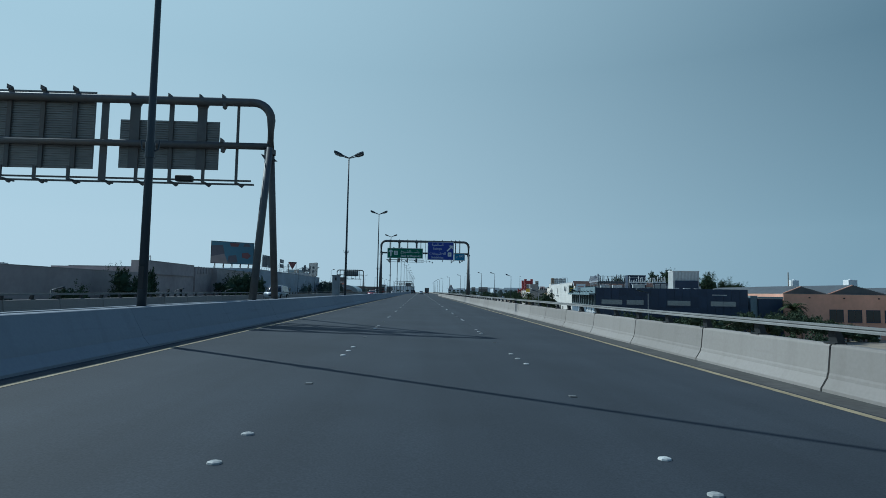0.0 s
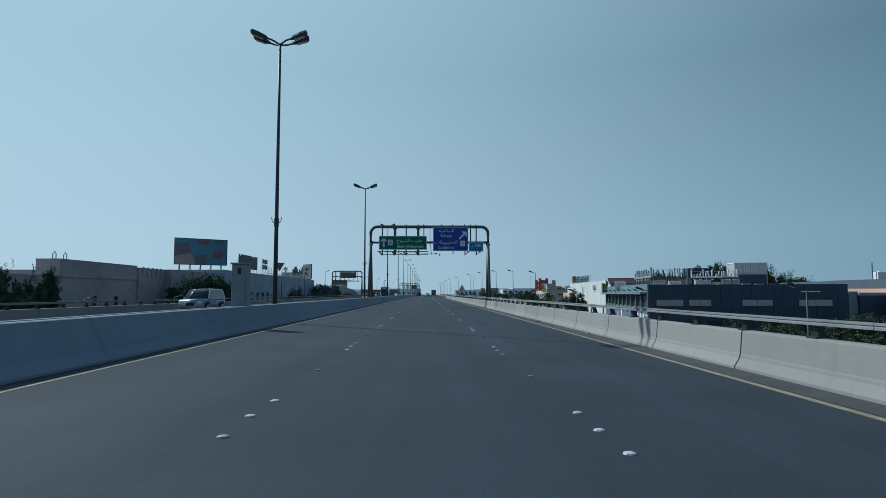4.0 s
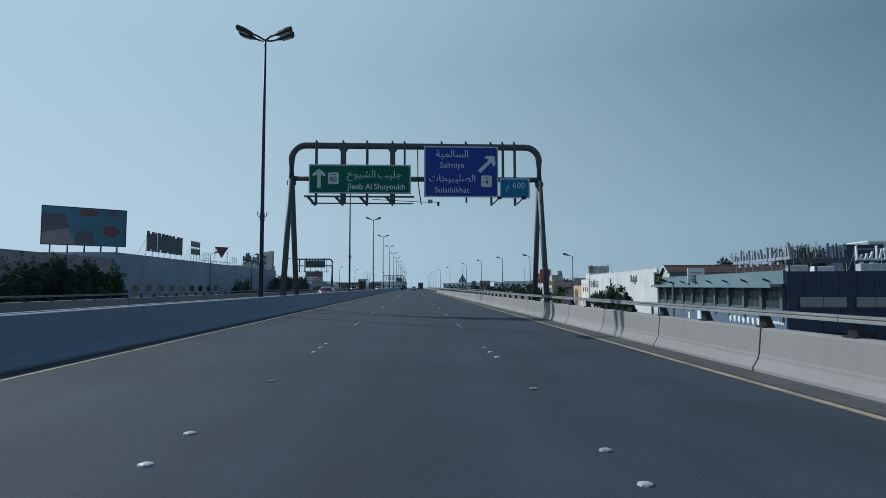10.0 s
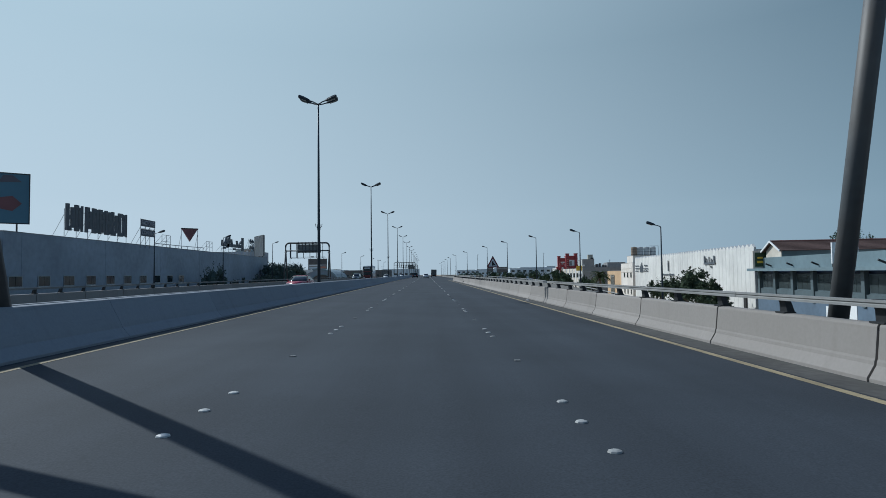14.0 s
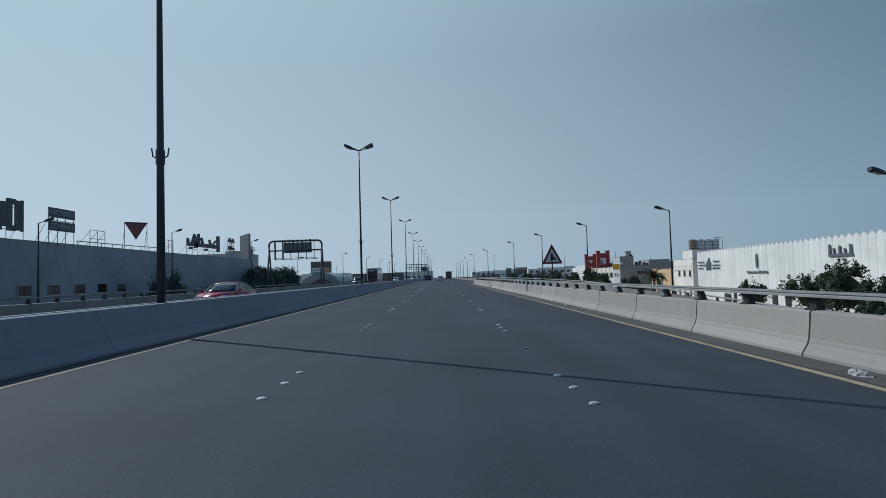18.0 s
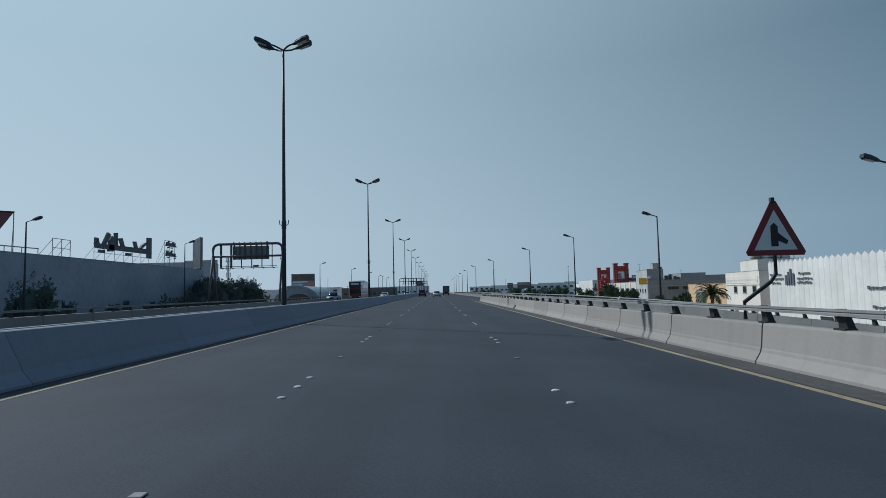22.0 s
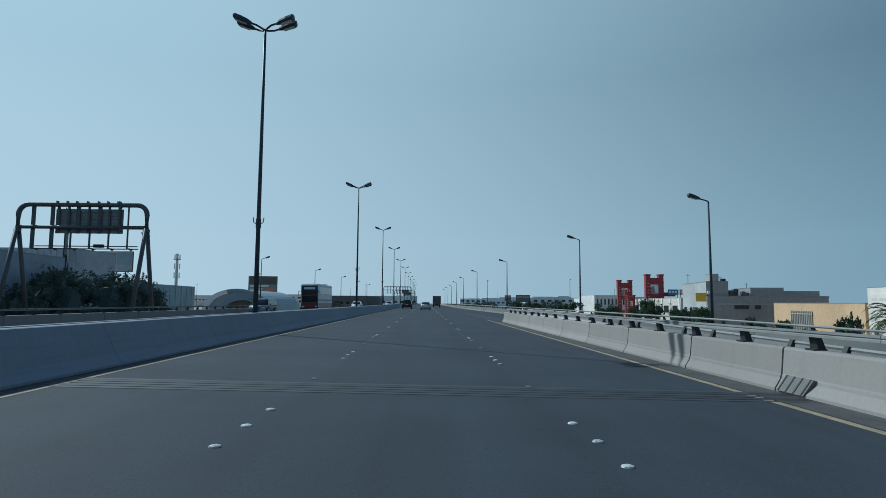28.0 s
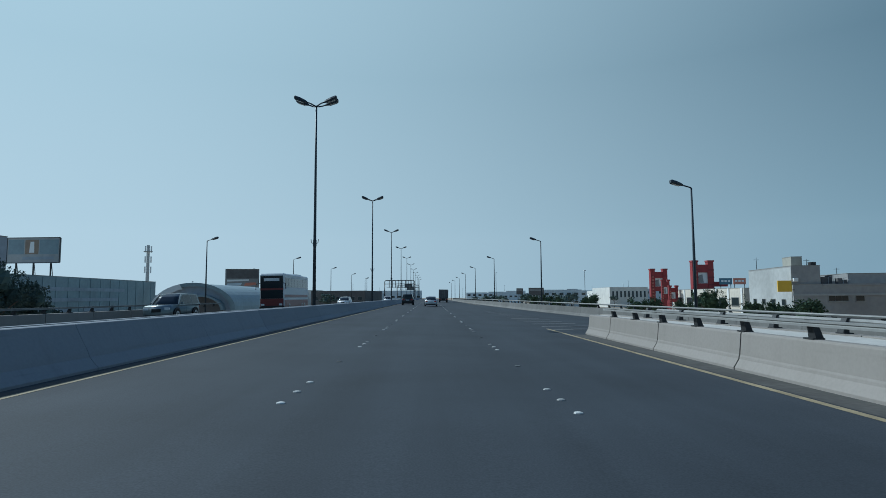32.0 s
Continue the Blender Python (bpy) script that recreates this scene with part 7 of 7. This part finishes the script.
def car(label, m, paint, L=4.8, W=1.84, H=1.46, kind="saloon"):
    """A car whose nose looks to -y."""
    c = thing("car", label, "car", m, group="cars on the road")
    h = W / 2
    if kind == "suv":
        belt, prof = H * 0.60, [(-0.5, 0.16), (-0.5, 0.36), (-0.485, 0.50), (-0.44, 0.565), (-0.25, 0.60), (0.44, 0.605), (0.49, 0.58), (0.5, 0.40), (0.5, 0.18), (0.46, 0.13), (-0.46, 0.13)]
        base, roof = (-0.25, 0.485), (-0.10, 0.45)
    elif kind == "coupe":
        belt, prof = H * 0.63, [(-0.5, 0.20), (-0.5, 0.34), (-0.48, 0.46), (-0.40, 0.56), (-0.20, 0.635), (0.30, 0.66), (0.47, 0.66), (0.5, 0.56), (0.5, 0.24), (0.46, 0.14), (-0.46, 0.13)]
        base, roof = (-0.23, 0.43), (-0.03, 0.17)
    else:
        belt, prof = H * 0.61, [(-0.5, 0.19), (-0.5, 0.36), (-0.48, 0.48), (-0.42, 0.55), (-0.22, 0.61), (0.33, 0.63), (0.47, 0.64), (0.5, 0.55), (0.5, 0.24), (0.46, 0.14), (-0.46, 0.13)]
        base, roof = (-0.24, 0.41), (-0.06, 0.24)
    body = part("body", shell([(y * L, z * H) for y, z in prof], h, 0.14, L), paint, c, smooth=True)
    cabin(c, paint, L, h, H, belt - 0.03, base, roof, TRIM if kind == "coupe" else paint)
    for s in (-1, 1):
        part("mirror", B((s * h * 0.96 - 0.0 if s > 0 else s * h * 0.96 - 0.16, base[0] * L + 0.25, belt + 0.0, s * h * 0.96 + 0.16 if s > 0 else s * h * 0.96, base[0] * L + 0.36, belt + 0.14), bevel=0.02), paint, c)
        x0, x1 = sorted((s * h * 0.52, s * h * 0.86))
        part("headlight", B((x0, -L * 0.5 + 0.02, H * 0.40, x1, -L * 0.5 + 0.2, H * 0.49), bevel=0.02), HEADLIGHT, body)
        part("tail_light", B((x0, L * 0.5 - 0.16, H * 0.44, x1, L * 0.5 + 0.012, H * 0.56), bevel=0.02), TAIL, body)
        for yy in (-0.31, 0.30):
            part("wheel_arch", T([(s * (h - 0.04), 0, 0), (s * (h + 0.004), 0, 0)], H * 0.27, 18), TRIM, body, m=pose(0, yy * L, H * 0.225))
            wheel(c, s * (h + 0.008), yy * L, H * 0.225, 0.21)
        part("door_line", B((s * h - 0.004, -0.02 * L, H * 0.2, s * h + 0.004, -0.02 * L + 0.02, H * 0.58)), TRIM, body)
    part("grille", B((-h * 0.3, -L * 0.5 - 0.006, H * 0.33, h * 0.3, -L * 0.5 + 0.05, H * 0.45)), TRIM, body)
    part("intake", B((-h * 0.7, -L * 0.5 - 0.004, H * 0.16, h * 0.7, -L * 0.5 + 0.05, H * 0.23)), TRIM, body)
    part("rear_bumper", B((-h * 0.8, L * 0.5 - 0.1, H * 0.16, h * 0.8, L * 0.5 + 0.02, H * 0.27), bevel=0.02), TRIM, body)
    part("number_plate", B((-0.26, L * 0.5 + 0.0, H * 0.42, 0.26, L * 0.5 + 0.025, H * 0.42 + 0.12)), BADGE, body)
    return c


def coach(label, m):
    c = thing("coach", label, "bus", m)
    W, L, H = 2.55, 12.0, 4.0
    h = W / 2
    part("body", B((-h, -L / 2, 0.42, h, L / 2, H), bevel=0.12), BADGE, c, "white painted sides", smooth=False)
    part("front_panel", B((-h + 0.06, -L / 2 - 0.02, 0.45, h - 0.06, -L / 2 + 0.1, 1.35), bevel=0.02), COACH_RED, c, "red front panel")
    part("lower_windscreen", B((-h + 0.1, -L / 2 - 0.03, 1.36, h - 0.1, -L / 2 + 0.1, 2.25)), CAR_GLASS, c)
    part("upper_windscreen", B((-h + 0.1, -L / 2 - 0.03, 2.45, h - 0.1, -L / 2 + 0.1, 3.75)), CAR_GLASS, c)
    part("destination_board", B((-0.8, -L / 2 - 0.045, 3.2, 0.8, -L / 2 - 0.03, 3.5)), BADGE, c)
    part("screen_band", B((-h + 0.08, -L / 2 - 0.025, 2.25, h - 0.08, -L / 2 + 0.1, 2.45)), COACH_RED, c)
    part("bumper", B((-h, -L / 2 - 0.1, 0.3, h, -L / 2 + 0.2, 0.6), bevel=0.04), TRIM, c)
    for s in (-1, 1):
        x0, x1 = sorted((s * h, s * (h + 0.012)))
        for k in range(8):
            y = -L / 2 + 0.5 + 1.4 * k
            part("side_window", B((x0, y, 2.55, x1, y + 1.3, 3.55)), CAR_GLASS, c)
        part("side_stripe", B((x0, -L / 2 + 0.2, 1.45, x1, L / 2 - 0.3, 1.75)), COACH_RED, c)
        part("skirt", B((x0, -L / 2 + 0.2, 0.45, x1, L / 2 - 0.2, 1.2)), COACH_RED, c)
        xa, xb = sorted((s * h * 0.6, s * h * 0.86))
        part("headlight", B((xa, -L / 2 - 0.115, 0.62, xb, -L / 2, 0.82), bevel=0.02), HEADLIGHT, c)
        part("mirror_arm", T([(s * h * 0.9, -L / 2, 3.0), (s * (h + 0.25), -L / 2 - 0.35, 2.9), (s * (h + 0.28), -L / 2 - 0.35, 2.3)], 0.04, 6), TRIM, c)
        for yy in (-L / 2 + 2.4, L / 2 - 3.4, L / 2 - 2.1):
            wheel(c, s * (h + 0.01), yy, 0.5, 0.3)
    part("roof_unit", B((-0.9, 1.0, H, 0.9, 4.0, H + 0.18), bevel=0.04), BADGE, c)
    return c


def box_truck(label, m, body):
    """A goods truck whose cab looks to -y."""
    c = thing("truck", label, "truck", m)
    h, L = 1.2, 7.6
    part("cargo_box", B((-h, -L / 2 + 2.0, 1.0, h, L / 2, 3.35), bevel=0.03), body, c)
    part("chassis", B((-0.45, -L / 2 + 0.4, 0.62, 0.45, L / 2 - 0.1, 1.0)), TRIM, c)
    part("cab", shell([(-L / 2, 0.5), (-L / 2, 1.5), (-L / 2 + 0.28, 2.45), (-L / 2 + 1.75, 2.5), (-L / 2 + 1.8, 0.5)], 1.05, 0.0, L), PAINT_WHITE, c)
    part("windscreen", slab([(-0.9, 1.55), (0.9, 1.55), (0.82, 2.35), (-0.82, 2.35)], -0.03, 0.0), CAR_GLASS, c, m=pose(0, -L / 2 - 0.0, 0, 0) @ pose(0, 0.1, 0, 0))
    for s in (-1, 1):
        x0, x1 = sorted((s * 0.02, s * (h - 0.08)))
        part("rear_door", B((x0, L / 2, 1.08, x1, L / 2 + 0.03, 3.28)), body, c)
        part("lock_bar", T([(s * 0.18, L / 2 + 0.05, 1.1), (s * 0.18, L / 2 + 0.05, 3.25)], 0.02, 6), GALV, c)
        xa, xb = sorted((s * 0.75, s * 1.1))
        part("tail_light", B((xa, L / 2 - 0.05, 0.72, xb, L / 2 + 0.03, 0.9)), TAIL, c)
        for yy in (-L / 2 + 1.0, L / 2 - 1.7):
            wheel(c, s * 1.1, yy, 0.46, 0.28)
    part("rear_bumper", B((-1.1, L / 2 - 0.05, 0.45, 1.1, L / 2 + 0.05, 0.6)), TRIM, c)
    part("mudflap", B((-1.05, L / 2 - 0.9, 0.25, -0.7, L / 2 - 0.87, 0.9)), TRIM, c)
    part("mudflap", B((0.7, L / 2 - 0.9, 0.25, 1.05, L / 2 - 0.87, 0.9)), TRIM, c)
    return c


def on_road(x, y, rz=0.0):
    return pose(x, y, road_z(x) + 0.006, 0, math.degrees(math.atan(CROSS)) * (1 if x > MED else -1), 0) @ pose(0, 0, 0, 0, 0, rz)


car("silver off-road car with dark glass on the opposite carriageway", on_road(-16.6, 66.0), PAINT_SILVER, 4.7, 1.9, 1.78, "suv")
car("deep red low coupe on the opposite carriageway", on_road(-11.6, 136.0), PAINT_RED, 4.8, 1.9, 1.34, "coupe")
car("grey-green off-road car ahead of the coach", on_road(-17.0, 224.5), PAINT_GREEN, 4.7, 1.9, 1.75, "suv")
coach("tall red and white coach with dark double windscreen", on_road(-16.6, 253.0))
car("white saloon car far along the opposite carriageway", on_road(-13.2, 276.0), PAINT_WHITE)
car("small white hatchback far along the opposite carriageway", on_road(-9.6, 318.0), PAINT_WHITE, 4.3, 1.78, 1.5, "suv")
car("dark off-road car driving away in the inner lane", on_road(-3.7, 283.0, 180), PAINT_DARK, 4.8, 1.92, 1.78, "suv")
car("white saloon car driving away in the middle lane", on_road(0.1, 272.0, 180), PAINT_WHITE)
box_truck("grey box truck driving away in the outer lane", on_road(3.5, 340.0, 180), SHED)

# a torn scrap of rubber lying by the barrier foot
bm = bmesh.new()
top, bot = [], []
for k in range(9):
    a = k * 0.698
    r = 0.075 + 0.025 * math.sin(3 * a)
    top.append(bm.verts.new((r * math.cos(a), 0.7 * r * math.sin(a), 0.035 + 0.02 * math.sin(2 * a))))
    bot.append(bm.verts.new((r * 1.1 * math.cos(a), 0.75 * r * math.sin(a), 0.0)))
for k in range(9):
    bm.faces.new((bot[k], bot[(k + 1) % 9], top[(k + 1) % 9], top[k]))
bm.faces.new(top)
bm.faces.new(bot[::-1])
solid("rubber_scrap", bm, TYRE, "torn black rubber scrap on the gutter beside the barrier", "debris", m=pose(5.79, 52.9, road_z(5.79) + 0.004))

# crumpled pale litter in the gutter
SCRAP = mat("dirty_plastic_scrap", (0.36, 0.36, 0.35), 0.7, grain=0.4, scale=20)


def litter(x, y, size, seed):
    r = random.Random(seed)
    o = thing("litter", "crumpled white plastic scrap in the gutter", "litter", pose(x, y, road_z(x) + 0.004, 0, 0, r.uniform(0, 180)), group="litter along the barrier")
    for k in range(3):
        bm = bmesh.new()
        cx, cy = r.uniform(-1, 1) * size * 0.6, r.uniform(-1, 1) * size * 0.6
        rings = []
        for f, h in ((1.0, 0.0), (0.75, 0.05), (0.3, 0.085)):
            rings.append([bm.verts.new((cx + size * f * r.uniform(0.55, 1.0) * math.cos(a * 0.785), cy + size * f * r.uniform(0.5, 0.9) * math.sin(a * 0.785), h * r.uniform(0.4, 1.0) if h else 0.0)) for a in range(8)])
        for a, b in zip(rings, rings[1:]):
            for i in range(8):
                bm.faces.new((a[i], a[(i + 1) % 8], b[(i + 1) % 8], b[i]))
        bm.faces.new(rings[-1])
        bm.faces.new(rings[0][::-1])
        part("scrap", bm, SCRAP, o)


for x, y, size in ((5.66, 111.8, 0.16), (5.74, 43.5, 0.1), (5.7, 129.9, 0.07), (5.78, 148.4, 0.08), (5.72, 190.6, 0.07)):
    litter(x, y, size, int(y))
